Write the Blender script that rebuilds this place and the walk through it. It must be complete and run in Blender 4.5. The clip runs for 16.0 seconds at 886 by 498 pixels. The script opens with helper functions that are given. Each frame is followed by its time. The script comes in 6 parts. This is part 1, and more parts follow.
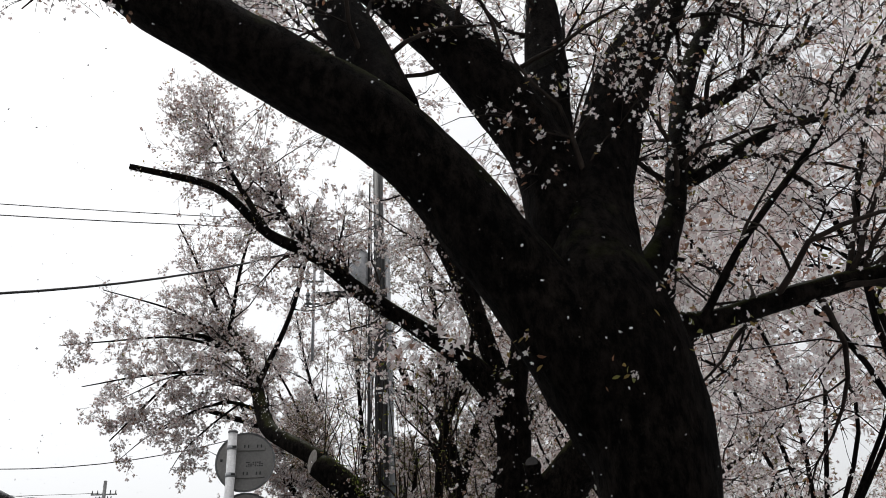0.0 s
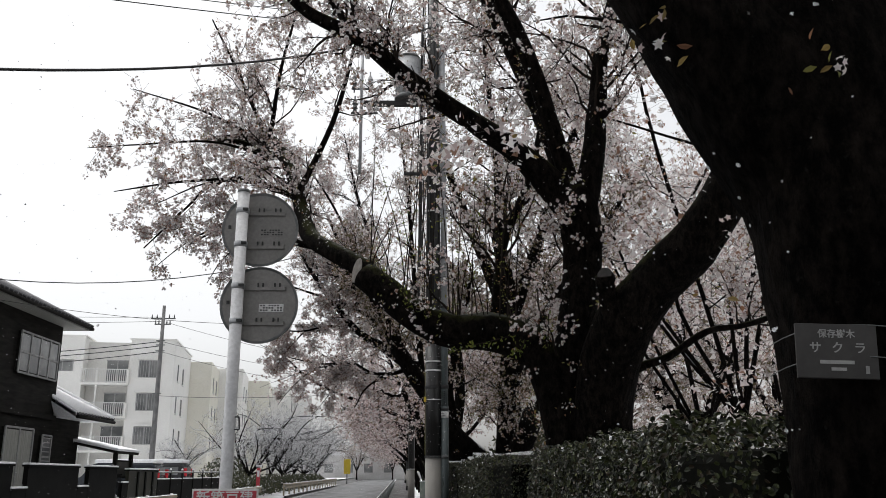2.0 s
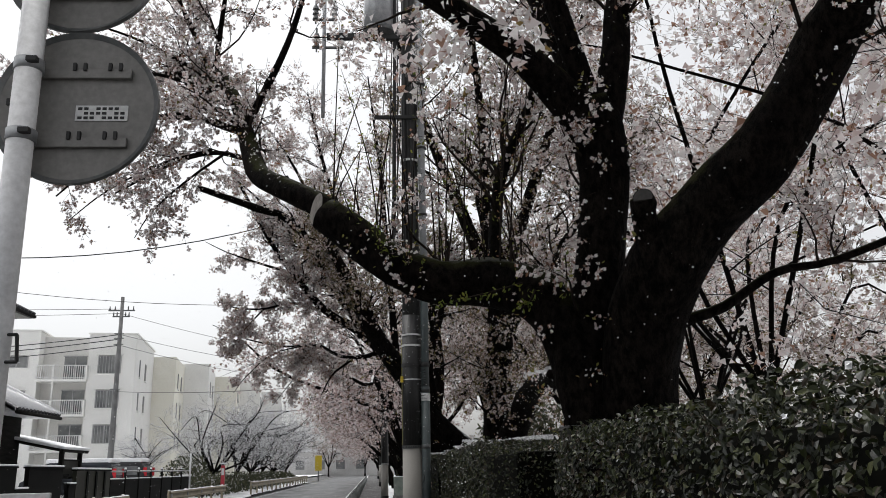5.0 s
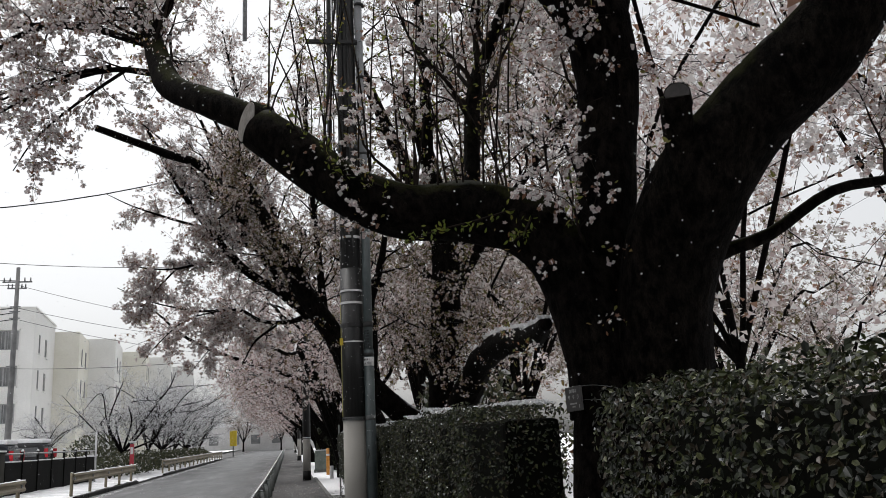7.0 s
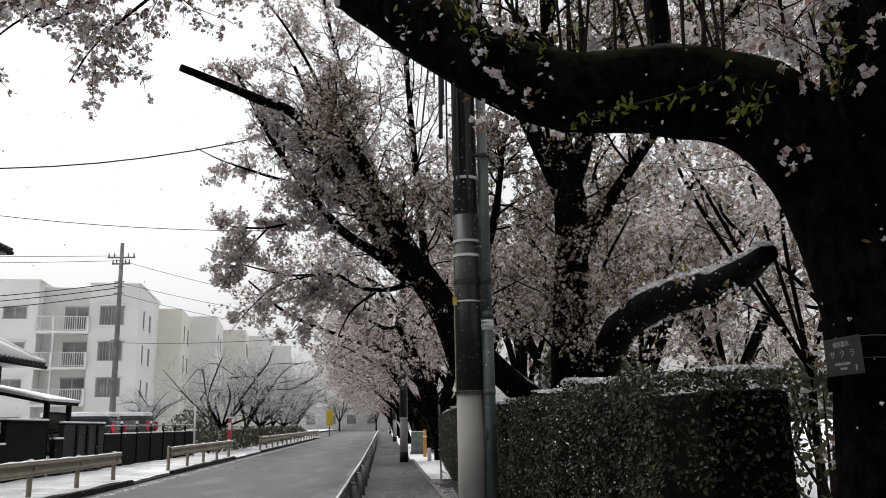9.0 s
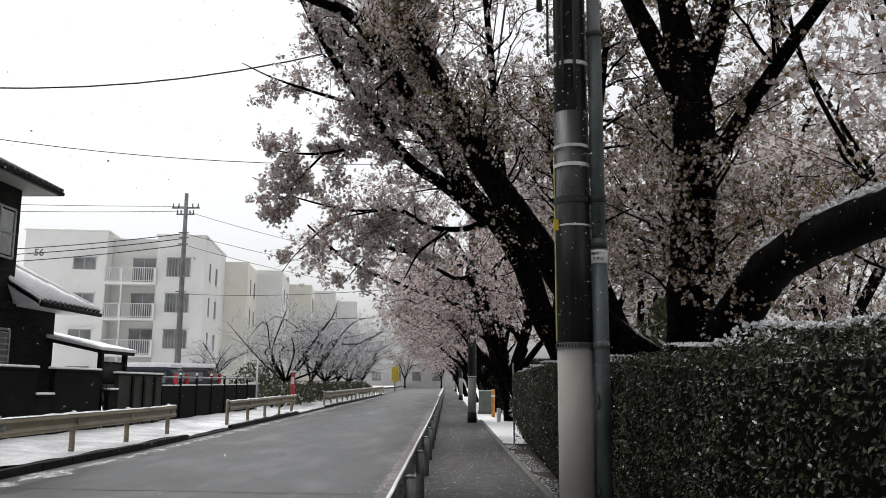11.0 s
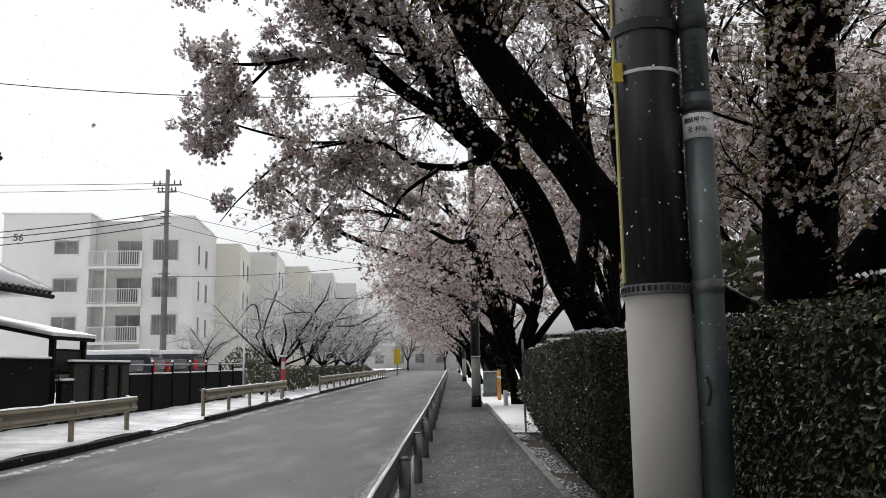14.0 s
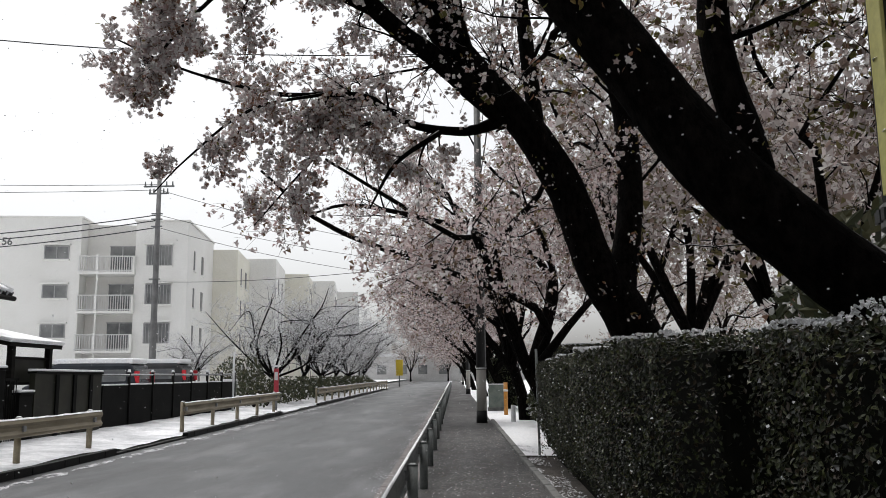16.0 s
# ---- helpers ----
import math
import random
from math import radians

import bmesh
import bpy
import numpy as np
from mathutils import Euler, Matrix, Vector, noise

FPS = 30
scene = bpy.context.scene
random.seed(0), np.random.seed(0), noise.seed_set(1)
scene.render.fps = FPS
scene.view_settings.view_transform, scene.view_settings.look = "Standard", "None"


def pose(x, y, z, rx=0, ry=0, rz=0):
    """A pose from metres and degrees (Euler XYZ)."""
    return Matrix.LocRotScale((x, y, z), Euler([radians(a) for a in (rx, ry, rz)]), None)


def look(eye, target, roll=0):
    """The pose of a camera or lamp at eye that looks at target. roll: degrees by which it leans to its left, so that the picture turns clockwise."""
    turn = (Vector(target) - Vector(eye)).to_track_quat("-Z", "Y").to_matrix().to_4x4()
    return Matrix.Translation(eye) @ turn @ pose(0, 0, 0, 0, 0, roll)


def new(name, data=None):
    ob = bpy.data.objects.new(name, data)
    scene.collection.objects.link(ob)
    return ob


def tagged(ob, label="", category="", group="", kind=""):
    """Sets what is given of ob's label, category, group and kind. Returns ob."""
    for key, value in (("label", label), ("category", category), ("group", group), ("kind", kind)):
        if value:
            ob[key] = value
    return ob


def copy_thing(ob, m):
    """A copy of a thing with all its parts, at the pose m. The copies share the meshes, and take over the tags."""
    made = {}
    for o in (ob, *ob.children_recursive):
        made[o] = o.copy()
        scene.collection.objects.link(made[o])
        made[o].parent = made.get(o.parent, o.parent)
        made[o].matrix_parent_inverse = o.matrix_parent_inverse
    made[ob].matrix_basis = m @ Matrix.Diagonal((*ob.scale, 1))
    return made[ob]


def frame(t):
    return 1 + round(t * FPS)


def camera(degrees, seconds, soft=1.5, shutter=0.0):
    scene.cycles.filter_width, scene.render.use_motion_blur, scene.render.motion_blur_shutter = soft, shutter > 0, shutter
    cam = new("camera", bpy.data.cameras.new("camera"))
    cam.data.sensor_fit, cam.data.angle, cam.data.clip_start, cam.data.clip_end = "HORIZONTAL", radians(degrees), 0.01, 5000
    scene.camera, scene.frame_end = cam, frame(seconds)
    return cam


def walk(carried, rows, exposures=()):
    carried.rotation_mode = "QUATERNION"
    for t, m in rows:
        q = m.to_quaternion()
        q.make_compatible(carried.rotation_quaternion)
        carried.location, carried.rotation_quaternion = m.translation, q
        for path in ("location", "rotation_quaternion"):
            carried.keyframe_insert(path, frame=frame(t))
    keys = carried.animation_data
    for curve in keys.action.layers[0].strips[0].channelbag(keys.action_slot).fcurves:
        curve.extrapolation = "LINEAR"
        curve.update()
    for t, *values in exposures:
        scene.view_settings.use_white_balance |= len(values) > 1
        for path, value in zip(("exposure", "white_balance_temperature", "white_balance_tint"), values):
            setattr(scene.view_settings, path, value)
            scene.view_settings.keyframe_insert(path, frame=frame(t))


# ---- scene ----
cam = camera(55.3, 16.0, soft=0.8)
PATH = [
    (0, (1.758, -0.139, 1.528), (1.919, 1.659, 2.39), -2.9),
    (0.5, (1.809, 0.263, 1.503), (1.951, 2.08, 2.328), -2.3),
    (1, (1.804, 0.666, 1.513), (1.88, 2.542, 2.205), -0.4),
    (1.5, (1.741, 1.033, 1.522), (1.801, 2.955, 2.071), -0.1),
    (2, (1.75, 1.417, 1.494), (1.786, 3.347, 2.015), -0.2),
    (2.5, (1.739, 1.765, 1.477), (1.77, 3.696, 1.997), 0.5),
    (3, (1.712, 2.156, 1.502), (1.762, 4.096, 1.986), 0.4),
    (3.2, (1.716, 2.298, 1.488), (1.762, 4.241, 1.962), 0.2),
    (5.3, (1.645, 3.993, 1.462), (1.758, 5.923, 1.974), -1.2),
    (5.5, (1.611, 4.172, 1.452), (1.736, 6.105, 1.95), -1.0),
    (6, (1.564, 4.6, 1.476), (1.762, 6.538, 1.931), -0.8),
    (6.5, (1.5, 5.021, 1.489), (1.735, 6.957, 1.931), -1.1),
    (7, (1.363, 5.375, 1.519), (1.667, 7.302, 1.958), -2.8),
    (7.5, (1.287, 5.83, 1.501), (1.577, 7.747, 1.994), -3.5),
    (8, (1.227, 6.233, 1.507), (1.483, 8.146, 2.032), -3.3),
    (8.5, (1.198, 6.732, 1.503), (1.388, 8.664, 1.983), -2.9),
    (9, (1.207, 7.265, 1.478), (1.291, 9.22, 1.89), -1.1),
    (9.2, (1.179, 7.466, 1.451), (1.236, 9.429, 1.831), -0.6),
    (11.3, (1.026, 9.741, 1.507), (0.944, 11.715, 1.819), 0.1),
    (11.5, (1.015, 9.917, 1.5), (0.93, 11.892, 1.804), -0.1),
    (12, (1.007, 10.494, 1.538), (0.914, 12.473, 1.811), -0.5),
    (12.5, (1.034, 10.955, 1.498), (0.894, 12.934, 1.747), -1.6),
    (13, (1.024, 11.547, 1.481), (0.897, 13.527, 1.73), -1.7),
    (13.5, (1.042, 12.048, 1.505), (0.967, 14.029, 1.764), -1.8),
    (14, (1.054, 12.563, 1.508), (0.978, 14.542, 1.785), -1.0),
    (14.5, (1.052, 13.123, 1.526), (0.949, 15.1, 1.816), 0.6),
    (15, (1.119, 13.731, 1.524), (0.988, 15.704, 1.824), 0.7),
    (15.5, (1.056, 14.229, 1.503), (0.930, 16.200, 1.824), 0.1),
    (16, (0.975, 14.806, 1.544), (0.890, 16.781, 1.847), -0.6),
]
walk(cam, [(t, look(eye, target, roll)) for t, eye, target, roll in PATH])

# ---- world, sun ----
world = bpy.data.worlds.new("overcast_sky")
scene.world = world
world.use_nodes = True
wn = world.node_tree
for n in list(wn.nodes):
    wn.nodes.remove(n)
sky = wn.nodes.new("ShaderNodeTexSky")
sky.sky_type = "NISHITA"
sky.sun_disc = False
sky.sun_elevation = radians(70)
sky.sun_rotation = radians(-35)
sky.dust_density = 4.0
hsv = wn.nodes.new("ShaderNodeHueSaturation")
hsv.inputs["Saturation"].default_value = 0.12
bg = wn.nodes.new("ShaderNodeBackground")
bg.inputs["Strength"].default_value = 0.15
wout = wn.nodes.new("ShaderNodeOutputWorld")
wn.links.new(sky.outputs[0], hsv.inputs["Color"])
wn.links.new(hsv.outputs[0], bg.inputs["Color"])
wn.links.new(bg.outputs[0], wout.inputs["Surface"])

sun = new("sun", bpy.data.lights.new("sun", "SUN"))
sun.data.energy = 0.9
sun.data.angle = radians(40)
sun.data.color = (1.0, 0.98, 0.95)
sun.matrix_world = look((-11.8, 16.8, 56.4), (0, 0, 0))
scene.view_settings.exposure = 0.36

# ---- materials ----
def nodes_of(name):
    m = bpy.data.materials.new(name)
    m.use_nodes = True
    nt = m.node_tree
    return m, nt, nt.nodes["Principled BSDF"]


def noise_node(nt, scale, detail=6.0, rough=0.6, coord=None, stretch=None):
    tc = nt.nodes.new("ShaderNodeTexCoord")
    src = tc.outputs["Object"]
    if stretch:
        mp = nt.nodes.new("ShaderNodeMapping")
        mp.inputs["Scale"].default_value = stretch
        nt.links.new(src, mp.inputs["Vector"])
        src = mp.outputs[0]
    n = nt.nodes.new("ShaderNodeTexNoise")
    n.inputs["Scale"].default_value = scale
    n.inputs["Detail"].default_value = detail
    n.inputs["Roughness"].default_value = rough
    nt.links.new(src, n.inputs["Vector"])
    return n.outputs["Fac"]


def ramp(nt, fac, stops):
    r = nt.nodes.new("ShaderNodeValToRGB")
    el = r.color_ramp.elements
    while len(el) < len(stops):
        el.new(0.5)
    for e, (pos, col) in zip(el, stops):
        e.position = pos
        e.color = (*col, 1) if len(col) == 3 else col
    nt.links.new(fac, r.inputs[0])
    return r.outputs["Color"]


def mixc(nt, fac, a, b, mode="MIX"):
    m = nt.nodes.new("ShaderNodeMix")
    m.data_type, m.blend_type = "RGBA", mode
    for sock, v in ((m.inputs[0], fac), (m.inputs[6], a), (m.inputs[7], b)):
        if hasattr(v, "links"):
            nt.links.new(v, sock)
        elif isinstance(v, (int, float)):
            sock.default_value = v
        else:
            sock.default_value = (*v, 1)
    return m.outputs[2]


def maths(nt, op, a, b=0.0, clamp=False):
    m = nt.nodes.new("ShaderNodeMath")
    m.operation, m.use_clamp = op, clamp
    for sock, v in ((m.inputs[0], a), (m.inputs[1], b)):
        if hasattr(v, "links"):
            nt.links.new(v, sock)
        else:
            sock.default_value = v
    return m.outputs[0]


def bump(nt, bsdf, height, strength=0.4, dist=0.02):
    b = nt.nodes.new("ShaderNodeBump")
    b.inputs["Strength"].default_value = strength
    b.inputs["Distance"].default_value = dist
    nt.links.new(height, b.inputs["Height"])
    nt.links.new(b.outputs[0], bsdf.inputs["Normal"])


def up_mask(nt, lo, hi, scale, amount):
    """1 where the surface faces up, broken by noise: where snow or moss settles."""
    g = nt.nodes.new("ShaderNodeNewGeometry")
    sep = nt.nodes.new("ShaderNodeSeparateXYZ")
    nt.links.new(g.outputs["Normal"], sep.inputs[0])
    n = noise_node(nt, scale, 5)
    v = maths(nt, "ADD", sep.outputs["Z"], maths(nt, "MULTIPLY", maths(nt, "SUBTRACT", n, 0.5), amount))
    mr = nt.nodes.new("ShaderNodeMapRange")
    mr.inputs["From Min"].default_value = lo
    mr.inputs["From Max"].default_value = hi
    nt.links.new(v, mr.inputs["Value"])
    return mr.outputs[0]


def plain(name, a, b, scale=8.0, rough=0.6, metal=0.0, bumps=0.15, fine=60.0, dist=0.01, stretch=None, spec=None):
    """Two tones at a coarse scale, a finer grain over them and a slight relief."""
    m, nt, bs = nodes_of(name)
    coarse = ramp(nt, noise_node(nt, scale, 5, stretch=stretch), [(0.35, a), (0.65, b)])
    grain = ramp(nt, noise_node(nt, fine, 3), [(0.3, (0.82, 0.82, 0.82)), (0.7, (1.08, 1.08, 1.08))])
    nt.links.new(mixc(nt, 1.0, coarse, grain, "MULTIPLY"), bs.inputs["Base Color"])
    bs.inputs["Roughness"].default_value = rough
    bs.inputs["Metallic"].default_value = metal
    if spec is not None:
        bs.inputs["Specular IOR Level"].default_value = spec
    if bumps:
        bump(nt, bs, noise_node(nt, fine, 4), bumps, dist)
    return m


def bark_material(name, dark, light, snow=0.0, moss=0.0):
    m, nt, bs = nodes_of(name)
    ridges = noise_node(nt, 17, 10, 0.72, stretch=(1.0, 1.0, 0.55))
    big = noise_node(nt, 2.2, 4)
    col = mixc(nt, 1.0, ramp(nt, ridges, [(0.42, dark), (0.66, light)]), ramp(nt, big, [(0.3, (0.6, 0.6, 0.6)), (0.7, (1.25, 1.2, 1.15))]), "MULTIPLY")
    lichen = ramp(nt, noise_node(nt, 30, 3), [(0.66, (0, 0, 0)), (0.72, (1, 1, 1))])
    col = mixc(nt, maths(nt, "MULTIPLY", lichen, 0.12), col, (0.06, 0.06, 0.055))
    if moss:
        col = mixc(nt, maths(nt, "MULTIPLY", up_mask(nt, 0.45, 0.8, 4.0, 1.5), moss), col, (0.035, 0.038, 0.012))
    if snow:
        col = mixc(nt, maths(nt, "MULTIPLY", up_mask(nt, 0.72, 0.9, 3.0, 0.9), snow), col, (0.8, 0.8, 0.82))
    nt.links.new(col, bs.inputs["Base Color"])
    bs.inputs["Roughness"].default_value = 0.8
    bs.inputs["Specular IOR Level"].default_value = 0.025
    bump(nt, bs, ridges, 1.0, 0.06)
    return m


def leafy(name, stops, rough=0.6, trans=0.35, spec=0.3):
    """Petals or leaves: a tone for each island, lit through from behind."""
    m, nt, bs = nodes_of(name)
    g = nt.nodes.new("ShaderNodeNewGeometry")
    r = nt.nodes.new("ShaderNodeValToRGB")
    r.color_ramp.interpolation = "CONSTANT"
    el = r.color_ramp.elements
    while len(el) < len(stops):
        el.new(0.5)
    for e, (pos, col) in zip(el, stops):
        e.position, e.color = pos, (*col, 1)
    nt.links.new(g.outputs["Random Per Island"], r.inputs[0])
    vary = ramp(nt, noise_node(nt, 1.3, 3), [(0.3, (0.8, 0.8, 0.8)), (0.7, (1.1, 1.1, 1.1))])
    col = mixc(nt, 1.0, r.outputs[0], vary, "MULTIPLY")
    nt.links.new(col, bs.inputs["Base Color"])
    bs.inputs["Roughness"].default_value = rough
    bs.inputs["Specular IOR Level"].default_value = spec
    t = nt.nodes.new("ShaderNodeBsdfTranslucent")
    nt.links.new(col, t.inputs["Color"])
    mx = nt.nodes.new("ShaderNodeMixShader")
    mx.inputs[0].default_value = trans
    nt.links.new(bs.outputs[0], mx.inputs[1])
    nt.links.new(t.outputs[0], mx.inputs[2])
    nt.links.new(mx.outputs[0], nt.nodes["Material Output"].inputs["Surface"])
    return m


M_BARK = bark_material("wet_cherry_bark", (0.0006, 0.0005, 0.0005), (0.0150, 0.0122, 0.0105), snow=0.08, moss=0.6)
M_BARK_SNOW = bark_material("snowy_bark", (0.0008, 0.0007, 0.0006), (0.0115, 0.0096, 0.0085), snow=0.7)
M_TWIG = plain("dark_twig", (0.006, 0.0048, 0.0042), (0.03, 0.023, 0.019), 6, 0.8, bumps=0, spec=0.05)
M_CUT = plain("weathered_cut_wood", (0.10, 0.09, 0.08), (0.2, 0.18, 0.16), 12, 0.8)
M_CUTDARK = plain("dark_cut_wood", (0.015, 0.013, 0.012), (0.035, 0.03, 0.028), 14, 0.8)
M_BLOSSOM = leafy("cherry_petals", [(0.0, (0.73, 0.665, 0.655)), (0.3, (0.80, 0.77, 0.755)), (0.52, (0.55, 0.45, 0.435)), (0.7, (0.84, 0.82, 0.81)), (0.88, (0.30, 0.18, 0.13))], 0.7, 0.5, 0.2)
M_BLOSSOM_FAR = leafy("far_cherry_petals", [(0.0, (0.60, 0.50, 0.49)), (0.28, (0.70, 0.62, 0.61)), (0.50, (0.44, 0.33, 0.32)), (0.68, (0.76, 0.72, 0.71)), (0.88, (0.20, 0.135, 0.09))], 0.7, 0.4, 0.2)
# darker copy of the petals, with the crowns' shade put into the colour
M_BLOSSOM_PARK = leafy("shaded_park_petals", [(0.0, (0.36, 0.30, 0.285)), (0.28, (0.50, 0.45, 0.43)), (0.50, (0.24, 0.18, 0.155)), (0.66, (0.60, 0.57, 0.55)), (0.84, (0.12, 0.10, 0.045))], 0.7, 0.35, 0.2)
M_BLOSSOM_FADED = leafy("fading_cherry_petals", [(0.0, (0.56, 0.48, 0.46)), (0.28, (0.72, 0.67, 0.65)), (0.52, (0.34, 0.26, 0.22)), (0.66, (0.15, 0.095, 0.06)), (0.82, (0.13, 0.12, 0.04))], 0.7, 0.45, 0.2)
M_YOUNG = leafy("young_cherry_leaves", [(0.0, (0.20, 0.19, 0.055)), (0.35, (0.24, 0.17, 0.06)), (0.65, (0.26, 0.13, 0.075)), (0.88, (0.15, 0.16, 0.05))], 0.5, 0.6)
M_FRESH = leafy("fresh_yellow_green_leaves", [(0.0, (0.15, 0.19, 0.028)), (0.4, (0.20, 0.21, 0.04)), (0.75, (0.10, 0.13, 0.025))], 0.5, 0.5)
M_HEDGE = leafy("hedge_leaves", [(0.0, (0.020, 0.026, 0.010)), (0.28, (0.042, 0.052, 0.018)), (0.46, (0.009, 0.012, 0.006)), (0.74, (0.038, 0.028, 0.015)), (0.90, (0.085, 0.092, 0.036))], 0.36, 0.12, 0.34)
# near-black block colour paints in the shade between the hedge leaves
M_HEDGE_CORE = plain("hedge_inner_shade", (0.003, 0.0035, 0.0025), (0.007, 0.007, 0.005), 10, 0.9, bumps=0, spec=0.05)
M_SHRUB = leafy("shrub_leaves", [(0.0, (0.05, 0.06, 0.03)), (0.4, (0.08, 0.08, 0.04)), (0.7, (0.04, 0.045, 0.025)), (0.88, (0.6, 0.6, 0.6))], 0.5, 0.2)
M_SNOW = plain("settled_snow", (0.78, 0.79, 0.81), (0.84, 0.84, 0.85), 2.0, 0.6, bumps=0.5, fine=18, dist=0.03)
M_TRODDEN = plain("trodden_wet_snow", (0.42, 0.43, 0.45), (0.80, 0.80, 0.82), 1.1, 0.5, bumps=0.8, fine=9, dist=0.05)
def slush_material(name):
    """Thin melting snow: ragged patches with bare asphalt between them."""
    m, nt, bs = nodes_of(name)
    tone = ramp(nt, noise_node(nt, 9, 5), [(0.35, (0.34, 0.34, 0.36)), (0.65, (0.66, 0.66, 0.68))])
    nt.links.new(tone, bs.inputs["Base Color"])
    bs.inputs["Roughness"].default_value = 0.5
    clear = nt.nodes.new("ShaderNodeBsdfTransparent")
    mx = nt.nodes.new("ShaderNodeMixShader")
    nt.links.new(ramp(nt, noise_node(nt, 5.5, 8, 0.75, stretch=(1.5, 0.6, 1.0)), [(0.41, (0, 0, 0)), (0.56, (0.9, 0.9, 0.9))]), mx.inputs[0])
    nt.links.new(clear.outputs[0], mx.inputs[1])
    nt.links.new(bs.outputs[0], mx.inputs[2])
    nt.links.new(mx.outputs[0], nt.nodes["Material Output"].inputs["Surface"])
    return m


M_SLUSH = slush_material("ragged_slush")
M_SOIL = plain("damp_litter", (0.03, 0.026, 0.022), (0.07, 0.06, 0.05), 5, 0.9, bumps=0.8, fine=40, dist=0.03)


def asphalt_material(name, dark, light, slush, wet, specks=0.0):
    m, nt, bs = nodes_of(name)
    stone = noise_node(nt, 120, 3)
    streak = noise_node(nt, 0.7, 6, 0.6, stretch=(1.6, 0.35, 1.0))
    # streaks of wet and drier asphalt, with lighter sheen painted into the colour
    col = mixc(nt, 1.0, ramp(nt, streak, [(0.40, dark), (0.58, light)]), ramp(nt, stone, [(0.3, (0.7, 0.7, 0.7)), (0.7, (1.25, 1.25, 1.25))]), "MULTIPLY")
    patch = ramp(nt, noise_node(nt, 0.55, 5, 0.62, stretch=(1.6, 0.45, 1.0)), [(0.50, (0, 0, 0)), (0.66, (1, 1, 1))])
    col = mixc(nt, maths(nt, "MULTIPLY", patch, slush), col, (0.30, 0.30, 0.315))
    if specks:
        dots = ramp(nt, noise_node(nt, 24, 3), [(0.53, (0, 0, 0)), (0.60, (1, 1, 1))])
        where = ramp(nt, noise_node(nt, 2.2, 4), [(0.4, (0.15, 0.15, 0.15)), (0.65, (1, 1, 1))])
        col = mixc(nt, maths(nt, "MULTIPLY", maths(nt, "MULTIPLY", dots, where), specks), col, (0.5, 0.49, 0.48))
        litter = ramp(nt, noise_node(nt, 3.1, 6, 0.7), [(0.5, (0, 0, 0)), (0.7, (1, 1, 1))])
        col = mixc(nt, maths(nt, "MULTIPLY", litter, 0.5), col, (0.05, 0.042, 0.036))
    nt.links.new(col, bs.inputs["Base Color"])
    nt.links.new(maths(nt, "ADD", maths(nt, "MULTIPLY", streak, wet), 0.12, True), bs.inputs["Roughness"])
    bump(nt, bs, stone, 0.25, 0.006)
    return m


M_ROAD = asphalt_material("wet_asphalt", (0.0055, 0.006, 0.0066), (0.043, 0.046, 0.0485), 0.22, 0.75)
M_WALK = asphalt_material("pavement_asphalt", (0.007, 0.007, 0.007), (0.026, 0.025, 0.0245), 0.10, 1.1, 0.40)
M_KERB = plain("wet_dark_kerb", (0.003, 0.003, 0.003), (0.010, 0.010, 0.010), 3, 0.6, spec=0.2)
M_EDGING = plain("concrete_edging", (0.10, 0.10, 0.095), (0.22, 0.22, 0.21), 4, 0.8)
M_KERBR = plain("pinkish_wet_kerb", (0.09, 0.075, 0.072), (0.2, 0.175, 0.17), 5, 0.6, bumps=0.4, fine=30)
M_CONC = plain("pole_concrete", (0.30, 0.285, 0.26), (0.335, 0.32, 0.295), 1.2, 0.8, bumps=0.03, fine=220, dist=0.001)
M_POLEDARK = plain("dark_pole_sleeve", (0.008, 0.008, 0.008), (0.026, 0.026, 0.026), 5, 0.4, stretch=(6, 6, 0.4))
M_PIPE = plain("teal_grey_conduit", (0.042, 0.056, 0.058), (0.078, 0.098, 0.10), 3, 0.42, bumps=0.05)
M_PIPEUP = plain("pale_grey_conduit", (0.22, 0.23, 0.24), (0.32, 0.33, 0.34), 3, 0.5, bumps=0.05)
M_BLACK = plain("black_rubber", (0.012, 0.012, 0.012), (0.025, 0.025, 0.025), 10, 0.6, bumps=0.05)
M_GALV = plain("galvanised_steel", (0.32, 0.33, 0.34), (0.45, 0.46, 0.47), 12, 0.5, 0.6, 0.05)
M_STRAP = plain("grey_steel_strap", (0.10, 0.11, 0.11), (0.2, 0.2, 0.2), 12, 0.5, 0.4, 0.05)
M_WHITEPOST = plain("white_painted_post", (0.55, 0.55, 0.56), (0.66, 0.66, 0.67), 4, 0.45, bumps=0.05)
M_SIGNBACK = plain("grey_sign_back", (0.17, 0.165, 0.155), (0.24, 0.23, 0.22), 2.5, 0.5, 0.2, 0.05)
M_BEIGE = plain("weathered_beige_rail", (0.22, 0.185, 0.12), (0.36, 0.31, 0.22), 1.6, 0.6, bumps=0.08, stretch=(1, 0.5, 2.0))
M_RAILGREY = plain("grey_guard_rail", (0.13, 0.145, 0.14), (0.24, 0.255, 0.25), 3, 0.5, bumps=0.05)
M_YELLOW = plain("yellow_plastic", (0.55, 0.40, 0.02), (0.7, 0.52, 0.04), 8, 0.5, bumps=0)
M_YELLOWSTRIP = plain("pale_yellow_strip", (0.34, 0.32, 0.09), (0.46, 0.43, 0.15), 8, 0.5, bumps=0)
M_WHITE = plain("white_enamel", (0.62, 0.62, 0.62), (0.72, 0.72, 0.71), 6, 0.4, bumps=0)
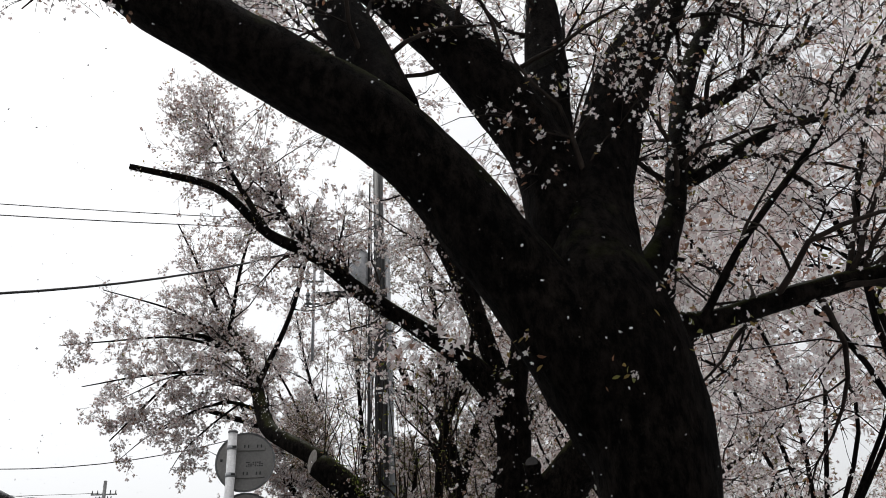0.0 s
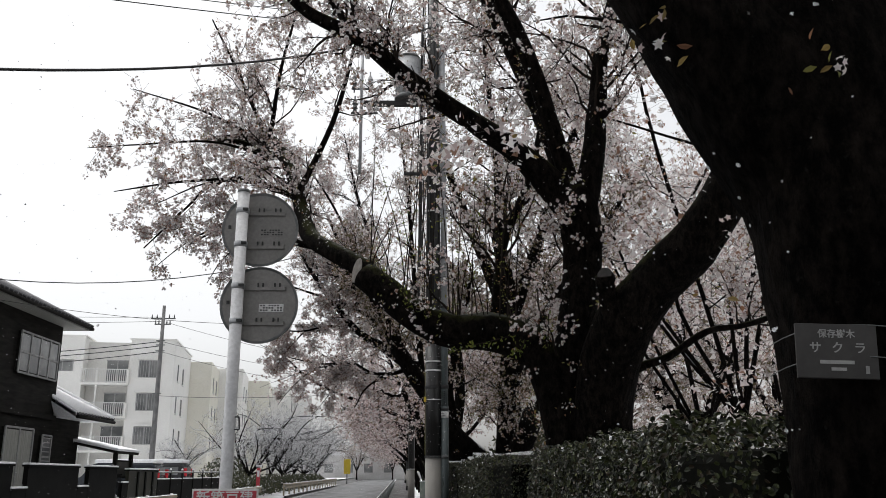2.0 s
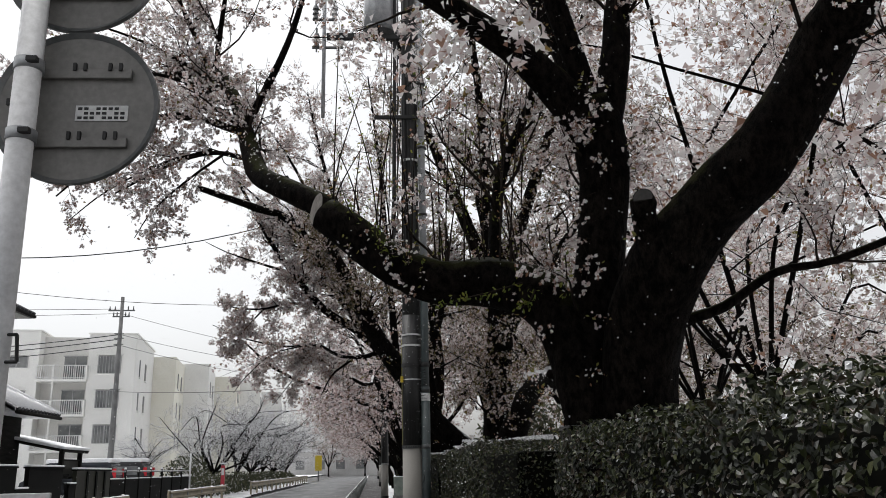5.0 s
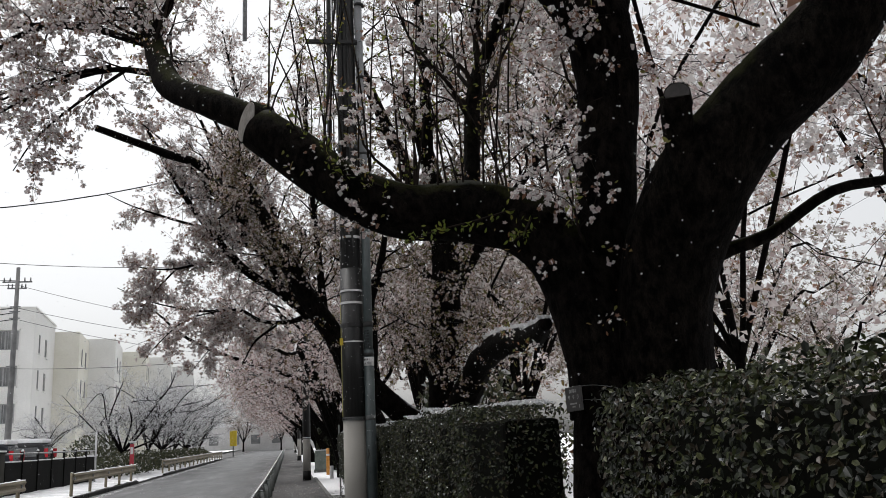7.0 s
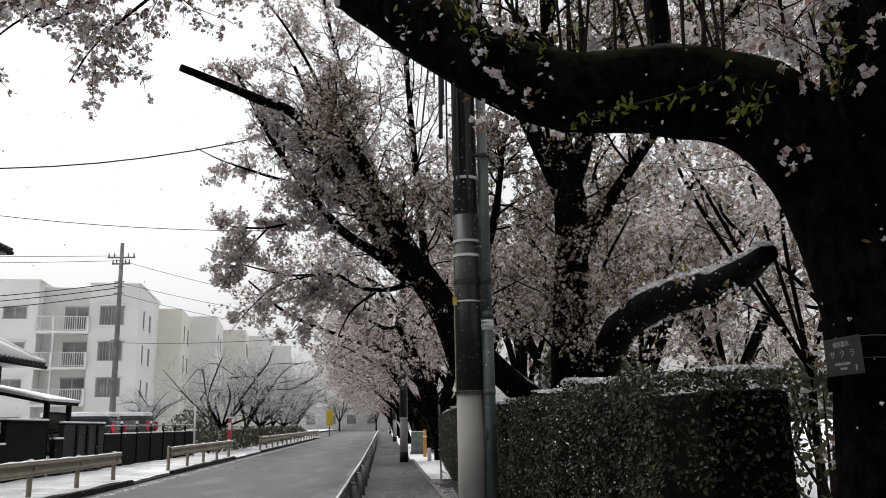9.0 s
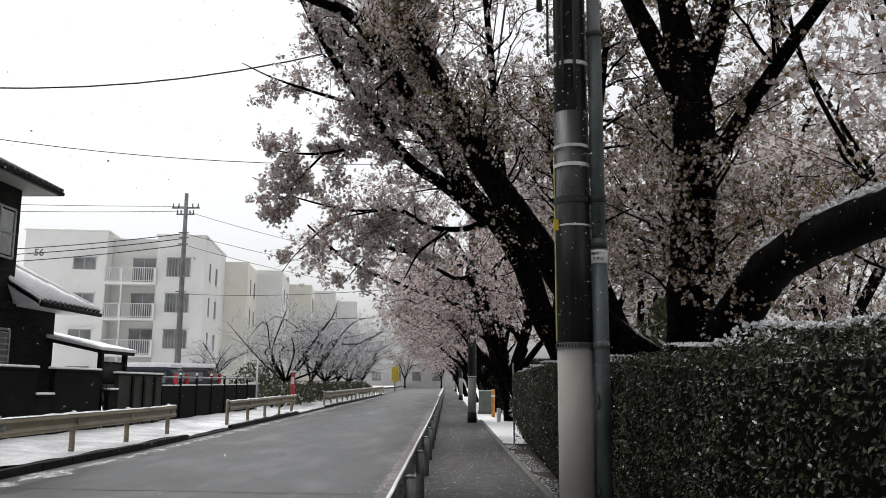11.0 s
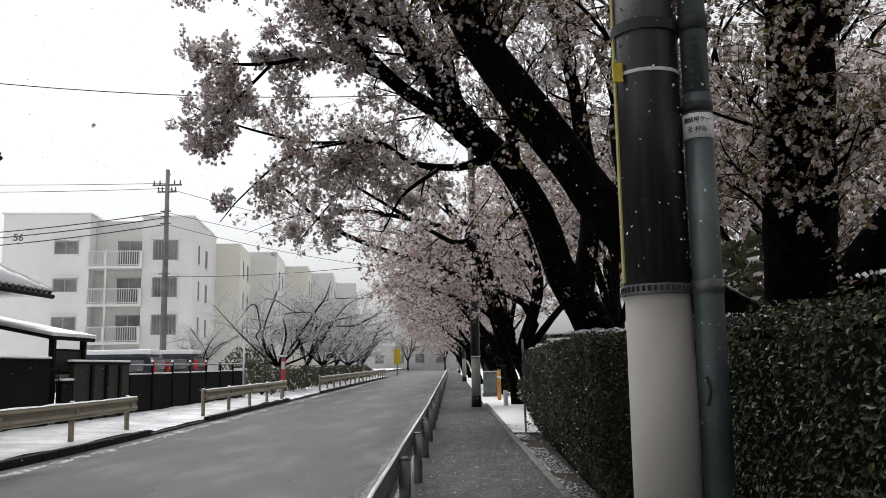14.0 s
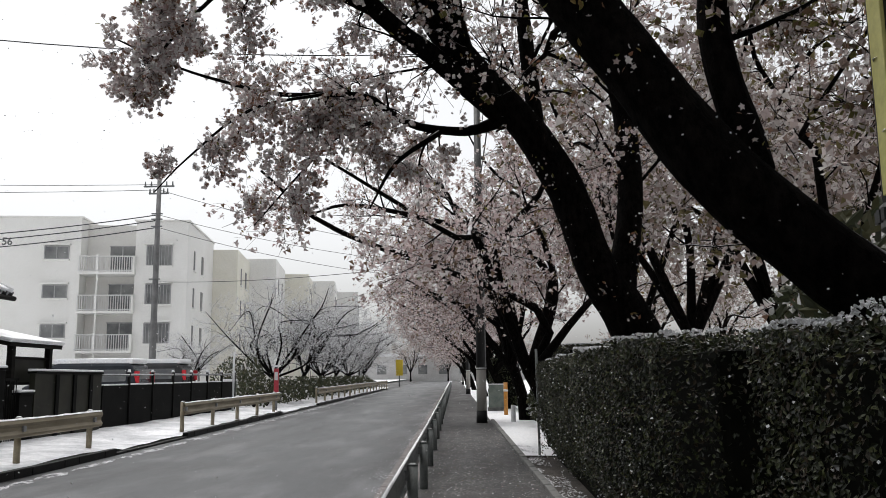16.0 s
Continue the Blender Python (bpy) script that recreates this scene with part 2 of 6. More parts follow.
M_RED = plain("red_enamel", (0.42, 0.03, 0.05), (0.52, 0.05, 0.07), 6, 0.45, bumps=0)
M_INK = plain("black_ink", (0.01, 0.01, 0.012), (0.02, 0.02, 0.02), 8, 0.6, bumps=0)
M_PLATE = plain("dark_brown_plate", (0.016, 0.014, 0.013), (0.03, 0.027, 0.025), 9, 0.45, bumps=0.05)
M_APT = plain("cream_wall_paint", (0.78, 0.775, 0.745), (0.84, 0.835, 0.81), 0.5, 0.85, bumps=0.1, fine=20)
M_APT2 = plain("yellow_wall_paint", (0.75, 0.73, 0.63), (0.81, 0.79, 0.71), 0.5, 0.85, bumps=0.1, fine=20)
# darker copy of the cream wall: the recess's shade is put into its colour
M_RECESS = plain("shaded_balcony_wall", (0.66, 0.65, 0.62), (0.73, 0.72, 0.69), 0.6, 0.85, bumps=0.1, fine=20)
# the glass's grey base colour has the reflected sky painted in
M_GLASS = plain("sky_grey_window_glass", (0.12, 0.125, 0.13), (0.27, 0.275, 0.27), 0.7, 0.15, bumps=0, spec=0.6)
M_FRAME = plain("aluminium_frame", (0.30, 0.30, 0.30), (0.42, 0.42, 0.42), 5, 0.45, 0.3, 0)
M_HOUSE = plain("dark_brown_cladding", (0.009, 0.0085, 0.0078), (0.022, 0.0205, 0.018), 1.5, 0.8, spec=0.08, fine=30, stretch=(1, 1, 6))
M_TILE = plain("dark_roof_tile", (0.02, 0.02, 0.022), (0.06, 0.06, 0.065), 6, 0.35)
M_FENCE = plain("black_garden_wall", (0.002, 0.002, 0.002), (0.006, 0.006, 0.0055), 1.5, 0.7, spec=0.08, fine=30)
M_OLIVE = plain("dark_olive_panel", (0.010, 0.0105, 0.007), (0.024, 0.024, 0.016), 1.5, 0.5, fine=30, spec=0.2)
M_LATTICE = plain("grey_window_screen", (0.22, 0.22, 0.22), (0.32, 0.32, 0.31), 6, 0.6, bumps=0)
M_CURTAIN = plain("pale_curtain", (0.22, 0.22, 0.20), (0.36, 0.36, 0.33), 3, 0.8, bumps=0, stretch=(8, 8, 0.5))
M_CARBLUE = plain("dark_blue_car_paint", (0.02, 0.024, 0.03), (0.035, 0.04, 0.05), 2, 0.25, 0.3, 0)
M_CARGREY = plain("dark_grey_car_paint", (0.03, 0.03, 0.032), (0.05, 0.05, 0.052), 2, 0.25, 0.3, 0)
M_LAMP = plain("red_lamp_lens", (0.45, 0.02, 0.03), (0.6, 0.04, 0.05), 9, 0.2, bumps=0)
M_POLEFAR = plain("street_pole_concrete", (0.12, 0.12, 0.12), (0.2, 0.2, 0.2), 2, 0.8)
M_ORANGE = plain("orange_bollard", (0.45, 0.18, 0.02), (0.58, 0.26, 0.04), 8, 0.5, bumps=0)
M_GREENBOX = plain("grey_green_steel", (0.12, 0.15, 0.13), (0.2, 0.23, 0.2), 4, 0.5)
M_FARWALL = plain("far_pale_wall", (0.5, 0.49, 0.48), (0.66, 0.65, 0.64), 0.3, 0.9, bumps=0, fine=4)

# ---- building helpers ----
def thing(name, at, label, category, group="", kind=""):
    ob = new(name)
    ob.empty_display_size = 0.1
    ob.location = at
    return tagged(ob, label, category, group, kind)


def adopt(ob, parent):
    """Make ob, built in world places, a part of parent."""
    up = Matrix.Identity(4)
    q = parent
    chain = []
    while q:
        chain.append(q)
        q = q.parent
    for q in reversed(chain):
        up = up @ q.matrix_parent_inverse @ q.matrix_basis
    ob.parent = parent
    ob.matrix_parent_inverse = up.inverted()
    return ob


def solid(name, verts, faces, material, parent=None, smooth=False, label=""):
    me = bpy.data.meshes.new(name)
    me.from_pydata([tuple(v) for v in verts], [], faces)
    me.validate()
    me.materials.append(material)
    if smooth:
        me.shade_smooth()
    ob = new(name, me)
    if parent:
        adopt(ob, parent)
    return tagged(ob, label)


def part(name, bm, material, parent=None, label="", smooth=False):
    me = bpy.data.meshes.new(name)
    bmesh.ops.recalc_face_normals(bm, faces=bm.faces[:])
    bm.to_mesh(me)
    bm.free()
    me.materials.append(material)
    if smooth:
        me.shade_smooth()
    ob = new(name, me)
    if parent:
        adopt(ob, parent)
    return tagged(ob, label)


def add_box(bm, x0, x1, y0, y1, z0, z1, bevel=0.0, turn=None):
    made = bmesh.ops.create_cube(bm, size=1.0)["verts"]
    mid = Vector(((x0 + x1) / 2, (y0 + y1) / 2, (z0 + z1) / 2))
    for v in made:
        v.co = Vector((v.co.x * (x1 - x0), v.co.y * (y1 - y0), v.co.z * (z1 - z0)))
        if turn:
            v.co = turn @ v.co
        v.co += mid
    if bevel:
        edges = {e for v in made for e in v.link_edges}
        bmesh.ops.bevel(bm, geom=list(edges), offset=bevel, segments=2, affect="EDGES", profile=0.6)
    return bm


def boxed(name, x0, x1, y0, y1, z0, z1, material, parent=None, bevel=0.01, label="", turn=None):
    return part(name, add_box(bmesh.new(), x0, x1, y0, y1, z0, z1, bevel, turn), material, parent, label)


def add_tube(bm, a, b, r0, r1=None, sides=14, caps=True):
    a, b = Vector(a), Vector(b)
    r1 = r0 if r1 is None else r1
    q = (b - a).to_track_quat("Z", "Y")
    rings = []
    for p, r in ((a, r0), (b, r1)):
        rings.append([bm.verts.new(p + q @ Vector((r * math.cos(2 * math.pi * i / sides), r * math.sin(2 * math.pi * i / sides), 0))) for i in range(sides)])
    for i in range(sides):
        j = (i + 1) % sides
        bm.faces.new((rings[0][i], rings[0][j], rings[1][j], rings[1][i]))
    if caps:
        bm.faces.new(rings[0][::-1])
        bm.faces.new(rings[1])
    return bm


def tubed(name, a, b, r0, material, parent=None, r1=None, sides=14, label=""):
    ob = part(name, add_tube(bmesh.new(), a, b, r0, r1, sides), material, parent, label)
    for p in ob.data.polygons:
        p.use_smooth = len(p.vertices) == 4
    return ob


def ground_z(y):
    return max(0.0, (y - 30.0) * 0.006)


def bend(y):
    """How far the street has swung to the left at y."""
    return -0.031 * (y - 25.0)


def smooth_path(pts, step):
    """Catmull-Rom through control points of (x, y, z, r), at about one point a step."""
    p = np.array(pts, float)
    p = np.vstack([2 * p[0] - p[1], p, 2 * p[-1] - p[-2]])
    res = []
    for i in range(1, len(p) - 2):
        n = max(2, int(np.linalg.norm(p[i + 1][:3] - p[i][:3]) / step))
        for k in range(n):
            t = k / n
            res.append(0.5 * (2 * p[i] + (p[i + 1] - p[i - 1]) * t + (2 * p[i - 1] - 5 * p[i] + 4 * p[i + 1] - p[i + 2]) * t * t
                              + (3 * p[i] - p[i - 1] - 3 * p[i + 1] + p[i + 2]) * t ** 3))
    res.append(p[-2])
    res = np.array(res)
    res[:, 3] = np.maximum(res[:, 3], 0.002)
    return res


class Wood:
    """Gathers tubes into one mesh."""

    def __init__(self):
        self.v, self.f, self.n = [], [], 0

    def tube(self, path, sides=6, rough=0.0, cap=False):
        P, R = path[:, :3], path[:, 3]
        T = np.gradient(P, axis=0)
        T /= np.linalg.norm(T, axis=1)[:, None] + 1e-9
        ref = np.array([0.0, 0.0, 1.0]) if abs(T[0][2]) < 0.9 else np.array([1.0, 0.0, 0.0])
        u = np.cross(T[0], ref)
        U = np.empty_like(T)
        for i, t in enumerate(T):
            u = u - t * u.dot(t)
            u /= np.linalg.norm(u) + 1e-9
            U[i] = u
        W = np.cross(T, U)
        a = np.arange(sides) * 2 * np.pi / sides
        rad = np.repeat(R[:, None], sides, 1)
        if rough:
            k = np.array([[noise.noise(Vector((P[i][0] * 2.3 + math.cos(b) * 1.1, P[i][1] * 2.3 + math.sin(b) * 1.1, P[i][2] * 2.0))) +
                           0.5 * noise.noise(Vector((P[i][0] * 7 + math.cos(b) * 2.5, P[i][1] * 7 + math.sin(b) * 2.5, P[i][2] * 5))) for b in a] for i in range(len(P))])
            rad = rad * (1 + rough * k)
        V = P[:, None, :] + rad[:, :, None] * (np.cos(a)[None, :, None] * U[:, None, :] + np.sin(a)[None, :, None] * W[:, None, :])
        m = len(P)
        idx = np.arange(m * sides).reshape(m, sides) + self.n
        nxt = np.roll(idx, -1, 1)
        q = np.stack([idx[:-1], nxt[:-1], nxt[1:], idx[1:]], -1).reshape(-1, 4)
        self.v.append(V.reshape(-1, 3))
        self.f += q.tolist()
        if cap:
            self.f.append(idx[-1].tolist())
            self.f.append(idx[0][::-1].tolist())
        self.n += m * sides

    def make(self, name, material, parent=None, label=""):
        me = bpy.data.meshes.new(name)
        me.from_pydata(np.vstack(self.v), [], self.f)
        me.materials.append(material)
        me.shade_smooth()
        ob = new(name, me)
        if parent:
            adopt(ob, parent)
        return tagged(ob, label)


def scatter(name, places, template, faces, sizes, material, parent=None, rng=None, tilt=None, label="", kind="stuff"):
    """Many small leaves or flowers in one mesh: the template turned at random (or with its z near tilt) at each place."""
    n = len(places)
    q = rng.normal(size=(n, 4))
    q /= np.linalg.norm(q, axis=1)[:, None]
    w, x, y, z = q.T
    Rm = np.stack([1 - 2 * (y * y + z * z), 2 * (x * y - z * w), 2 * (x * z + y * w), 2 * (x * y + z * w), 1 - 2 * (x * x + z * z), 2 * (y * z - x * w),
                   2 * (x * z - y * w), 2 * (y * z + x * w), 1 - 2 * (x * x + y * y)], -1).reshape(n, 3, 3)
    if tilt is not None:
        zax = tilt + rng.normal(size=(n, 3)) * 0.55
        zax /= np.linalg.norm(zax, axis=1)[:, None]
        xax = np.cross(zax, rng.normal(size=(n, 3)))
        xax /= np.linalg.norm(xax, axis=1)[:, None]
        Rm = np.stack([xax, np.cross(zax, xax), zax], -1)
    t = np.array(template)
    V = places[:, None, :] + np.einsum("nij,kj->nki", Rm, t) * sizes[:, None, None]
    k = len(t)
    F = []
    for f in faces:
        F.append(np.arange(n)[:, None] * k + np.array(f)[None, :])
    me = bpy.data.meshes.new(name)
    allf = [r for blk in F for r in blk.tolist()]
    me.from_pydata(V.reshape(-1, 3), [], allf)
    me.materials.append(material)
    ob = new(name, me)
    if parent:
        adopt(ob, parent)
    return tagged(ob, label, kind=kind)


# a five-petalled flower, a loose tuft of petals, a folded leaf
FLOWER = [(0, 0, 0)] + [((0.5 if i % 2 == 0 else 0.26) * math.cos(i * math.pi / 5), (0.5 if i % 2 == 0 else 0.26) * math.sin(i * math.pi / 5), 0.14 if i % 2 == 0 else 0.05) for i in range(10)]
FLOWER_F = [(0, 1 + (i - 1) % 10, 1 + i, 1 + (i + 1) % 10) for i in range(0, 10, 2)]
TUFT = [(-0.5, -0.3, 0), (0.1, -0.5, 0.2), (0.5, 0.2, 0), (-0.1, 0.45, -0.25), (-0.3, 0.1, -0.5), (0.25, -0.2, -0.4), (0.3, 0.15, 0.5), (-0.2, 0.0, 0.45)]
TUFT_F = [(0, 1, 2, 3), (4, 5, 6, 7)]
FLECK = [(-0.5, -0.2, 0.1), (0.1, -0.5, 0.0), (0.2, 0.3, -0.1), (0.5, -0.1, 0.2), (0.3, 0.45, 0.3), (-0.1, 0.2, 0.4), (-0.4, 0.35, -0.2), (-0.2, -0.1, -0.5), (0.2, 0.0, -0.3)]
FLECK_F = [(0, 1, 2), (3, 4, 5), (6, 7, 8)]
LEAF = [(0, -0.5, 0), (0.22, -0.1, 0.08), (0.16, 0.25, 0.06), (0, 0.5, -0.05), (-0.16, 0.25, 0.06), (-0.22, -0.1, 0.08)]
LEAF_F = [(0, 1, 2, 3), (0, 3, 4, 5)]
SMALL_LEAF = [(0, -0.5, 0), (0.3, 0.02, 0.1), (0, 0.5, -0.06), (-0.3, 0.02, 0.1)]
SMALL_F = [(0, 1, 2), (0, 2, 3)]
ROUND_LEAF = [(0, -0.5, 0), (0.31, -0.15, 0.1), (0.26, 0.25, 0.07), (0, 0.5, -0.08), (-0.26, 0.25, 0.07), (-0.31, -0.15, 0.1)]


class Tree:
    def __init__(self, seed):
        self.rng = np.random.default_rng(seed)
        self.twigs = Wood()
        self.buds = []

    def shoot(self, p, d, length, r, level, opts):
        rng = self.rng
        n = ((7, 5, 2)[level - 1]) if opts["fine"] else (4, 3, 2)[level - 1]
        pts = [np.array([*p, r])]
        cur, dr = np.array(p, float), d / np.linalg.norm(d)
        for i in range(n):
            dr = dr + rng.normal(size=3) * opts["wander"] + np.array([0, 0, opts["lift"][level - 1]])
            dr /= np.linalg.norm(dr)
            cur = cur + dr * length / n
            pts.append(np.array([*cur, max(0.0022, r * (1 - 0.8 * (i + 1) / n))]))
        path = np.array(pts)
        self.twigs.tube(path, ((5, 3, 3) if opts["fine"] else (4, 3, 3))[level - 1])
        last = opts["levels"]
        if level >= last - 1:
            # flowers hang in small umbels with bare twig between them
            per = opts["umbel"]
            m = max(1, int(length * opts["buds"] / per + rng.random()))
            k = rng.random(m) ** 0.8 * (len(path) - 1)
            i0 = np.minimum(k.astype(int), len(path) - 2)
            f = (k - i0)[:, None]
            heart = path[i0, :3] * (1 - f) + path[i0 + 1, :3] * f + rng.normal(size=(m, 3)) * opts["stray"]
            heart[:, 2] -= opts["stray"]
            heart = np.repeat(heart, per, 0)
            self.buds.append(heart + rng.normal(size=heart.shape) * opts["fuzz"])
        if level < last:
            for _ in range(opts["kids"][level]):
                k = rng.uniform(0.2, 1.0) * (len(path) - 1)
                i0 = min(int(k), len(path) - 2)
                q = path[i0, :3]
                t = path[i0 + 1, :3] - path[i0, :3]
                t /= np.linalg.norm(t) + 1e-9
                side = rng.normal(size=3)
                side -= t * side.dot(t)
                side /= np.linalg.norm(side)
                side[2] = side[2] * 0.7 + 0.1
                self.shoot(q, t * rng.uniform(0.5, 1.0) + side * 0.8, length * rng.uniform(*opts["shrink"]), max(0.0025, path[i0, 3] * 0.55), level + 1, opts)

    def sprout(self, limb, count, span, length, opts, bias=(0, 0, 0.3)):
        """Branches along a limb between two fractions of its length."""
        rng = self.rng
        for _ in range(count):
            k = rng.uniform(*span) * (len(limb) - 1)
            i0 = min(int(k), len(limb) - 2)
            t = limb[i0 + 1, :3] - limb[i0, :3]
            t /= np.linalg.norm(t) + 1e-9
            side = rng.normal(size=3)
            side -= t * side.dot(t)
            side /= np.linalg.norm(side)
            d = t * 0.6 + side + np.array(bias)
            self.shoot(limb[i0, :3], d, length * (1.2 - 0.6 * k / len(limb)) * rng.uniform(0.6, 1.25), min(0.022, limb[i0, 3] * 0.38), 1, opts)

    def tip(self, limb, length, opts):
        t = limb[-1, :3] - limb[-3, :3]
        self.shoot(limb[-1, :3], t, length, limb[-1, 3], 1, opts)


OPTS = dict(wander=0.20, lift=(0.03, -0.02, -0.04), kids=(0, 6, 4), shrink=(0.35, 0.6), buds=20, fuzz=0.022, umbel=4, stray=0.03, levels=3, fine=True)


def cherry(name, at, limbs, label, seed, sprouts, opts, material=None, near=True, crown_top=None, petals=None, leaf_share=0.05, size=0.034, group="", tuft=0.085):
    """A cherry tree: limbs as thick tubes, each a part; finer branches one part; blossoms and young leaves one part each."""
    root = thing(name, at, label, "tree", group)
    tree = Tree(seed)
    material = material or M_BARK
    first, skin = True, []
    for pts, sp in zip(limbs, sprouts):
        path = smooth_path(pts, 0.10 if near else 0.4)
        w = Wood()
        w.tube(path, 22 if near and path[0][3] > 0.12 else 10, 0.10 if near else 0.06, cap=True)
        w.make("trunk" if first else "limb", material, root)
        first = False
        if sp:
            count, span, length = sp[:3]
            bias = sp[3] if len(sp) > 3 else (0, 0, 0.3)
            tree.sprout(path, count, span, length, opts, bias)
        if near and path[0][3] > 0.09:
            skin.append(path)
    if tree.buds:
        tree.twigs.make("twig_work", M_TWIG if material is M_BARK else material, root)
        buds = np.vstack(tree.buds)
        rng = tree.rng
        if near == "open":
            scatter("blossom", buds, FLOWER, FLOWER_F, rng.uniform(0.75, 1.3, len(buds)) * size, petals or M_BLOSSOM, root, rng)
        elif near:
            scatter("blossom", buds, TUFT, TUFT_F, rng.uniform(0.75, 1.45, len(buds)) * size, petals or M_BLOSSOM, root, rng)
        else:
            scatter("blossom", buds, FLECK, FLECK_F, rng.uniform(0.6, 1.4, len(buds)) * tuft, petals or M_BLOSSOM_FAR, root, rng)
        m = int(len(buds) * leaf_share)
        if m:
            pick = buds[rng.integers(0, len(buds), m)] + rng.normal(size=(m, 3)) * 0.03
            scatter("young_foliage", pick, LEAF, LEAF_F, rng.uniform(0.026, 0.055, m) * (1 if near else 2.2), M_YOUNG, root, rng)
    if skin:
        # snow specks stuck to the bark, and little sprigs that break straight from it
        rng = tree.rng
        specks, flowers, leaves = [], [], []
        for path in skin:
            n = int(len(path) * 4)
            k = rng.integers(0, len(path) - 1, n)
            t = path[k + 1, :3] - path[k, :3]
            s = np.cross(t, rng.normal(size=(n, 3)))
            s /= np.linalg.norm(s, axis=1)[:, None] + 1e-9
            specks.append(path[k, :3] + s * path[k, 3][:, None] * 0.99)
            for _ in range(max(1, int(len(path) * 0.34))):
                q = rng.integers(0, n)
                c = path[k[q], :3] + s[q] * path[k[q], 3] * 1.05
                out = s[q] * 0.10 + np.array([0, 0, 0.05])
                m = int(rng.integers(4, 12))
                flowers.append(c + out * rng.random((m, 1)) + rng.normal(size=(m, 3)) * 0.035)
                m = int(rng.integers(2, 8))
                leaves.append(c + out * rng.random((m, 1)) + rng.normal(size=(m, 3)) * 0.05)
        specks, flowers, leaves = np.vstack(specks), np.vstack(flowers), np.vstack(leaves)
        scatter("snow_dust", specks, TUFT, TUFT_F, rng.uniform(0.006, 0.02, len(specks)), M_SNOW, root, rng)
        scatter("sprig_bloom", flowers, FLOWER, FLOWER_F, rng.uniform(0.028, 0.045, len(flowers)), M_BLOSSOM, root, rng)
        scatter("sprig_foliage", leaves, LEAF, LEAF_F, rng.uniform(0.03, 0.06, len(leaves)), M_YOUNG, root, rng)
    return root


# ---- ground, road, pavements ----
YS = [-40, -20, 0, 10, 20, 30, 45, 60, 80, 110, 150, 200, 300]


def strip(name, x0, x1, z0, z1, material, ys=None, label="", kind="structure", wobble=0.0, nx=1, category=""):
    """A sheet along the street between two lines, following the ground."""
    ys = ys or YS
    verts, faces = [], []
    for y in ys:
        for i in range(nx + 1):
            f = i / nx
            w = wobble * noise.noise(Vector((x0 + (x1 - x0) * f, y * 0.9, 3.1))) if wobble else 0.0
            dip = 0.085 * f * (33.2 < y < 37.6 or 50.6 < y < 59.8) if name.startswith("sidewalk") else 0.0
            verts.append((x0 + (x1 - x0) * f + bend(y), y, z0 + (z1 - z0) * f + ground_z(y) + w - dip))
    for j in range(len(ys) - 1):
        for i in range(nx):
            a = j * (nx + 1) + i
            faces.append((a, a + 1, a + nx + 2, a + nx + 1))
    ob = solid(name, verts, faces, material, smooth=True)
    return tagged(ob, label, category, kind=kind)


gv, gf = [], []
GX = [-2500, -60, 60, 2500]
GY = [-2500, -40, 0, 30, 60, 110, 200, 300, 2500]
for gy in GY:
    for gx in GX:
        gv.append((gx, gy, -0.05 + min(ground_z(gy), 1.7)))
for j in range(len(GY) - 1):
    for i in range(3):
        a = j * 4 + i
        gf.append((a, a + 1, a + 5, a + 4))
tagged(solid("ground", gv, gf, M_SNOW), "snow-covered open ground reaching the horizon", "ground", kind="structure")

strip("road", -6.50, -0.42, 0.0, 0.0, M_ROAD, label="wet grey asphalt road with slushy streaks", category="road")
strip("pavement", 0.10, 1.87, 0.03, 0.03, M_WALK, label="dark wet asphalt pavement with specks of snow", category="pavement")
strip("litter_strip", 1.98, 3.4, 0.02, 0.05, M_SOIL, [-20 + i for i in range(0, 53)], "damp soil and litter under the hedge", wobble=0.03, nx=4, category="ground")
strip("park_ground", 3.4, 60, 0.06, 0.06, M_SNOW, [-20 + 2 * i for i in range(0, 60)], "snow-covered park ground behind the hedge", wobble=0.08, nx=24, category="ground")
strip("snow_apron", 1.98, 3.4, 0.055, 0.06, M_SNOW, [31.5 + 0.6 * i for i in range(0, 20)], "snow patch beside the pavement past the hedge", wobble=0.02, nx=5, category="snow")
strip("sidewalk_left", -10.1, -6.62, 0.2, 0.0, M_WALK, label="raised asphalt pavement under the snow", category="pavement")
strip("sidewalk_snow", -9.9, -6.65, 0.30, 0.155, M_TRODDEN, [-20 + 0.5 * i for i in range(0, 260)], "trodden snow lying on the pavement", wobble=0.05, nx=9, category="snow")
strip("yard_ground", -60, -9.95, 0.5, 0.42, M_SNOW, label="snow-covered yards behind the garden wall", category="ground")

# a tarred seam where the asphalt was mended
seam_v, seam_f = [], []
for k in range(41):
    sx = -5.9 + 5.3 * k / 40
    sy = 21.75 + 0.10 * noise.noise(Vector((sx * 1.3, 2.0, 0.0))) - 0.07 * (sx + 3)
    sw = 0.018 + 0.016 * noise.noise(Vector((sx * 3.0, 7.0, 0.0)))
    seam_v += [(sx, sy - sw, 0.004), (sx, sy + sw, 0.004)]
seam_f = [(2 * k, 2 * k + 2, 2 * k + 3, 2 * k + 1) for k in range(40)]
tagged(solid("road_seam", seam_v, seam_f, M_BLACK), "black tarred seam across the asphalt", "road", kind="structure")

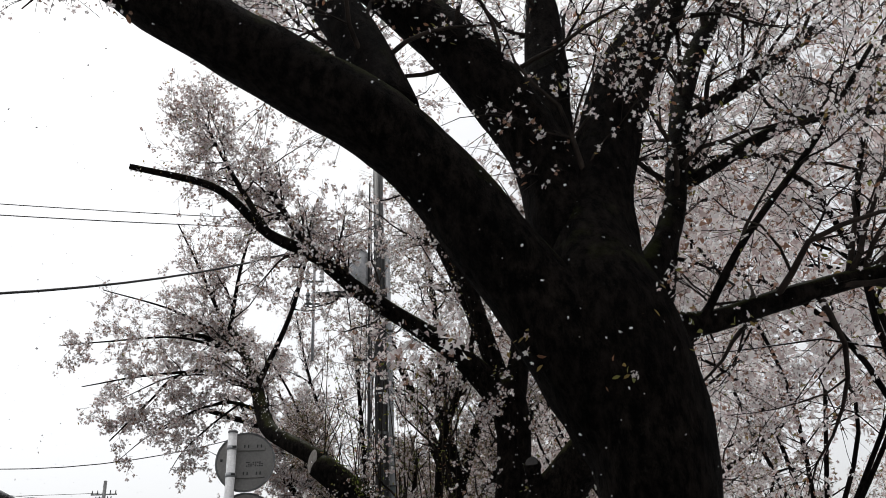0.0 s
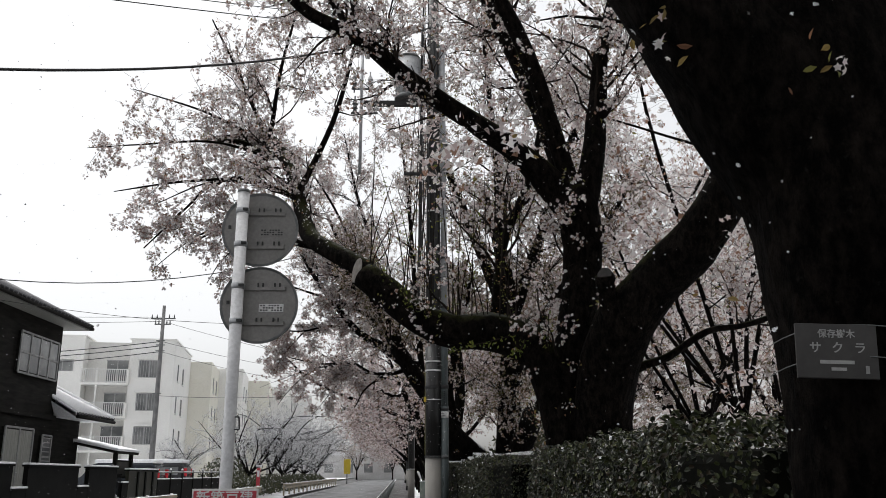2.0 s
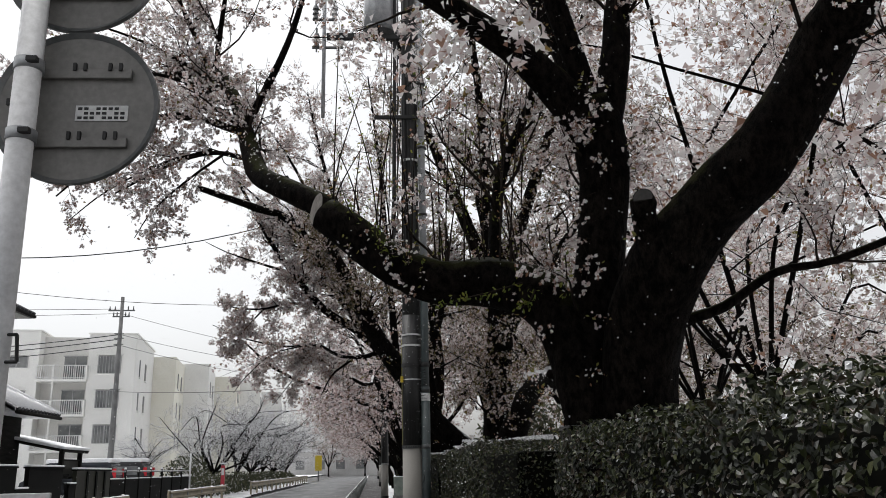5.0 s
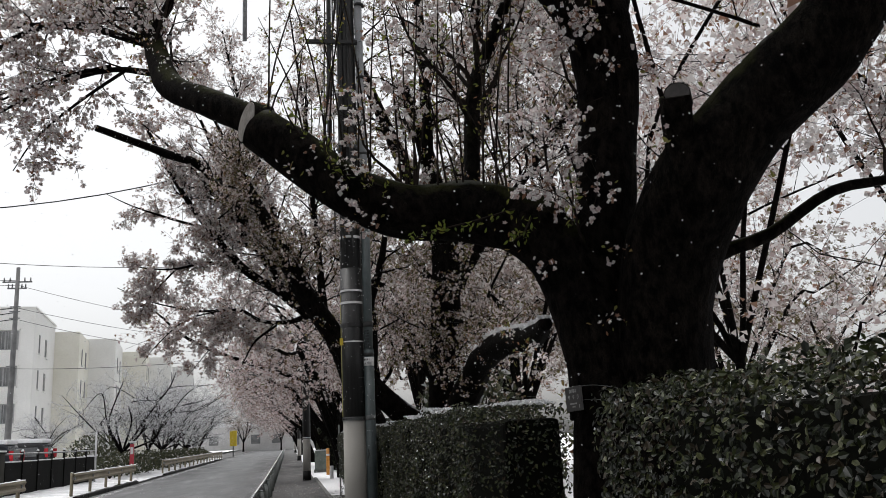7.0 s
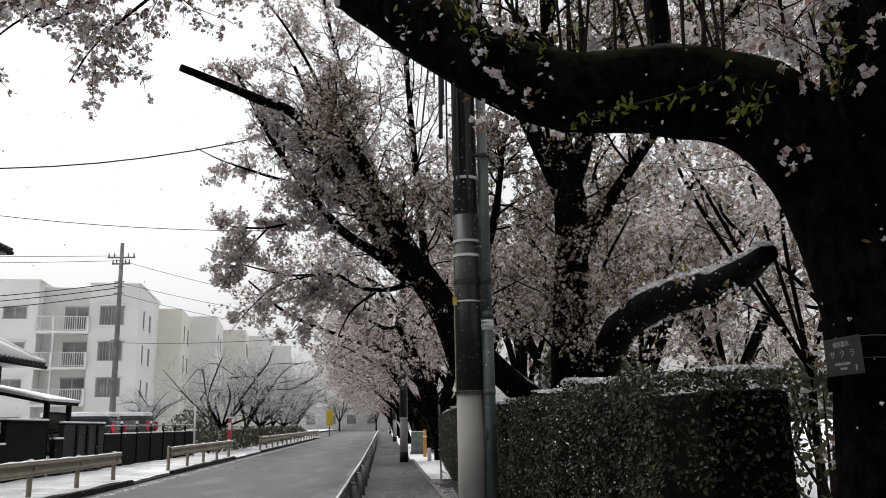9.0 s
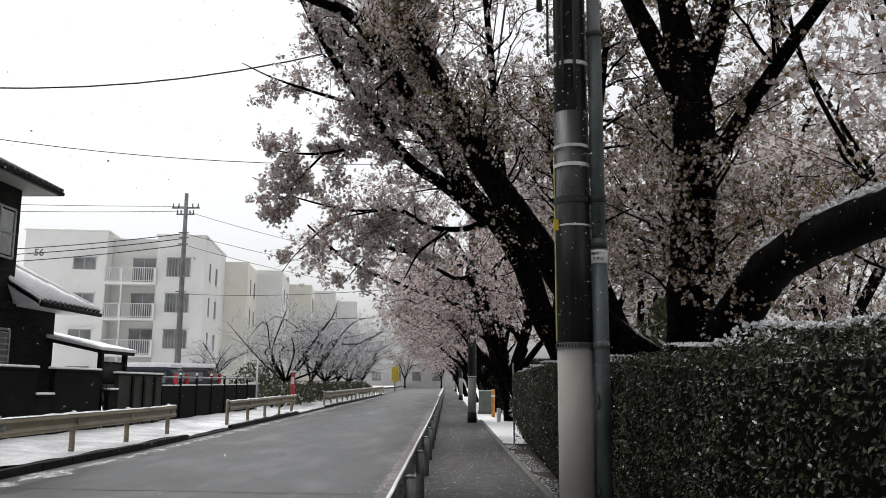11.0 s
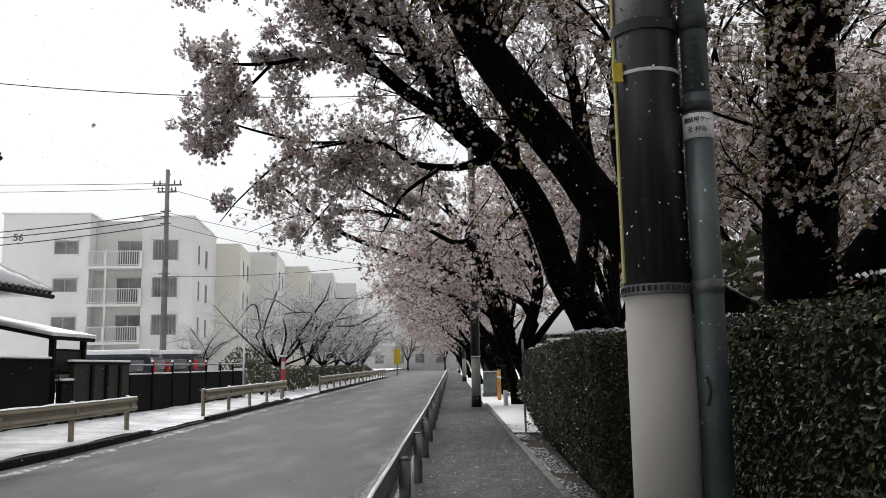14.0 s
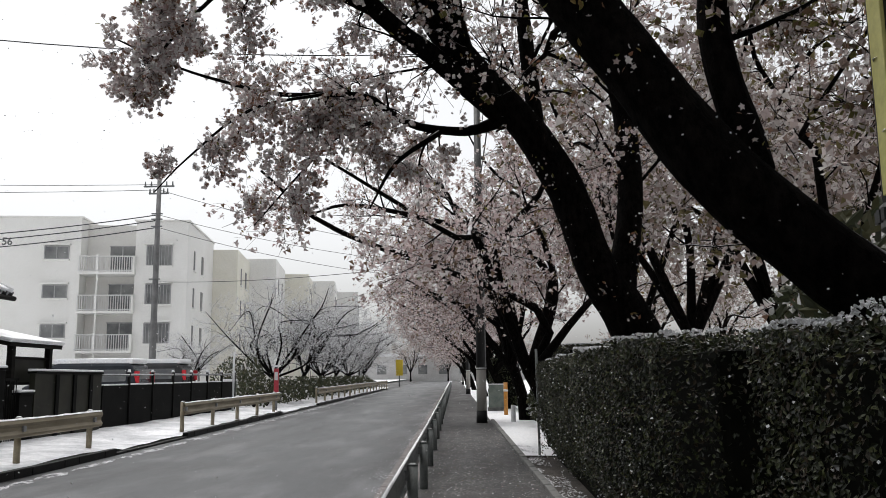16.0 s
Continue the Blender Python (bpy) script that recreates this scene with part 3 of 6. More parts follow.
# snow left along the road edges, broken into patches
def slush_line(name, x0, x1, z, y0, y1, seed, gap, label):
    rng = np.random.default_rng(seed)
    verts, faces = [], []
    y = y0
    while y < y1:
        ln = rng.uniform(0.3, 2.2)
        m = max(3, int(ln / 0.18))
        base = len(verts)
        wmax = rng.uniform(0.3, 1.0)
        for k in range(m + 1):
            f = k / m
            wd = (x1 - x0) * wmax * math.sin(math.pi * min(max(f, 0.04), 0.96)) * rng.uniform(0.6, 1.1)
            yy = y + ln * f
            c = x0 + (x1 - x0) * 0.5 + rng.normal() * 0.02 + bend(yy)
            verts += [(c - wd / 2, yy, z + ground_z(yy)), (c, yy, z + 0.012 + ground_z(yy)), (c + wd / 2, yy, z + ground_z(yy))]
        for k in range(m):
            a = base + 3 * k
            faces += [(a, a + 1, a + 4, a + 3), (a + 1, a + 2, a + 5, a + 4)]
        y += ln + rng.uniform(0, gap)
    return tagged(solid(name, verts, faces, M_SLUSH, smooth=True), label, "snow", kind="stuff")


slush_line("slush", -6.48, -5.75, 0.004, 8, 90, 3, 0.1, "melting slush along the gutter of the road")


# ---- hedges ----
def hedge(x0, x1, y0, y1, h, seed, label, bare=-0.05, leaf=1.0):
    root = thing("hedge", ((x0 + x1) / 2, (y0 + y1) / 2, 0.0), label, "hedge", "clipped hedges along the pavement")
    rng = np.random.default_rng(seed)
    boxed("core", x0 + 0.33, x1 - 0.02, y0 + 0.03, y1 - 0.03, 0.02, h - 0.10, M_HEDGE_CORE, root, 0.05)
    spots, outs = [], []
    dens = 900 / leaf ** 1.7
    gaps = (("-x", (y1 - y0) * h), ("top", (x1 - x0) * (y1 - y0) * 0.6), ("-y", (x1 - x0) * h), ("+y", (x1 - x0) * h * 0.5), ("+x", (y1 - y0) * h * 0.2))
    for side, area in gaps:
        n = int(area * dens)
        a, b = rng.random(n), rng.random(n)
        depth = np.abs(rng.normal(size=n)) * 0.05 - 0.02
        if side in ("-x", "+x"):
            yy, zz = y0 + a * (y1 - y0), 0.08 + b ** 0.9 * (h - 0.08)
            swell = np.array([0.10 * noise.noise(Vector((1.7, float(p) * 1.1, float(q) * 1.3 + seed))) + 0.05 * noise.noise(Vector((5.2, float(p) * 4, float(q) * 4))) for p, q in zip(yy, zz)])
            xx = (x0 + depth + swell + 0.38 * (1 - np.minimum(zz / 0.7, 1))) if side == "-x" else (x1 - depth + swell)
            o = np.tile([[-1.0 if side == "-x" else 1.0, 0, 0.35]], (n, 1))
        elif side == "top":
            xx, yy = x0 + a * (x1 - x0), y0 + b * (y1 - y0)
            zz = h - depth + np.array([0.07 * noise.noise(Vector((float(p), float(q) * 1.4, 2.2 + seed))) for p, q in zip(xx, yy)])
            o = np.tile([[0, 0, 1.0]], (n, 1))
        else:
            xx, zz = x0 + a * (x1 - x0), 0.08 + b * (h - 0.08)
            yy = (y0 + depth if side == "-y" else y1 - depth) + np.array([0.08 * noise.noise(Vector((float(p) * 1.5, 0.3, float(q) * 1.5))) for p, q in zip(xx, zz)])
            o = np.tile([[0, -1.0 if side == "-y" else 1.0, 0.35]], (n, 1))
        spots.append(np.stack([xx, yy, zz], -1))
        outs.append(o)
    spots, outs = np.vstack(spots), np.vstack(outs)
    round_leaved = leaf < 0.7
    scatter("foliage", spots, ROUND_LEAF if round_leaved else SMALL_LEAF, LEAF_F if round_leaved else SMALL_F, leaf * rng.uniform(0.034, 0.06, len(spots)), M_HEDGE, root, rng, outs)
    # snow resting on the top, in broken tufts
    n = int((x1 - x0) * (y1 - y0) * 1100)
    xx, yy = x0 + rng.random(n) * (x1 - x0), y0 + rng.random(n) * (y1 - y0)
    keep = np.array([noise.noise(Vector((float(p) * 1.2, float(q) * 0.9, 7.7 + seed))) for p, q in zip(xx, yy)]) > bare
    top = np.stack([xx, yy, np.full(n, h + 0.035)], -1)[keep]
    top[:, 2] += np.array([0.07 * noise.noise(Vector((float(p[0]), float(p[1]) * 1.4, 2.2 + seed))) for p in top])
    scatter("snow_cover", top, TUFT, TUFT_F, rng.uniform(0.010, 0.028, len(top)), M_SNOW, root, rng)
    n = int((y1 - y0) * h * 9)
    side = np.stack([np.full(n, x0 - 0.03) + rng.normal(size=n) * 0.04, y0 + rng.random(n) * (y1 - y0), 0.2 + rng.random(n) * (h - 0.2)], -1)
    scatter("snow_dust", side, TUFT, TUFT_F, rng.uniform(0.010, 0.026, n), M_SNOW, root, rng)
    return root


hedge(2.7, 3.6, 4.7, 9.35, 1.70, 1, "clipped dark green hedge dusted with snow beside the cherry trunks", 0.9, 0.64)
hedge(3.55, 4.5, -3.0, 4.3, 1.62, 4, "clipped dark green hedge behind the start of the pavement")
hedge(2.4, 3.18, 11.55, 19.4, 1.74, 2, "clipped dark green hedge, snow-topped, beside the utility pole", -0.05, 0.74)
hedge(2.05, 3.2, 19.9, 31.3, 1.80, 3, "long clipped hedge with snowy top and reddish lower leaves", -0.05, 0.75)

# two hedge blocks added to fill dark masses of unknown make
hedge(1.5, 2.7, 56.0, 70.0, 2.5, 6, "tall leafy block added as dark filler far along the pavement", 0.3, 2.4)
hedge(2.75, 4.0, 35.0, 44.0, 2.3, 7, "tall leafy block added as dark filler behind the street trees", 0.2, 2.2)

# ---- the near cherry trees ----
N3 = (0, 0, 0.3)
LEFT = (-0.6, 0.1, 0.15)
cherry("cherry_tree", (3.1, 4.1, 0), [
    [(3.22, 4.13, -0.1, 0.42), (3.18, 4.1, 0.5, 0.32), (3.16, 4.06, 1.5, 0.285), (3.14, 4.06, 1.95, 0.285), (3.13, 4.1, 2.6, 0.345), (3.02, 4.15, 3.1, 0.37), (3.0, 4.22, 3.45, 0.31), (3.08, 4.32, 3.8, 0.245), (3.2, 4.4, 4.25, 0.215), (3.46, 4.5, 4.99, 0.205), (3.84, 4.6, 5.67, 0.18), (4.14, 4.7, 6.27, 0.15), (4.6, 4.9, 7.4, 0.09)],
    [(3.12, 4.1, 2.3, 0.24), (2.94, 4.1, 2.78, 0.31), (2.56, 4.1, 3.36, 0.24), (2.12, 4.1, 4.03, 0.225), (1.69, 4.0, 4.4, 0.225), (1.16, 4.0, 4.74, 0.225), (0.67, 3.9, 5.03, 0.215), (0.22, 3.8, 5.3, 0.19), (-0.5, 3.7, 5.8, 0.15), (-1.5, 3.4, 6.5, 0.09)],
    [(1.85, 4.1, 4.45, 0.20), (1.63, 4.3, 5.24, 0.17), (1.37, 4.5, 5.81, 0.145), (1.0, 4.8, 6.8, 0.09)],
    [(2.9, 4.25, 3.3, 0.22), (2.83, 4.4, 4.3, 0.20), (2.49, 4.5, 5.05, 0.205), (2.17, 4.6, 5.55, 0.195), (1.73, 4.7, 6.11, 0.17), (1.0, 4.9, 7.0, 0.11)],
    [(2.9, 4.5, 4.4, 0.17), (3.03, 4.8, 5.5, 0.15), (3.06, 4.9, 6.27, 0.10), (3.1, 5.2, 7.5, 0.06)],
    [(3.2, 4.2, 3.3, 0.11), (3.63, 4.5, 3.9, 0.075), (3.91, 4.8, 4.72, 0.08), (4.3, 5.2, 5.68, 0.08), (4.94, 5.6, 6.75, 0.06)],
    [(4.05, 4.95, 5.0, 0.06), (4.84, 5.3, 5.64, 0.055), (5.71, 5.6, 6.43, 0.04)],
    [(3.2, 4.1, 3.05, 0.10), (3.6, 4.1, 3.10, 0.066), (3.97, 4.1, 3.21, 0.062), (4.65, 4.1, 3.38, 0.05), (5.5, 4.0, 3.5, 0.03)],
    [(3.95, 4.8, 4.4, 0.05), (4.89, 5.0, 5.0, 0.042), (5.83, 5.2, 5.27, 0.03)],
    [(3.5, 4.05, 3.05, 0.024), (3.84, 4.0, 3.56, 0.021), (4.4, 4.0, 4.2, 0.019), (4.96, 4.0, 4.93, 0.014)],
], "huge old cherry tree, near-black wet bark, pale blossoms, name plate", 11, [
    (16, (0.5, 1.0), 1.6), (14, (0.66, 1.0), 1.0, LEFT), (20, (0.15, 1.0), 1.3), (22, (0.3, 1.0), 1.4), (14, (0.2, 1.0), 1.3), (14, (0.2, 1.0), 1.5),
    (10, (0.1, 1.0), 1.4), (18, (0.15, 1.0), 1.3, (0.2, 0.3, 0.1)), (12, (0.1, 1.0), 1.3), (8, (0.3, 1.0), 0.9)], OPTS, near="open", leaf_share=0.05)

cherry_b = cherry("cherry_tree", (3.5, 10.75, 0), [
    [(3.55, 10.8, -0.1, 0.50), (3.57, 10.78, 0.6, 0.42), (3.6, 10.75, 1.2, 0.37), (3.64, 10.7, 1.96, 0.31), (3.69, 10.6, 2.52, 0.31), (3.83, 10.3, 3.04, 0.31), (4.14, 10.1, 3.45, 0.28), (4.50, 9.8, 3.80, 0.262), (4.77, 9.6, 4.23, 0.24), (4.93, 9.4, 4.58, 0.225), (5.06, 9.1, 4.92, 0.205), (5.3, 8.8, 6.0, 0.15), (5.8, 8.4, 7.2, 0.08)],
    [(3.25, 10.85, -0.05, 0.30), (3.27, 10.85, 1.2, 0.245), (3.26, 10.85, 1.9, 0.225), (3.15, 10.95, 2.52, 0.225), (2.9, 11.1, 2.98, 0.235), (2.52, 11.3, 3.15, 0.225), (2.05, 11.35, 3.16, 0.205), (1.66, 11.4, 3.32, 0.19), (1.28, 11.53, 3.65, 0.185), (0.97, 11.66, 3.92, 0.175)],
    [(1.35, 11.62, 3.66, 0.13), (0.9, 11.9, 4.08, 0.125), (0.5, 12.2, 4.36, 0.122), (0.11, 12.7, 4.74, 0.118), (-0.18, 13.5, 5.51, 0.105), (-0.55, 14.4, 6.45, 0.085), (-1.08, 15.4, 7.3, 0.07), (-2.4, 16.2, 7.6, 0.045)],
    [(-0.37, 13.9, 5.73, 0.045), (-1.24, 14.5, 6.22, 0.035), (-1.79, 14.5, 6.09, 0.026), (-2.1, 14.4, 5.7, 0.018), (-2.6, 14.0, 4.9, 0.01)],
    [(-0.2, 13.6, 5.25, 0.035), (-0.75, 14.2, 5.55, 0.028), (-1.34, 14.4, 5.46, 0.02), (-2.05, 14.4, 5.05, 0.012)],
    [(-0.97, 14.9, 6.7, 0.05), (-1.4, 14.9, 7.0, 0.045), (-1.85, 15.0, 7.05, 0.04)],
    [(-1.0, 15.0, 7.0, 0.03), (-2.0, 14.8, 7.5, 0.02), (-3.2, 14.5, 7.8, 0.008)],
    [(-0.8, 14.6, 6.6, 0.03), (-1.8, 14.5, 6.85, 0.02), (-3.0, 14.5, 6.8, 0.014), (-3.8, 14.4, 6.7, 0.006)],
    [(-1.24, 14.5, 6.22, 0.03), (-2.3, 14.5, 6.15, 0.02), (-3.3, 14.4, 5.95, 0.008)],
    [(-1.1, 15.4, 7.3, 0.045), (-1.6, 15.3, 8.4, 0.03), (-2.1, 15.0, 9.4, 0.012)],
    [(-1.0, 15.2, 7.2, 0.045), (-0.8, 14.8, 8.3, 0.03), (-0.5, 14.6, 9.5, 0.015)],
    [(-0.75, 14.2, 5.6, 0.02), (-1.4, 14.1, 5.35, 0.014), (-2.0, 14.0, 4.95, 0.01), (-2.4, 14.0, 4.6, 0.005)],
    [(-0.5, 14.0, 5.5, 0.02), (-1.0, 14.0, 5.1, 0.014), (-1.4, 14.0, 4.7, 0.009), (-1.6, 14.0, 4.35, 0.005)],
    [(-1.0, 14.4, 6.1, 0.022), (-1.7, 14.1, 6.0, 0.014), (-2.5, 14.0, 5.6, 0.006)],
    [(-0.2, 13.5, 5.6, 0.05), (0.3, 13.6, 6.9, 0.04), (0.6, 13.8, 8.4, 0.02)],
    [(3.5, 11.1, 4.8, 0.13), (3.1, 11.6, 6.4, 0.11), (2.6, 12.0, 7.9, 0.08), (2.0, 12.3, 9.6, 0.04)],
    [(3.25, 10.9, 1.6, 0.22), (3.28, 10.92, 2.25, 0.21), (3.43, 11.0, 3.02, 0.22), (3.58, 11.1, 3.9, 0.225), (3.57, 11.1, 4.55, 0.25), (3.5, 11.1, 4.85, 0.2)],
    [(3.5, 11.1, 4.6, 0.21), (2.9, 11.0, 5.24, 0.155), (2.52, 10.9, 5.49, 0.13), (1.6, 10.7, 6.05, 0.11), (0.96, 10.55, 6.54, 0.095), (0.3, 10.4, 6.85, 0.07), (-0.4, 10.1, 7.4, 0.055), (-1.5, 9.85, 7.6, 0.04)],
    [(0.96, 10.55, 6.54, 0.06), (0.55, 11.0, 7.3, 0.05), (0.1, 11.3, 8.2, 0.035)],
    [(0.3, 10.4, 6.85, 0.05), (-0.3, 10.8, 8.0, 0.035), (-0.9, 11.0, 9.2, 0.012)],
    [(3.62, 11.1, 4.6, 0.18), (3.77, 11.1, 5.28, 0.145), (3.87, 11.2, 5.87, 0.125), (4.0, 11.3, 6.8, 0.09), (4.3, 11.5, 8.0, 0.05)],
    [(3.7, 10.6, 2.4, 0.08), (4.0, 10.5, 2.62, 0.052), (4.3, 10.35, 2.72, 0.042), (4.7, 10.2, 2.97, 0.036), (5.1, 10.0, 3.02, 0.03), (5.8, 9.8, 3.3, 0.03), (6.8, 9.9, 3.9, 0.02)],
    [(3.74, 10.2, 2.95, 0.12), (3.645, 10.1, 3.320, 0.10), (3.593, 10.0, 3.527, 0.095)],
    [(2.5, 11.3, 3.1, 0.07), (2.56, 11.4, 3.4, 0.063), (2.7, 11.8, 4.32, 0.062), (2.92, 12.0, 4.88, 0.058), (3.14, 12.0, 5.44, 0.05), (3.3, 12.1, 6.2, 0.03)],
    [(3.57, 11.1, 4.6, 0.12), (2.8, 10.9, 7.0, 0.10), (1.6, 10.6, 8.8, 0.07), (0.4, 10.4, 10.2, 0.04), (-0.6, 10.2, 11.0, 0.015)],
], "many-stemmed old cherry tree with black mossy limbs and a sawn-off bough", 12, [
    (14, (0.6, 1.0), 1.7), (7, (0.4, 0.95), 1.1, (0, 0, 1.5)), (24, (0.35, 0.95), 1.2, (-0.3, 0.2, 0.1)), (8, (0.15, 0.95), 0.8, (-0.4, -0.2, -0.2)), (8, (0.15, 0.95), 0.8, (-0.4, -0.2, -0.2)), (3, (0.1, 0.6), 0.6), (8, (0.1, 0.9), 0.9), (9, (0.1, 0.9), 0.9), (8, (0.1, 0.9), 0.9), (9, (0.1, 0.9), 1.0), (12, (0.1, 0.95), 1.1), (6, (0.1, 0.9), 0.75, (-0.2, -0.1, -0.3)), (6, (0.1, 0.9), 0.7, (-0.1, -0.1, -0.3)), (6, (0.1, 0.9), 0.8), (5, (0.5, 1.0), 0.9), (18, (0.3, 0.95), 1.5), (4, (0.6, 1.0), 0.9),
    (16, (0.3, 0.6), 1.1, (0.2, 0.3, 0.3)), (16, (0.55, 1.0), 1.1, (-0.2, 0, 0.2)), (22, (0.35, 1.0), 1.2, (-0.1, 0, 0.1)), (22, (0.3, 1.0), 1.6), (14, (0.25, 1.0), 1.1), None, (14, (0.3, 1.0), 1.1), (30, (0.55, 1.0), 1.4)], OPTS, near=True, size=0.036, leaf_share=0.10)

# young leaves on thin shoots that hang from the low bough
def leaf_spray(tree, path, n, seed, size=(0.03, 0.06), material=None):
    rng = np.random.default_rng(seed)
    p = smooth_path(path, 0.06)
    w = Wood()
    w.tube(p, 6)
    w.make("shoot", M_TWIG, tree)
    k = rng.integers(0, len(p), n)
    spots = p[k, :3] + rng.normal(size=(n, 3)) * 0.035
    scatter("young_foliage", spots, LEAF, LEAF_F, rng.uniform(*size, n), material or M_FRESH, tree, rng)


for i, pts in enumerate([
        [(2.75, 10.88, 3.05, 0.008), (2.45, 10.95, 2.98, 0.007), (2.2, 11.0, 2.93, 0.005), (2.0, 11.05, 2.86, 0.003)],
        [(2.85, 10.85, 2.98, 0.008), (2.78, 10.8, 2.86, 0.006), (2.7, 10.75, 2.80, 0.003)],
        [(3.1, 10.7, 3.25, 0.008), (3.08, 10.6, 3.05, 0.006), (3.05, 10.58, 2.85, 0.003)],
        [(1.6, 11.25, 3.35, 0.008), (1.5, 11.2, 3.5, 0.006), (1.42, 11.2, 3.68, 0.003)],
        [(1.95, 11.25, 3.2, 0.008), (1.85, 11.2, 3.32, 0.006), (1.7, 11.15, 3.35, 0.003)],
        [(1.3, 11.4, 3.75, 0.008), (1.2, 11.38, 3.9, 0.006), (1.15, 11.35, 4.05, 0.003)]]):
    leaf_spray(cherry_b, pts, 34 if i else 60, 300 + i)

# upright water shoots along the top of the bough, thin and sparsely leaved
rw = np.random.default_rng(88)
for i in range(30):
    f = rw.random()
    bx, by, bz = 3.0 - 2.0 * f, 11.0 + 0.6 * f, 3.15 + 0.75 * max(0.0, f - 0.35) / 0.65
    ln, lx, ly = rw.uniform(0.6, 2.3), rw.uniform(-0.35, 0.3), rw.uniform(-0.3, 0.3)
    stem = [(bx, by, bz, 0.009), (bx + lx * 0.3, by + ly * 0.3, bz + ln * 0.4, 0.007), (bx + lx * 0.8, by + ly * 0.7, bz + ln * 0.75, 0.005), (bx + lx * 1.2, by + ly, bz + ln, 0.002)]
    leaf_spray(cherry_b, stem, int(ln * rw.uniform(10, 26)), 400 + i, (0.022, 0.05), M_FRESH if i % 3 else M_YOUNG)

# the sawn face at the end of the bough
CUT = thing("sawn_bough_stub", (0.86, 11.68, 4.0), "sawn bough end with a pale weathered cut face", "wood")
n_cut = Vector((-0.86, -0.42, 0.12)).normalized()
p_cut = Vector((0.87, 11.68, 3.985))
tubed("stub", p_cut - n_cut * 0.16, p_cut, 0.172, M_BARK, CUT, 0.168, 22)
tubed("face", p_cut, p_cut + n_cut * 0.006, 0.160, M_CUT, CUT, 0.156, 22, "pale sawn face")

n_stub = Vector((-0.42, -0.85, 0.2)).normalized()
p_stub = Vector((3.593, 9.97, 3.527))
KNOB = thing("sawn_branch_stub", p_stub, "round sawn stub on the thick cherry limb", "wood")
tubed("stub", p_stub - n_stub * 0.12, p_stub, 0.088, M_BARK, KNOB, 0.082, 18)
tubed("face", p_stub, p_stub + n_stub * 0.005, 0.076, M_CUTDARK, KNOB, 0.073, 18, "grey sawn face")

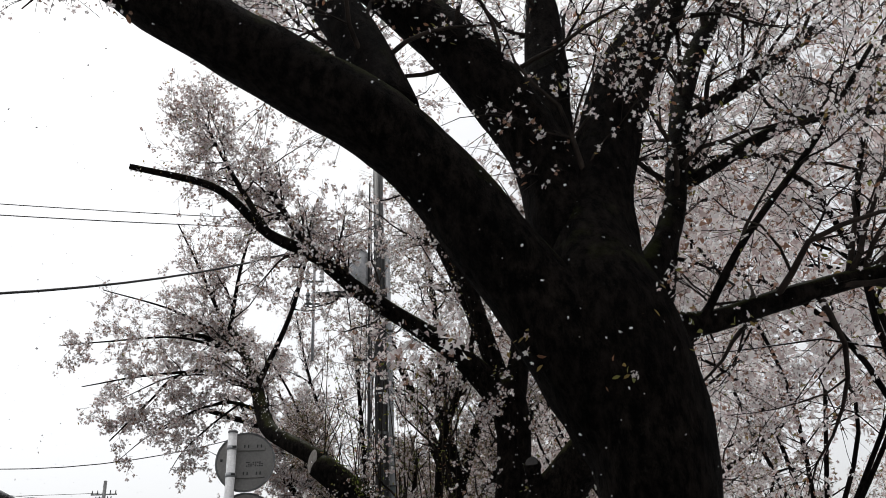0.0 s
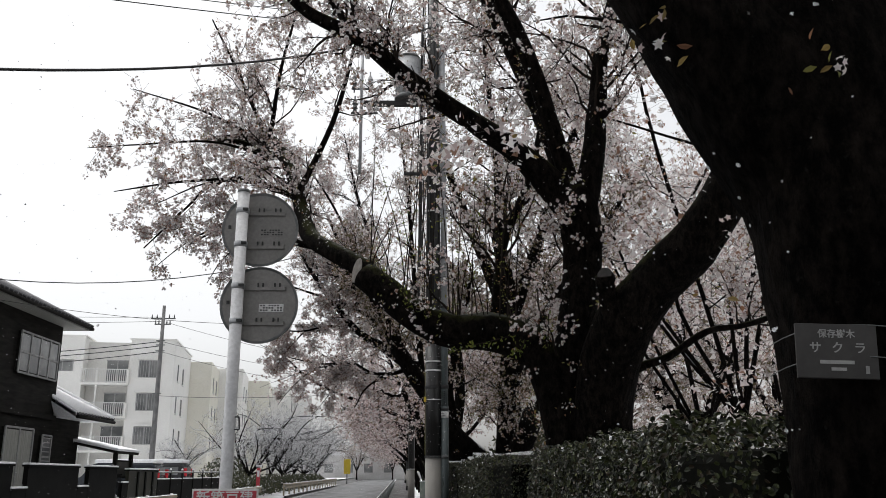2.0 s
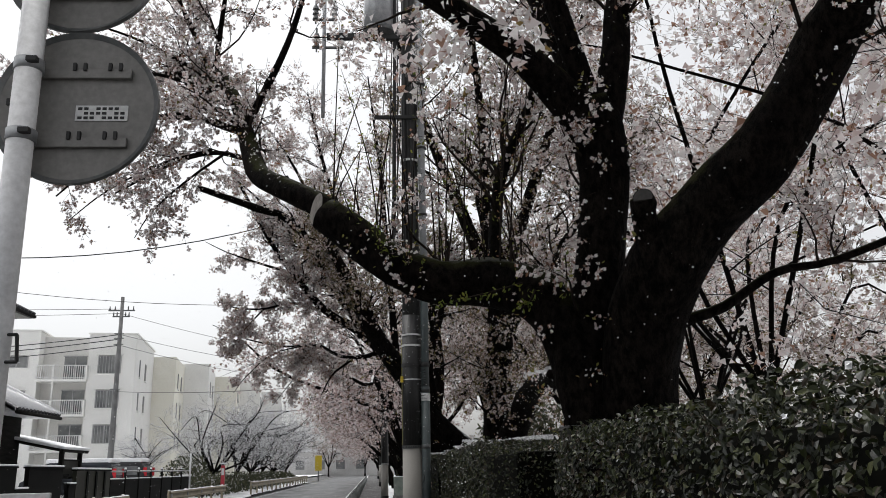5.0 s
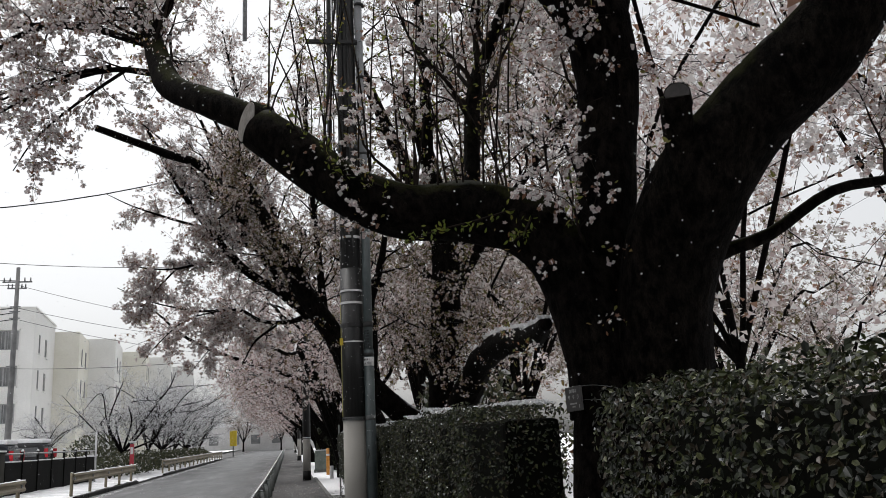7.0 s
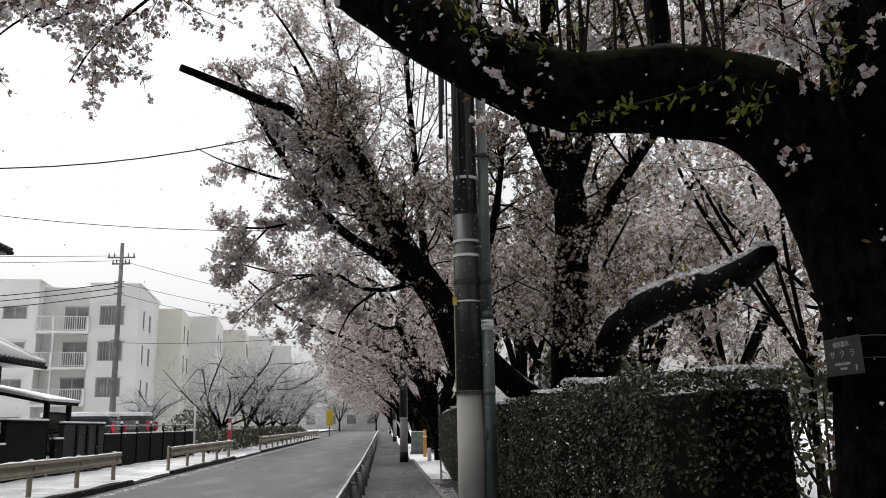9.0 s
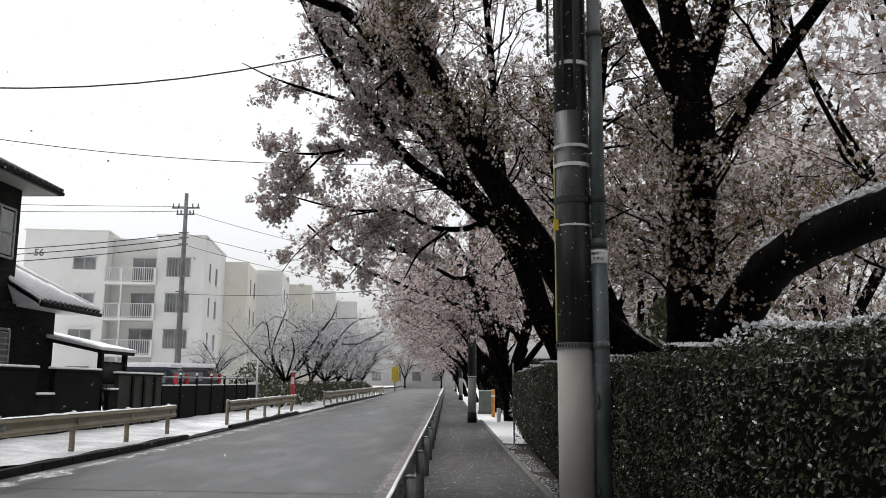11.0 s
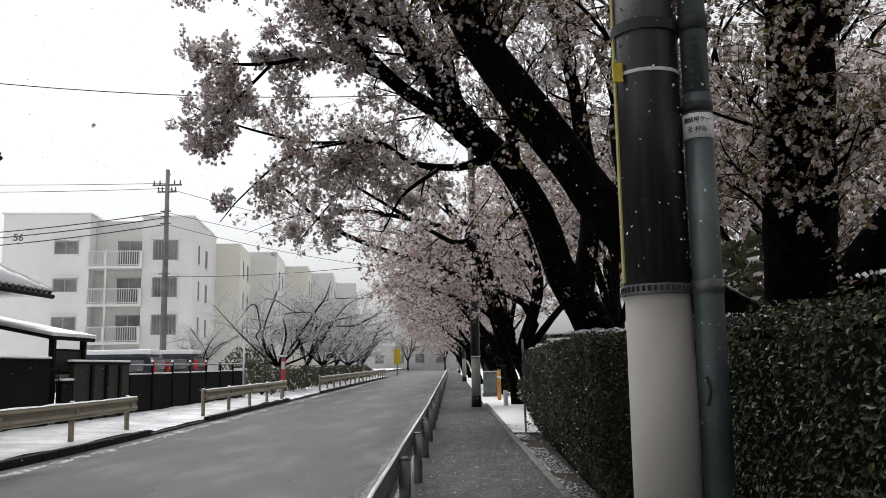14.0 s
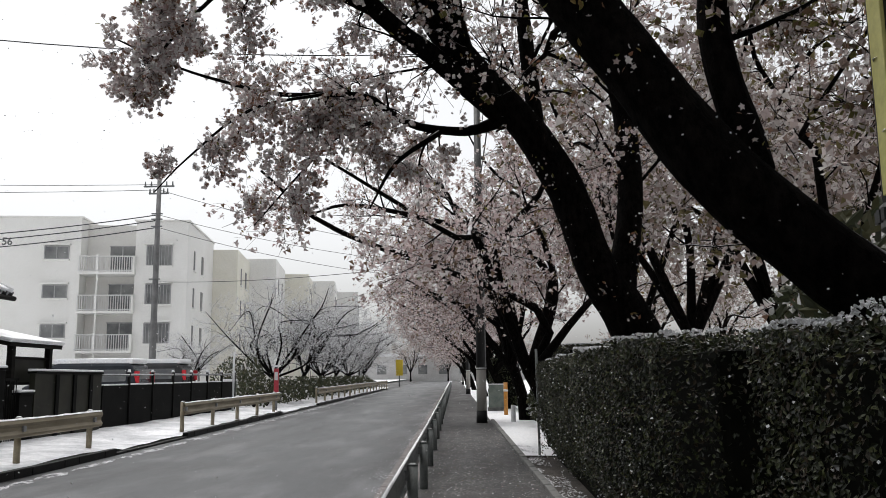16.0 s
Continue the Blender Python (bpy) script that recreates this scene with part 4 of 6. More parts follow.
OPTS_MID = dict(OPTS, kids=(0, 6, 4), buds=12, fuzz=0.026, umbel=4, stray=0.035)
cherry("cherry_tree", (2.75, 23.6, 0), [
    [(2.85, 23.6, -0.1, 0.45), (2.7, 23.5, 1.0, 0.33), (2.58, 23.5, 1.92, 0.26), (2.2, 23.5, 2.62, 0.21), (1.89, 23.5, 3.5, 0.195), (1.5, 23.4, 4.12, 0.175), (0.95, 23.2, 4.7, 0.155), (0.45, 22.8, 5.3, 0.135), (-0.5, 21.0, 6.55, 0.09), (-1.2, 20.0, 6.65, 0.075), (-2.13, 19.15, 6.78, 0.055)],
    [(1.3, 23.4, 4.2, 0.12), (0.62, 23.0, 4.72, 0.105), (0.21, 22.5, 4.88, 0.09), (-0.2, 22.0, 5.2, 0.08), (-1.0, 21.2, 6.2, 0.05), (-1.6, 20.6, 7.3, 0.03)],
    [(1.2, 23.4, 4.2, 0.07), (0.85, 23.3, 4.08, 0.05), (0.39, 23.0, 4.05, 0.042), (0.12, 22.8, 4.14, 0.036), (-0.13, 22.6, 4.25, 0.03), (-0.85, 22.4, 4.21, 0.022), (-1.33, 22.2, 4.27, 0.016), (-1.79, 22.0, 4.38, 0.011), (-2.3, 21.8, 4.6, 0.006)],
    [(-0.4, 22.5, 4.25, 0.018), (-1.1, 22.2, 4.0, 0.013), (-1.6, 22.0, 3.5, 0.009), (-1.8, 21.8, 3.16, 0.005)],
    [(0.12, 22.8, 4.1, 0.022), (-0.35, 22.6, 3.85, 0.016), (-0.68, 22.4, 3.43, 0.011), (-1.04, 22.2, 2.92, 0.005)],
    [(0.6, 23.0, 3.98, 0.03), (0.18, 22.8, 3.62, 0.02), (-0.06, 22.7, 3.16, 0.008)],
    [(2.4, 23.5, 2.3, 0.15), (2.6, 23.7, 3.6, 0.13), (2.5, 24.0, 5.2, 0.10), (2.2, 24.4, 7.0, 0.06)],
    [(0.6, 22.8, 5.2, 0.07), (-0.2, 22.2, 6.6, 0.05), (-0.8, 21.6, 7.9, 0.03)],
    [(0.9, 23.2, 4.8, 0.08), (0.4, 23.3, 7.0, 0.06), (-0.2, 23.4, 9.0, 0.04), (-0.6, 23.5, 10.8, 0.015)],
    [(1.6, 23.4, 4.1, 0.09), (1.4, 23.6, 6.5, 0.07), (1.2, 23.9, 9.0, 0.045), (0.9, 24.0, 11.5, 0.015)],
    [(0.9, 23.1, 4.9, 0.06), (0.2, 22.4, 5.45, 0.045), (-0.5, 22.0, 5.7, 0.035), (-1.4, 22.0, 6.0, 0.025), (-2.1, 22.0, 6.25, 0.014), (-2.6, 22.0, 6.5, 0.006)],
    [(0.1, 22.4, 4.95, 0.04), (-0.6, 21.8, 5.05, 0.03), (-1.2, 21.5, 4.88, 0.024), (-1.7, 21.5, 4.9, 0.012), (-2.1, 21.6, 5.0, 0.005)],
    [(-1.2, 21.6, 4.9, 0.02), (-1.6, 21.5, 4.4, 0.012), (-1.9, 21.5, 3.9, 0.005)],
    [(0.2, 22.4, 5.5, 0.05), (-0.7, 21.6, 6.6, 0.035), (-1.4, 21.3, 7.3, 0.02), (-2.0, 21.2, 7.8, 0.007)],
    [(0.3, 22.6, 5.4, 0.05), (-0.2, 21.8, 7.2, 0.035), (-1.0, 21.2, 8.6, 0.02), (-2.0, 21.0, 9.6, 0.008)],
], "leaning old cherry tree arching its blossoming boughs over the road", 13, [
    (22, (0.4, 0.78), 1.25, (-0.3, 0, 0.25)), (14, (0.3, 0.9), 1.0), (22, (0.15, 0.9), 0.58, (-0.1, 0, 0.0)), (11, (0.05, 0.9), 0.5, (-0.1, 0, -0.15)), (11, (0.05, 0.9), 0.5, (-0.1, 0, -0.15)),
    (4, (0.05, 0.6), 0.35, (-0.1, 0, 0.2)), (24, (0.2, 1.0), 1.4), (18, (0.2, 1.0), 1.2), (30, (0.1, 1.0), 1.5), (34, (0.05, 1.0), 1.5),
    (26, (0.1, 1.0), 0.6, (0, 0, 0.05)), (22, (0.1, 1.0), 0.5, (0, 0, 0.0)), (13, (0.1, 1.0), 0.45, (0, 0, -0.15)), (24, (0.1, 1.0), 0.72, (0, 0, 0.1)), (22, (0.1, 1.0), 0.78, (0, 0, 0.1))],
    OPTS_MID, material=M_BARK_SNOW, near=True, size=0.040, leaf_share=0.05)

cherry_c = cherry("cherry_tree", (3.4, 18.6, 0), [
    [(3.35, 18.6, -0.1, 0.40), (3.33, 18.6, 1.0, 0.28), (3.35, 18.6, 2.16, 0.245), (3.42, 18.6, 3.07, 0.235), (3.47, 18.6, 4.12, 0.225), (3.48, 18.7, 4.8, 0.21), (3.3, 18.9, 6.2, 0.14), (3.0, 19.2, 7.6, 0.08)],
    [(3.2, 18.6, 1.6, 0.20), (2.70, 18.7, 1.95, 0.18), (2.14, 18.8, 2.5, 0.17), (1.76, 18.95, 3.12, 0.165), (1.38, 19.0, 3.68, 0.16), (1.06, 19.1, 4.24, 0.145), (0.6, 19.2, 5.2, 0.10), (0.0, 19.4, 6.4, 0.06)],
    [(3.45, 18.3, 1.2, 0.26), (3.5, 17.95, 1.9, 0.235), (3.62, 17.2, 2.42, 0.20), (3.6, 16.2, 2.58, 0.175), (3.45, 14.5, 2.53, 0.145), (3.27, 12.6, 2.37, 0.105), (3.08, 11.5, 2.33, 0.05)],
    [(2.3, 18.8, 2.5, 0.09), (2.2, 19.0, 3.4, 0.08), (2.5, 19.3, 4.5, 0.06), (2.7, 19.5, 5.8, 0.035)],
    [(3.48, 18.7, 4.5, 0.14), (2.8, 19.2, 6.5, 0.11), (2.1, 19.6, 8.6, 0.07), (1.5, 20.0, 11.0, 0.03)],
    [(3.48, 18.7, 4.6, 0.14), (4.2, 19.0, 6.6, 0.11), (4.9, 19.3, 8.6, 0.07), (5.6, 19.6, 10.8, 0.03)],
    [(3.3, 18.8, 6.0, 0.11), (3.2, 18.2, 8.0, 0.08), (3.0, 17.8, 9.8, 0.05), (2.9, 17.5, 11.6, 0.02)],
    [(3.45, 18.6, 3.6, 0.10), (4.2, 18.2, 4.8, 0.08), (5.2, 17.8, 6.2, 0.05), (6.0, 17.4, 7.4, 0.025)],
], "old cherry tree with dark leaf-clad trunk and a low snow-topped bough", 14, [
    (30, (0.2, 1.0), 1.1), (26, (0.42, 1.0), 1.15, (-0.1, 0, 0.55)), (6, (0.15, 0.5), 0.7, (0, 0, 1.4)), (22, (0.2, 1.0), 1.3),
    (18, (0.2, 1.0), 1.7), (22, (0.1, 1.0), 1.8), (18, (0.1, 1.0), 1.7), (22, (0.1, 1.0), 1.6)], dict(OPTS_MID, kids=(0, 8, 4), buds=7.5), material=M_BARK_SNOW, near=True, size=0.038, leaf_share=0.3, petals=M_BLOSSOM_FADED)

rb = np.random.default_rng(61)
bough = smooth_path([(3.5, 17.95, 1.9, 0.235), (3.62, 17.2, 2.42, 0.20), (3.6, 16.2, 2.58, 0.175), (3.45, 14.5, 2.53, 0.145), (3.27, 12.6, 2.37, 0.105), (3.08, 11.5, 2.33, 0.05)], 0.05)
kb = rb.integers(0, len(bough), 2600)
tops = bough[kb, :3] + np.stack([rb.normal(size=2600) * 0.42 * bough[kb, 3], rb.normal(size=2600) * 0.03, bough[kb, 3] * 0.98], -1)
scatter("snow_cover", tops, TUFT, TUFT_F, rb.uniform(0.012, 0.04, 2600), M_SNOW, cherry_c, rb)

# ---- rows of further cherries ----
def vase(seed, h, spread, lean, n, r):
    """Limbs of a generic cherry round the origin."""
    rng = np.random.default_rng(seed)
    fork = (lean * 0.25, 0.0, h * 0.22)
    limbs = [[(0, 0, -0.15, r * 1.4), (lean * 0.08, 0, h * 0.1, r), (*fork, r * 0.95)]]
    for i in range(n):
        a = 2 * math.pi * i / n + rng.uniform(-0.3, 0.3)
        k = spread * rng.uniform(0.7, 1.1)
        ex, ey = math.cos(a) * k + lean, math.sin(a) * k
        top = h * rng.uniform(0.6, 0.95)
        j = rng.normal(size=(2, 3)) * 0.14 * spread
        limbs.append([(fork[0], fork[1], fork[2] * 0.9, r * 0.6), (fork[0] + ex * 0.25 + j[0][0], ey * 0.25 + j[0][1], fork[2] + (top - fork[2]) * 0.5 + j[0][2], r * 0.42),
                      (fork[0] + ex * 0.62 + j[1][0], ey * 0.62 + j[1][1], fork[2] + (top - fork[2]) * 0.9 + j[1][2], r * 0.27), (fork[0] + ex, ey, top, r * 0.12)])
    return limbs


OPTS_FAR = dict(wander=0.24, lift=(0.02, -0.03, -0.06), kids=(0, 5, 3), shrink=(0.4, 0.65), buds=5.2, fuzz=0.08, umbel=1, stray=0.0, levels=3, fine=False)
OPTS_BARE = dict(wander=0.3, lift=(0.05, 0.02, 0.0), kids=(0, 5, 3), shrink=(0.4, 0.65), buds=6.5, fuzz=0.02, umbel=1, stray=0.0, levels=3, fine=False)

# boughs that reach far out over the road
REACH = [[(-0.14, 0, 2.4, 0.13), (-1.09, -0.8, 3.9, 0.10), (-2.45, -2.0, 4.7, 0.07), (-3.81, -2.4, 5.3, 0.05), (-4.9, -3.3, 6.1, 0.02), (-5.58, -3.4, 6.2, 0.008)],
         [(-0.14, 0, 2.2, 0.12), (-1.22, -0.4, 3.4, 0.09), (-2.58, -1.3, 3.9, 0.06), (-3.94, -1.3, 4.5, 0.04), (-4.9, -2.0, 4.8, 0.02), (-5.58, -1.8, 4.6, 0.008)],
         [(-0.14, 0, 2.6, 0.12), (-0.95, -0.8, 4.8, 0.09), (-2.18, -1.8, 6.4, 0.06), (-3.4, -2.0, 7.3, 0.04), (-4.49, -2.9, 8.3, 0.018), (-5.17, -3.0, 8.6, 0.008)]]
row_r = cherry("street_cherry_tree", (0, 0, 0), vase(31, 8.5, 4.2, -2.0, 7, 0.20) + REACH, "mature street cherry in pale pink blossom arching over the road", 31,
               [None] + [(9, (0.25, 1.0), 2.4, (-0.1, 0, 0.1))] * 7 + [(18, (0.3, 1.0), 1.9, (-0.1, 0, 0.05))] * 3, OPTS_FAR, material=M_BARK_SNOW, near=False, tuft=0.13, leaf_share=0.10, group="cherries along the park side")
row_r2 = cherry("street_cherry_tree", (0, 0, 0), vase(32, 7.8, 4.4, -2.6, 7, 0.20), "mature street cherry in pale pink blossom arching over the road", 32,
                [None] + [(10, (0.25, 1.0), 2.3, (-0.1, 0, 0.05))] * 7, OPTS_FAR, material=M_BARK_SNOW, near=False, tuft=0.13, leaf_share=0.10, group="cherries along the park side")
spots_r = [(2.7, 33.5, 0.2), (3.0, 46, 0.6), (2.9, 56, 0.4), (2.8, 66, -0.4), (2.6, 77, 0.3), (2.6, 89, -0.2), (2.4, 102, 0.1), (2.2, 118, 0.3), (2.2, 136, 0.0)]
for i, (tx, ty, ta) in enumerate(spots_r):
    src = (row_r2, row_r)[i % 2]
    m = pose(tx + bend(ty) + 0.25, ty, ground_z(ty), 0, 0, math.degrees(ta) * 0.4)
    if i < 2:
        src.matrix_basis = m
    else:
        copy_thing(src, m)

def park_cherry(seed, buds, tuft, r, petals):
    return cherry("park_cherry_tree", (0, 0, 0), vase(seed, 9.0, 4.6, 0.0, 7, r), "park cherry in full pale blossom behind the hedge", seed,
                  [None] + [(7, (0.2, 1.0), 2.6)] * 7, dict(OPTS_FAR, buds=buds, kids=(0, 5, 3)), material=M_BARK_SNOW, near=False, tuft=tuft, leaf_share=0.06, petals=petals, group="park cherries behind the hedge")


park_near, park = park_cherry(42, 9.0, 0.10, 0.06, M_BLOSSOM), park_cherry(41, 4.2, 0.19, 0.16, M_BLOSSOM_PARK)
for src, spots in ((park_near, [(7.5, 17, 155), (8.5, 9.5, 265), (9, 14, 330), (8.5, 22.5, 80), (11.5, 5, 120)]),
                   (park, [(24, 40, 75), (30, 26, 190), (27, 62, 15), (15, 66, 300), (34, 12, 20), (6.2, 36, 15), (12.5, 37, 160), (6.0, 43, 100), (14, 30, 140), (9.5, 39, 200), (18, 19, 250), (16, 46, 30), (20, 8, 60), (7.5, 30.5, 45), (8, 52, 220)])):
    for i, (tx, ty, ta) in enumerate(spots):
        m = pose(tx, ty, 0.05 + ground_z(ty), 0, 0, ta) @ Matrix.Scale(1.3 if (tx, ty) in ((7.5, 17), (6.2, 36), (12.5, 37), (6.0, 43), (9.5, 39)) else 1.0, 4)
        if i == 0:
            src.matrix_basis = m
        else:
            copy_thing(src, m)

row_l = cherry("roadside_cherry_tree", (0, 0, 0), vase(51, 6.1, 4.5, 1.0, 10, 0.12), "low spreading cherry with snow lying along its bare branches", 51,
               [None] + [(14, (0.15, 1.0), 1.9, (0, 0, 0.2))] * 10, OPTS_BARE, material=M_BARK_SNOW, near=False, tuft=0.066, petals=M_SNOW, leaf_share=0.0, group="snowy cherries on the far pavement")
row_l2 = cherry("roadside_cherry_tree", (0, 0, 0), vase(52, 6.4, 4.3, 1.3, 9, 0.12), "low spreading cherry with snow lying along its bare branches", 52,
                [None] + [(14, (0.15, 1.0), 1.9, (0, 0, 0.2))] * 9, OPTS_BARE, material=M_BARK_SNOW, near=False, tuft=0.066, petals=M_SNOW, leaf_share=0.0, group="snowy cherries on the far pavement")
for i, (tx, ty, ta) in enumerate([(-10.6, 61, 0), (-10.4, 69, 0), (-10.3, 76, 40), (-10.3, 83, 10), (-10.2, 91, -30), (-10.1, 102, 20)]):
    m = pose(tx + 1.1 + bend(ty), ty, 0.25 + ground_z(ty), 0, 0, ta)
    src = (row_l, row_l2)[i % 2]
    if i < 2:
        src.matrix_basis = m
    else:
        copy_thing(src, m)


copy_thing(row_l2, pose(-15.8, 63, 0.5, 0, 0, 70) @ Matrix.Scale(0.62, 4))


def lettering(text, size, material, parent, m, bold=0.0, spacing=1.0):
    cu = bpy.data.curves.new("lettering", "FONT")
    cu.body, cu.size, cu.align_x, cu.align_y = text, size, "CENTER", "CENTER"
    cu.extrude, cu.offset, cu.space_character = 0.0008, bold, spacing
    cu.resolution_u = 3
    tmp = bpy.data.objects.new("lettering_tmp", cu)
    scene.collection.objects.link(tmp)
    dg = bpy.context.evaluated_depsgraph_get()
    me = bpy.data.meshes.new_from_object(tmp.evaluated_get(dg))
    bpy.data.objects.remove(tmp)
    me.materials.clear()
    me.materials.append(material)
    me.transform(m)
    ob = new("lettering", me)
    adopt(ob, parent)
    return ob


# ---- utility pole with conduit, transformer and cables ----
PX, PY = 1.853, 16.31
POLE = thing("utility_pole", (PX, PY, 0), "concrete utility pole in a dark sleeve, pale at its foot", "utility pole")
tubed("base", (PX, PY, -0.05), (PX, PY, 1.83), 0.146, M_CONC, POLE, 0.143, 36, "bare pale concrete foot")
tubed("sleeve", (PX, PY, 1.85), (PX, PY, 3.75), 0.146, M_POLEDARK, POLE, 0.143, 36, "dark anti-poster sleeve")
tubed("shaft", (PX, PY, 3.75), (PX, PY, 12.2), 0.138, M_POLEDARK, POLE, 0.10, 24)
for zb, hb, mb in ((1.805, 0.042, M_STRAP), (3.28, 0.03, M_WHITE), (3.44, 0.025, M_WHITE), (4.15, 0.03, M_WHITE), (5.4, 0.05, M_STRAP), (6.2, 0.03, M_WHITE)):
    bm = add_tube(bmesh.new(), (PX, PY, zb), (PX, PY, zb + hb), 0.152, 0.152, 36)
    part("strap", bm, mb, POLE)
bm = add_tube(bmesh.new(), (PX, PY, 2.98), (PX, PY, 3.03), 0.153, 0.153, 36)
part("strap", bm, M_BLACK, POLE, "black strap holding the conduit")
bm = add_tube(bmesh.new(), (PX, PY, 2.785), (PX, PY, 2.80), 0.150, 0.150, 36)
part("tie", bm, M_WHITE, POLE, "white tie round the sleeve")
boxed("tag", PX - 0.168, PX - 0.125, PY - 0.10, PY - 0.08, 2.75, 2.84, M_YELLOW, POLE, 0.004, "small yellow tag")
boxed("strip", PX - 0.150, PX - 0.142, PY - 0.03, PY + 0.02, 1.86, 3.4, M_YELLOWSTRIP, POLE, 0.002, "faded yellow edge strip")
for k in range(18):
    a = -0.4 + k * 0.17 + math.pi
    boxed("eyelet", PX + 0.153 * math.cos(a) - 0.006, PX + 0.153 * math.cos(a) + 0.006, PY + 0.153 * math.sin(a) - 0.006, PY + 0.153 * math.sin(a) + 0.006, 1.815, 1.838, M_BLACK, POLE, 0)
rs = np.random.default_rng(77)
sp = []
for k in range(150):
    a = rs.uniform(math.pi * 0.95, math.pi * 1.95)
    sp.append((PX + 0.146 * math.cos(a), PY + 0.146 * math.sin(a), rs.uniform(1.9, 4.6)))
scatter("snow_dust", np.array(sp), [(-0.4, -0.3, 0), (0.1, -0.5, 0.1), (0.5, 0.1, 0), (0.1, 0.5, 0.1), (-0.5, 0.3, 0), (0, 0, 0.4)], [(0, 1, 5), (1, 2, 5), (2, 3, 5), (3, 4, 5), (4, 0, 5)], rs.uniform(0.009, 0.02, 150), M_SNOW, POLE, rs)

CX, CY = PX + 0.195, PY - 0.09
PIPE = thing("cable_conduit", (CX, CY, 0), "teal-grey cable conduit strapped to the utility pole", "conduit")
tubed("lower_pipe", (CX, CY, -0.02), (CX, CY, 2.68), 0.064, M_PIPE, PIPE, 0.064, 28)
tubed("upper_pipe", (CX, CY, 2.68), (CX, CY, 4.4), 0.058, M_PIPE, PIPE, 0.058, 28)
tubed("riser", (CX, CY, 4.4), (CX - 0.03, CY + 0.05, 9.6), 0.055, M_PIPEUP, PIPE, 0.055, 24, "pale grey riser")
tubed("collar", (CX, CY, 2.60), (CX, CY, 2.64), 0.067, M_BLACK, PIPE, 0.067, 28)
tubed("label_band", (CX, CY, 2.475), (CX, CY, 2.585), 0.066, M_WHITE, PIPE, 0.066, 28, "white label band with black writing")
tubed("band", (CX, CY, 2.97), (CX, CY, 3.04), 0.066, M_BLACK, PIPE, 0.066, 28)
tubed("joint", (CX, CY, 1.80), (CX, CY, 1.86), 0.068, M_STRAP, PIPE, 0.068, 28)
for zz in (4.4, 5.3, 6.4, 7.5):
    tubed("band", (CX, CY, zz), (CX, CY, zz + 0.03), 0.066, M_BLACK, PIPE, 0.066, 20)
sp = np.array([(CX + 0.064 * math.cos(a), CY + 0.064 * math.sin(a), z) for a, z in zip(rs.uniform(math.pi * 1.0, math.pi * 2.0, 45), rs.uniform(0.2, 3.5, 45))])
scatter("snow_dust", sp, [(-0.4, -0.3, 0), (0.1, -0.5, 0.1), (0.5, 0.1, 0), (0.1, 0.5, 0.1), (-0.5, 0.3, 0), (0, 0, 0.4)], [(0, 1, 5), (1, 2, 5), (2, 3, 5), (3, 4, 5), (4, 0, 5)], rs.uniform(0.008, 0.018, 45), M_SNOW, PIPE, rs)
for (ax, az, hh) in ((CX - 0.045, 1.45, 0.12), (CX - 0.055, 0.75, 0.09)):
    bm = bmesh.new()
    add_tube(bm, (ax, CY - 0.055, az), (ax + 0.012, CY - 0.07, az - hh * 0.5), 0.006, 0.006, 6)
    add_tube(bm, (ax + 0.012, CY - 0.07, az - hh * 0.5), (ax - 0.004, CY - 0.058, az - hh), 0.006, 0.006, 6)
    part("wire_end", bm, M_BLACK, PIPE)

# writing on the conduit, bent round it
def wrap_pipe(ob, r):
    for v in ob.data.vertices:
        a = (v.co.x - CX) / r
        d = CY - v.co.y
        v.co.x, v.co.y = CX + math.sin(a - 0.35) * d, CY - math.cos(a - 0.35) * d


for row, text in enumerate(("連絡用ケー", "至 村山")):
    ob = lettering(text, 0.026, M_INK, PIPE, pose(CX, CY - 0.0668, 2.553 - row * 0.042, 90, 0, 0), 0.0003)
    wrap_pipe(ob, 0.0668)
for k, zz in enumerate((2.93, 2.895, 2.86, 2.825, 2.79, 2.755, 2.72)):
    for c in range(2):
        ob = part("print_bar", add_box(bmesh.new(), CX - 0.022 + c * 0.026, CX - 0.002 + c * 0.026, CY - 0.0592, CY - 0.0578, zz - 0.020 + 0.006 * ((k + c) % 2), zz), M_INK, PIPE)
        wrap_pipe(ob, 0.059)

# transformer, cross-arms and drop cables on the pole
TRANS = thing("transformer", (PX - 0.42, PY - 0.2, 8.35), "grey pole transformer can", "transformer")
tubed("can", (PX - 0.48, PY - 0.1, 8.45), (PX - 0.48, PY - 0.1, 9.25), 0.24, M_GALV, TRANS, 0.24, 28)
tubed("base_ring", (PX - 0.48, PY - 0.1, 8.40), (PX - 0.48, PY - 0.1, 8.47), 0.26, M_STRAP, TRANS, 0.26, 28)
tubed("lid", (PX - 0.48, PY - 0.1, 9.25), (PX - 0.48, PY - 0.1, 9.33), 0.25, M_STRAP, TRANS, 0.2, 28)
ARM = thing("cross_arm", (PX, PY - 0.17, 8.28), "dark steel cross-arm with insulators on the pole", "cross-arm")
boxed("beam", PX - 1.32, PX + 0.15, PY - 0.21, PY - 0.13, 8.26, 8.36, M_BLACK, ARM, 0.006)
tubed("rod", (PX - 1.36, PY - 0.17, 6.9), (PX - 1.36, PY - 0.17, 9.7), 0.03, M_GALV, ARM, 0.03, 12)
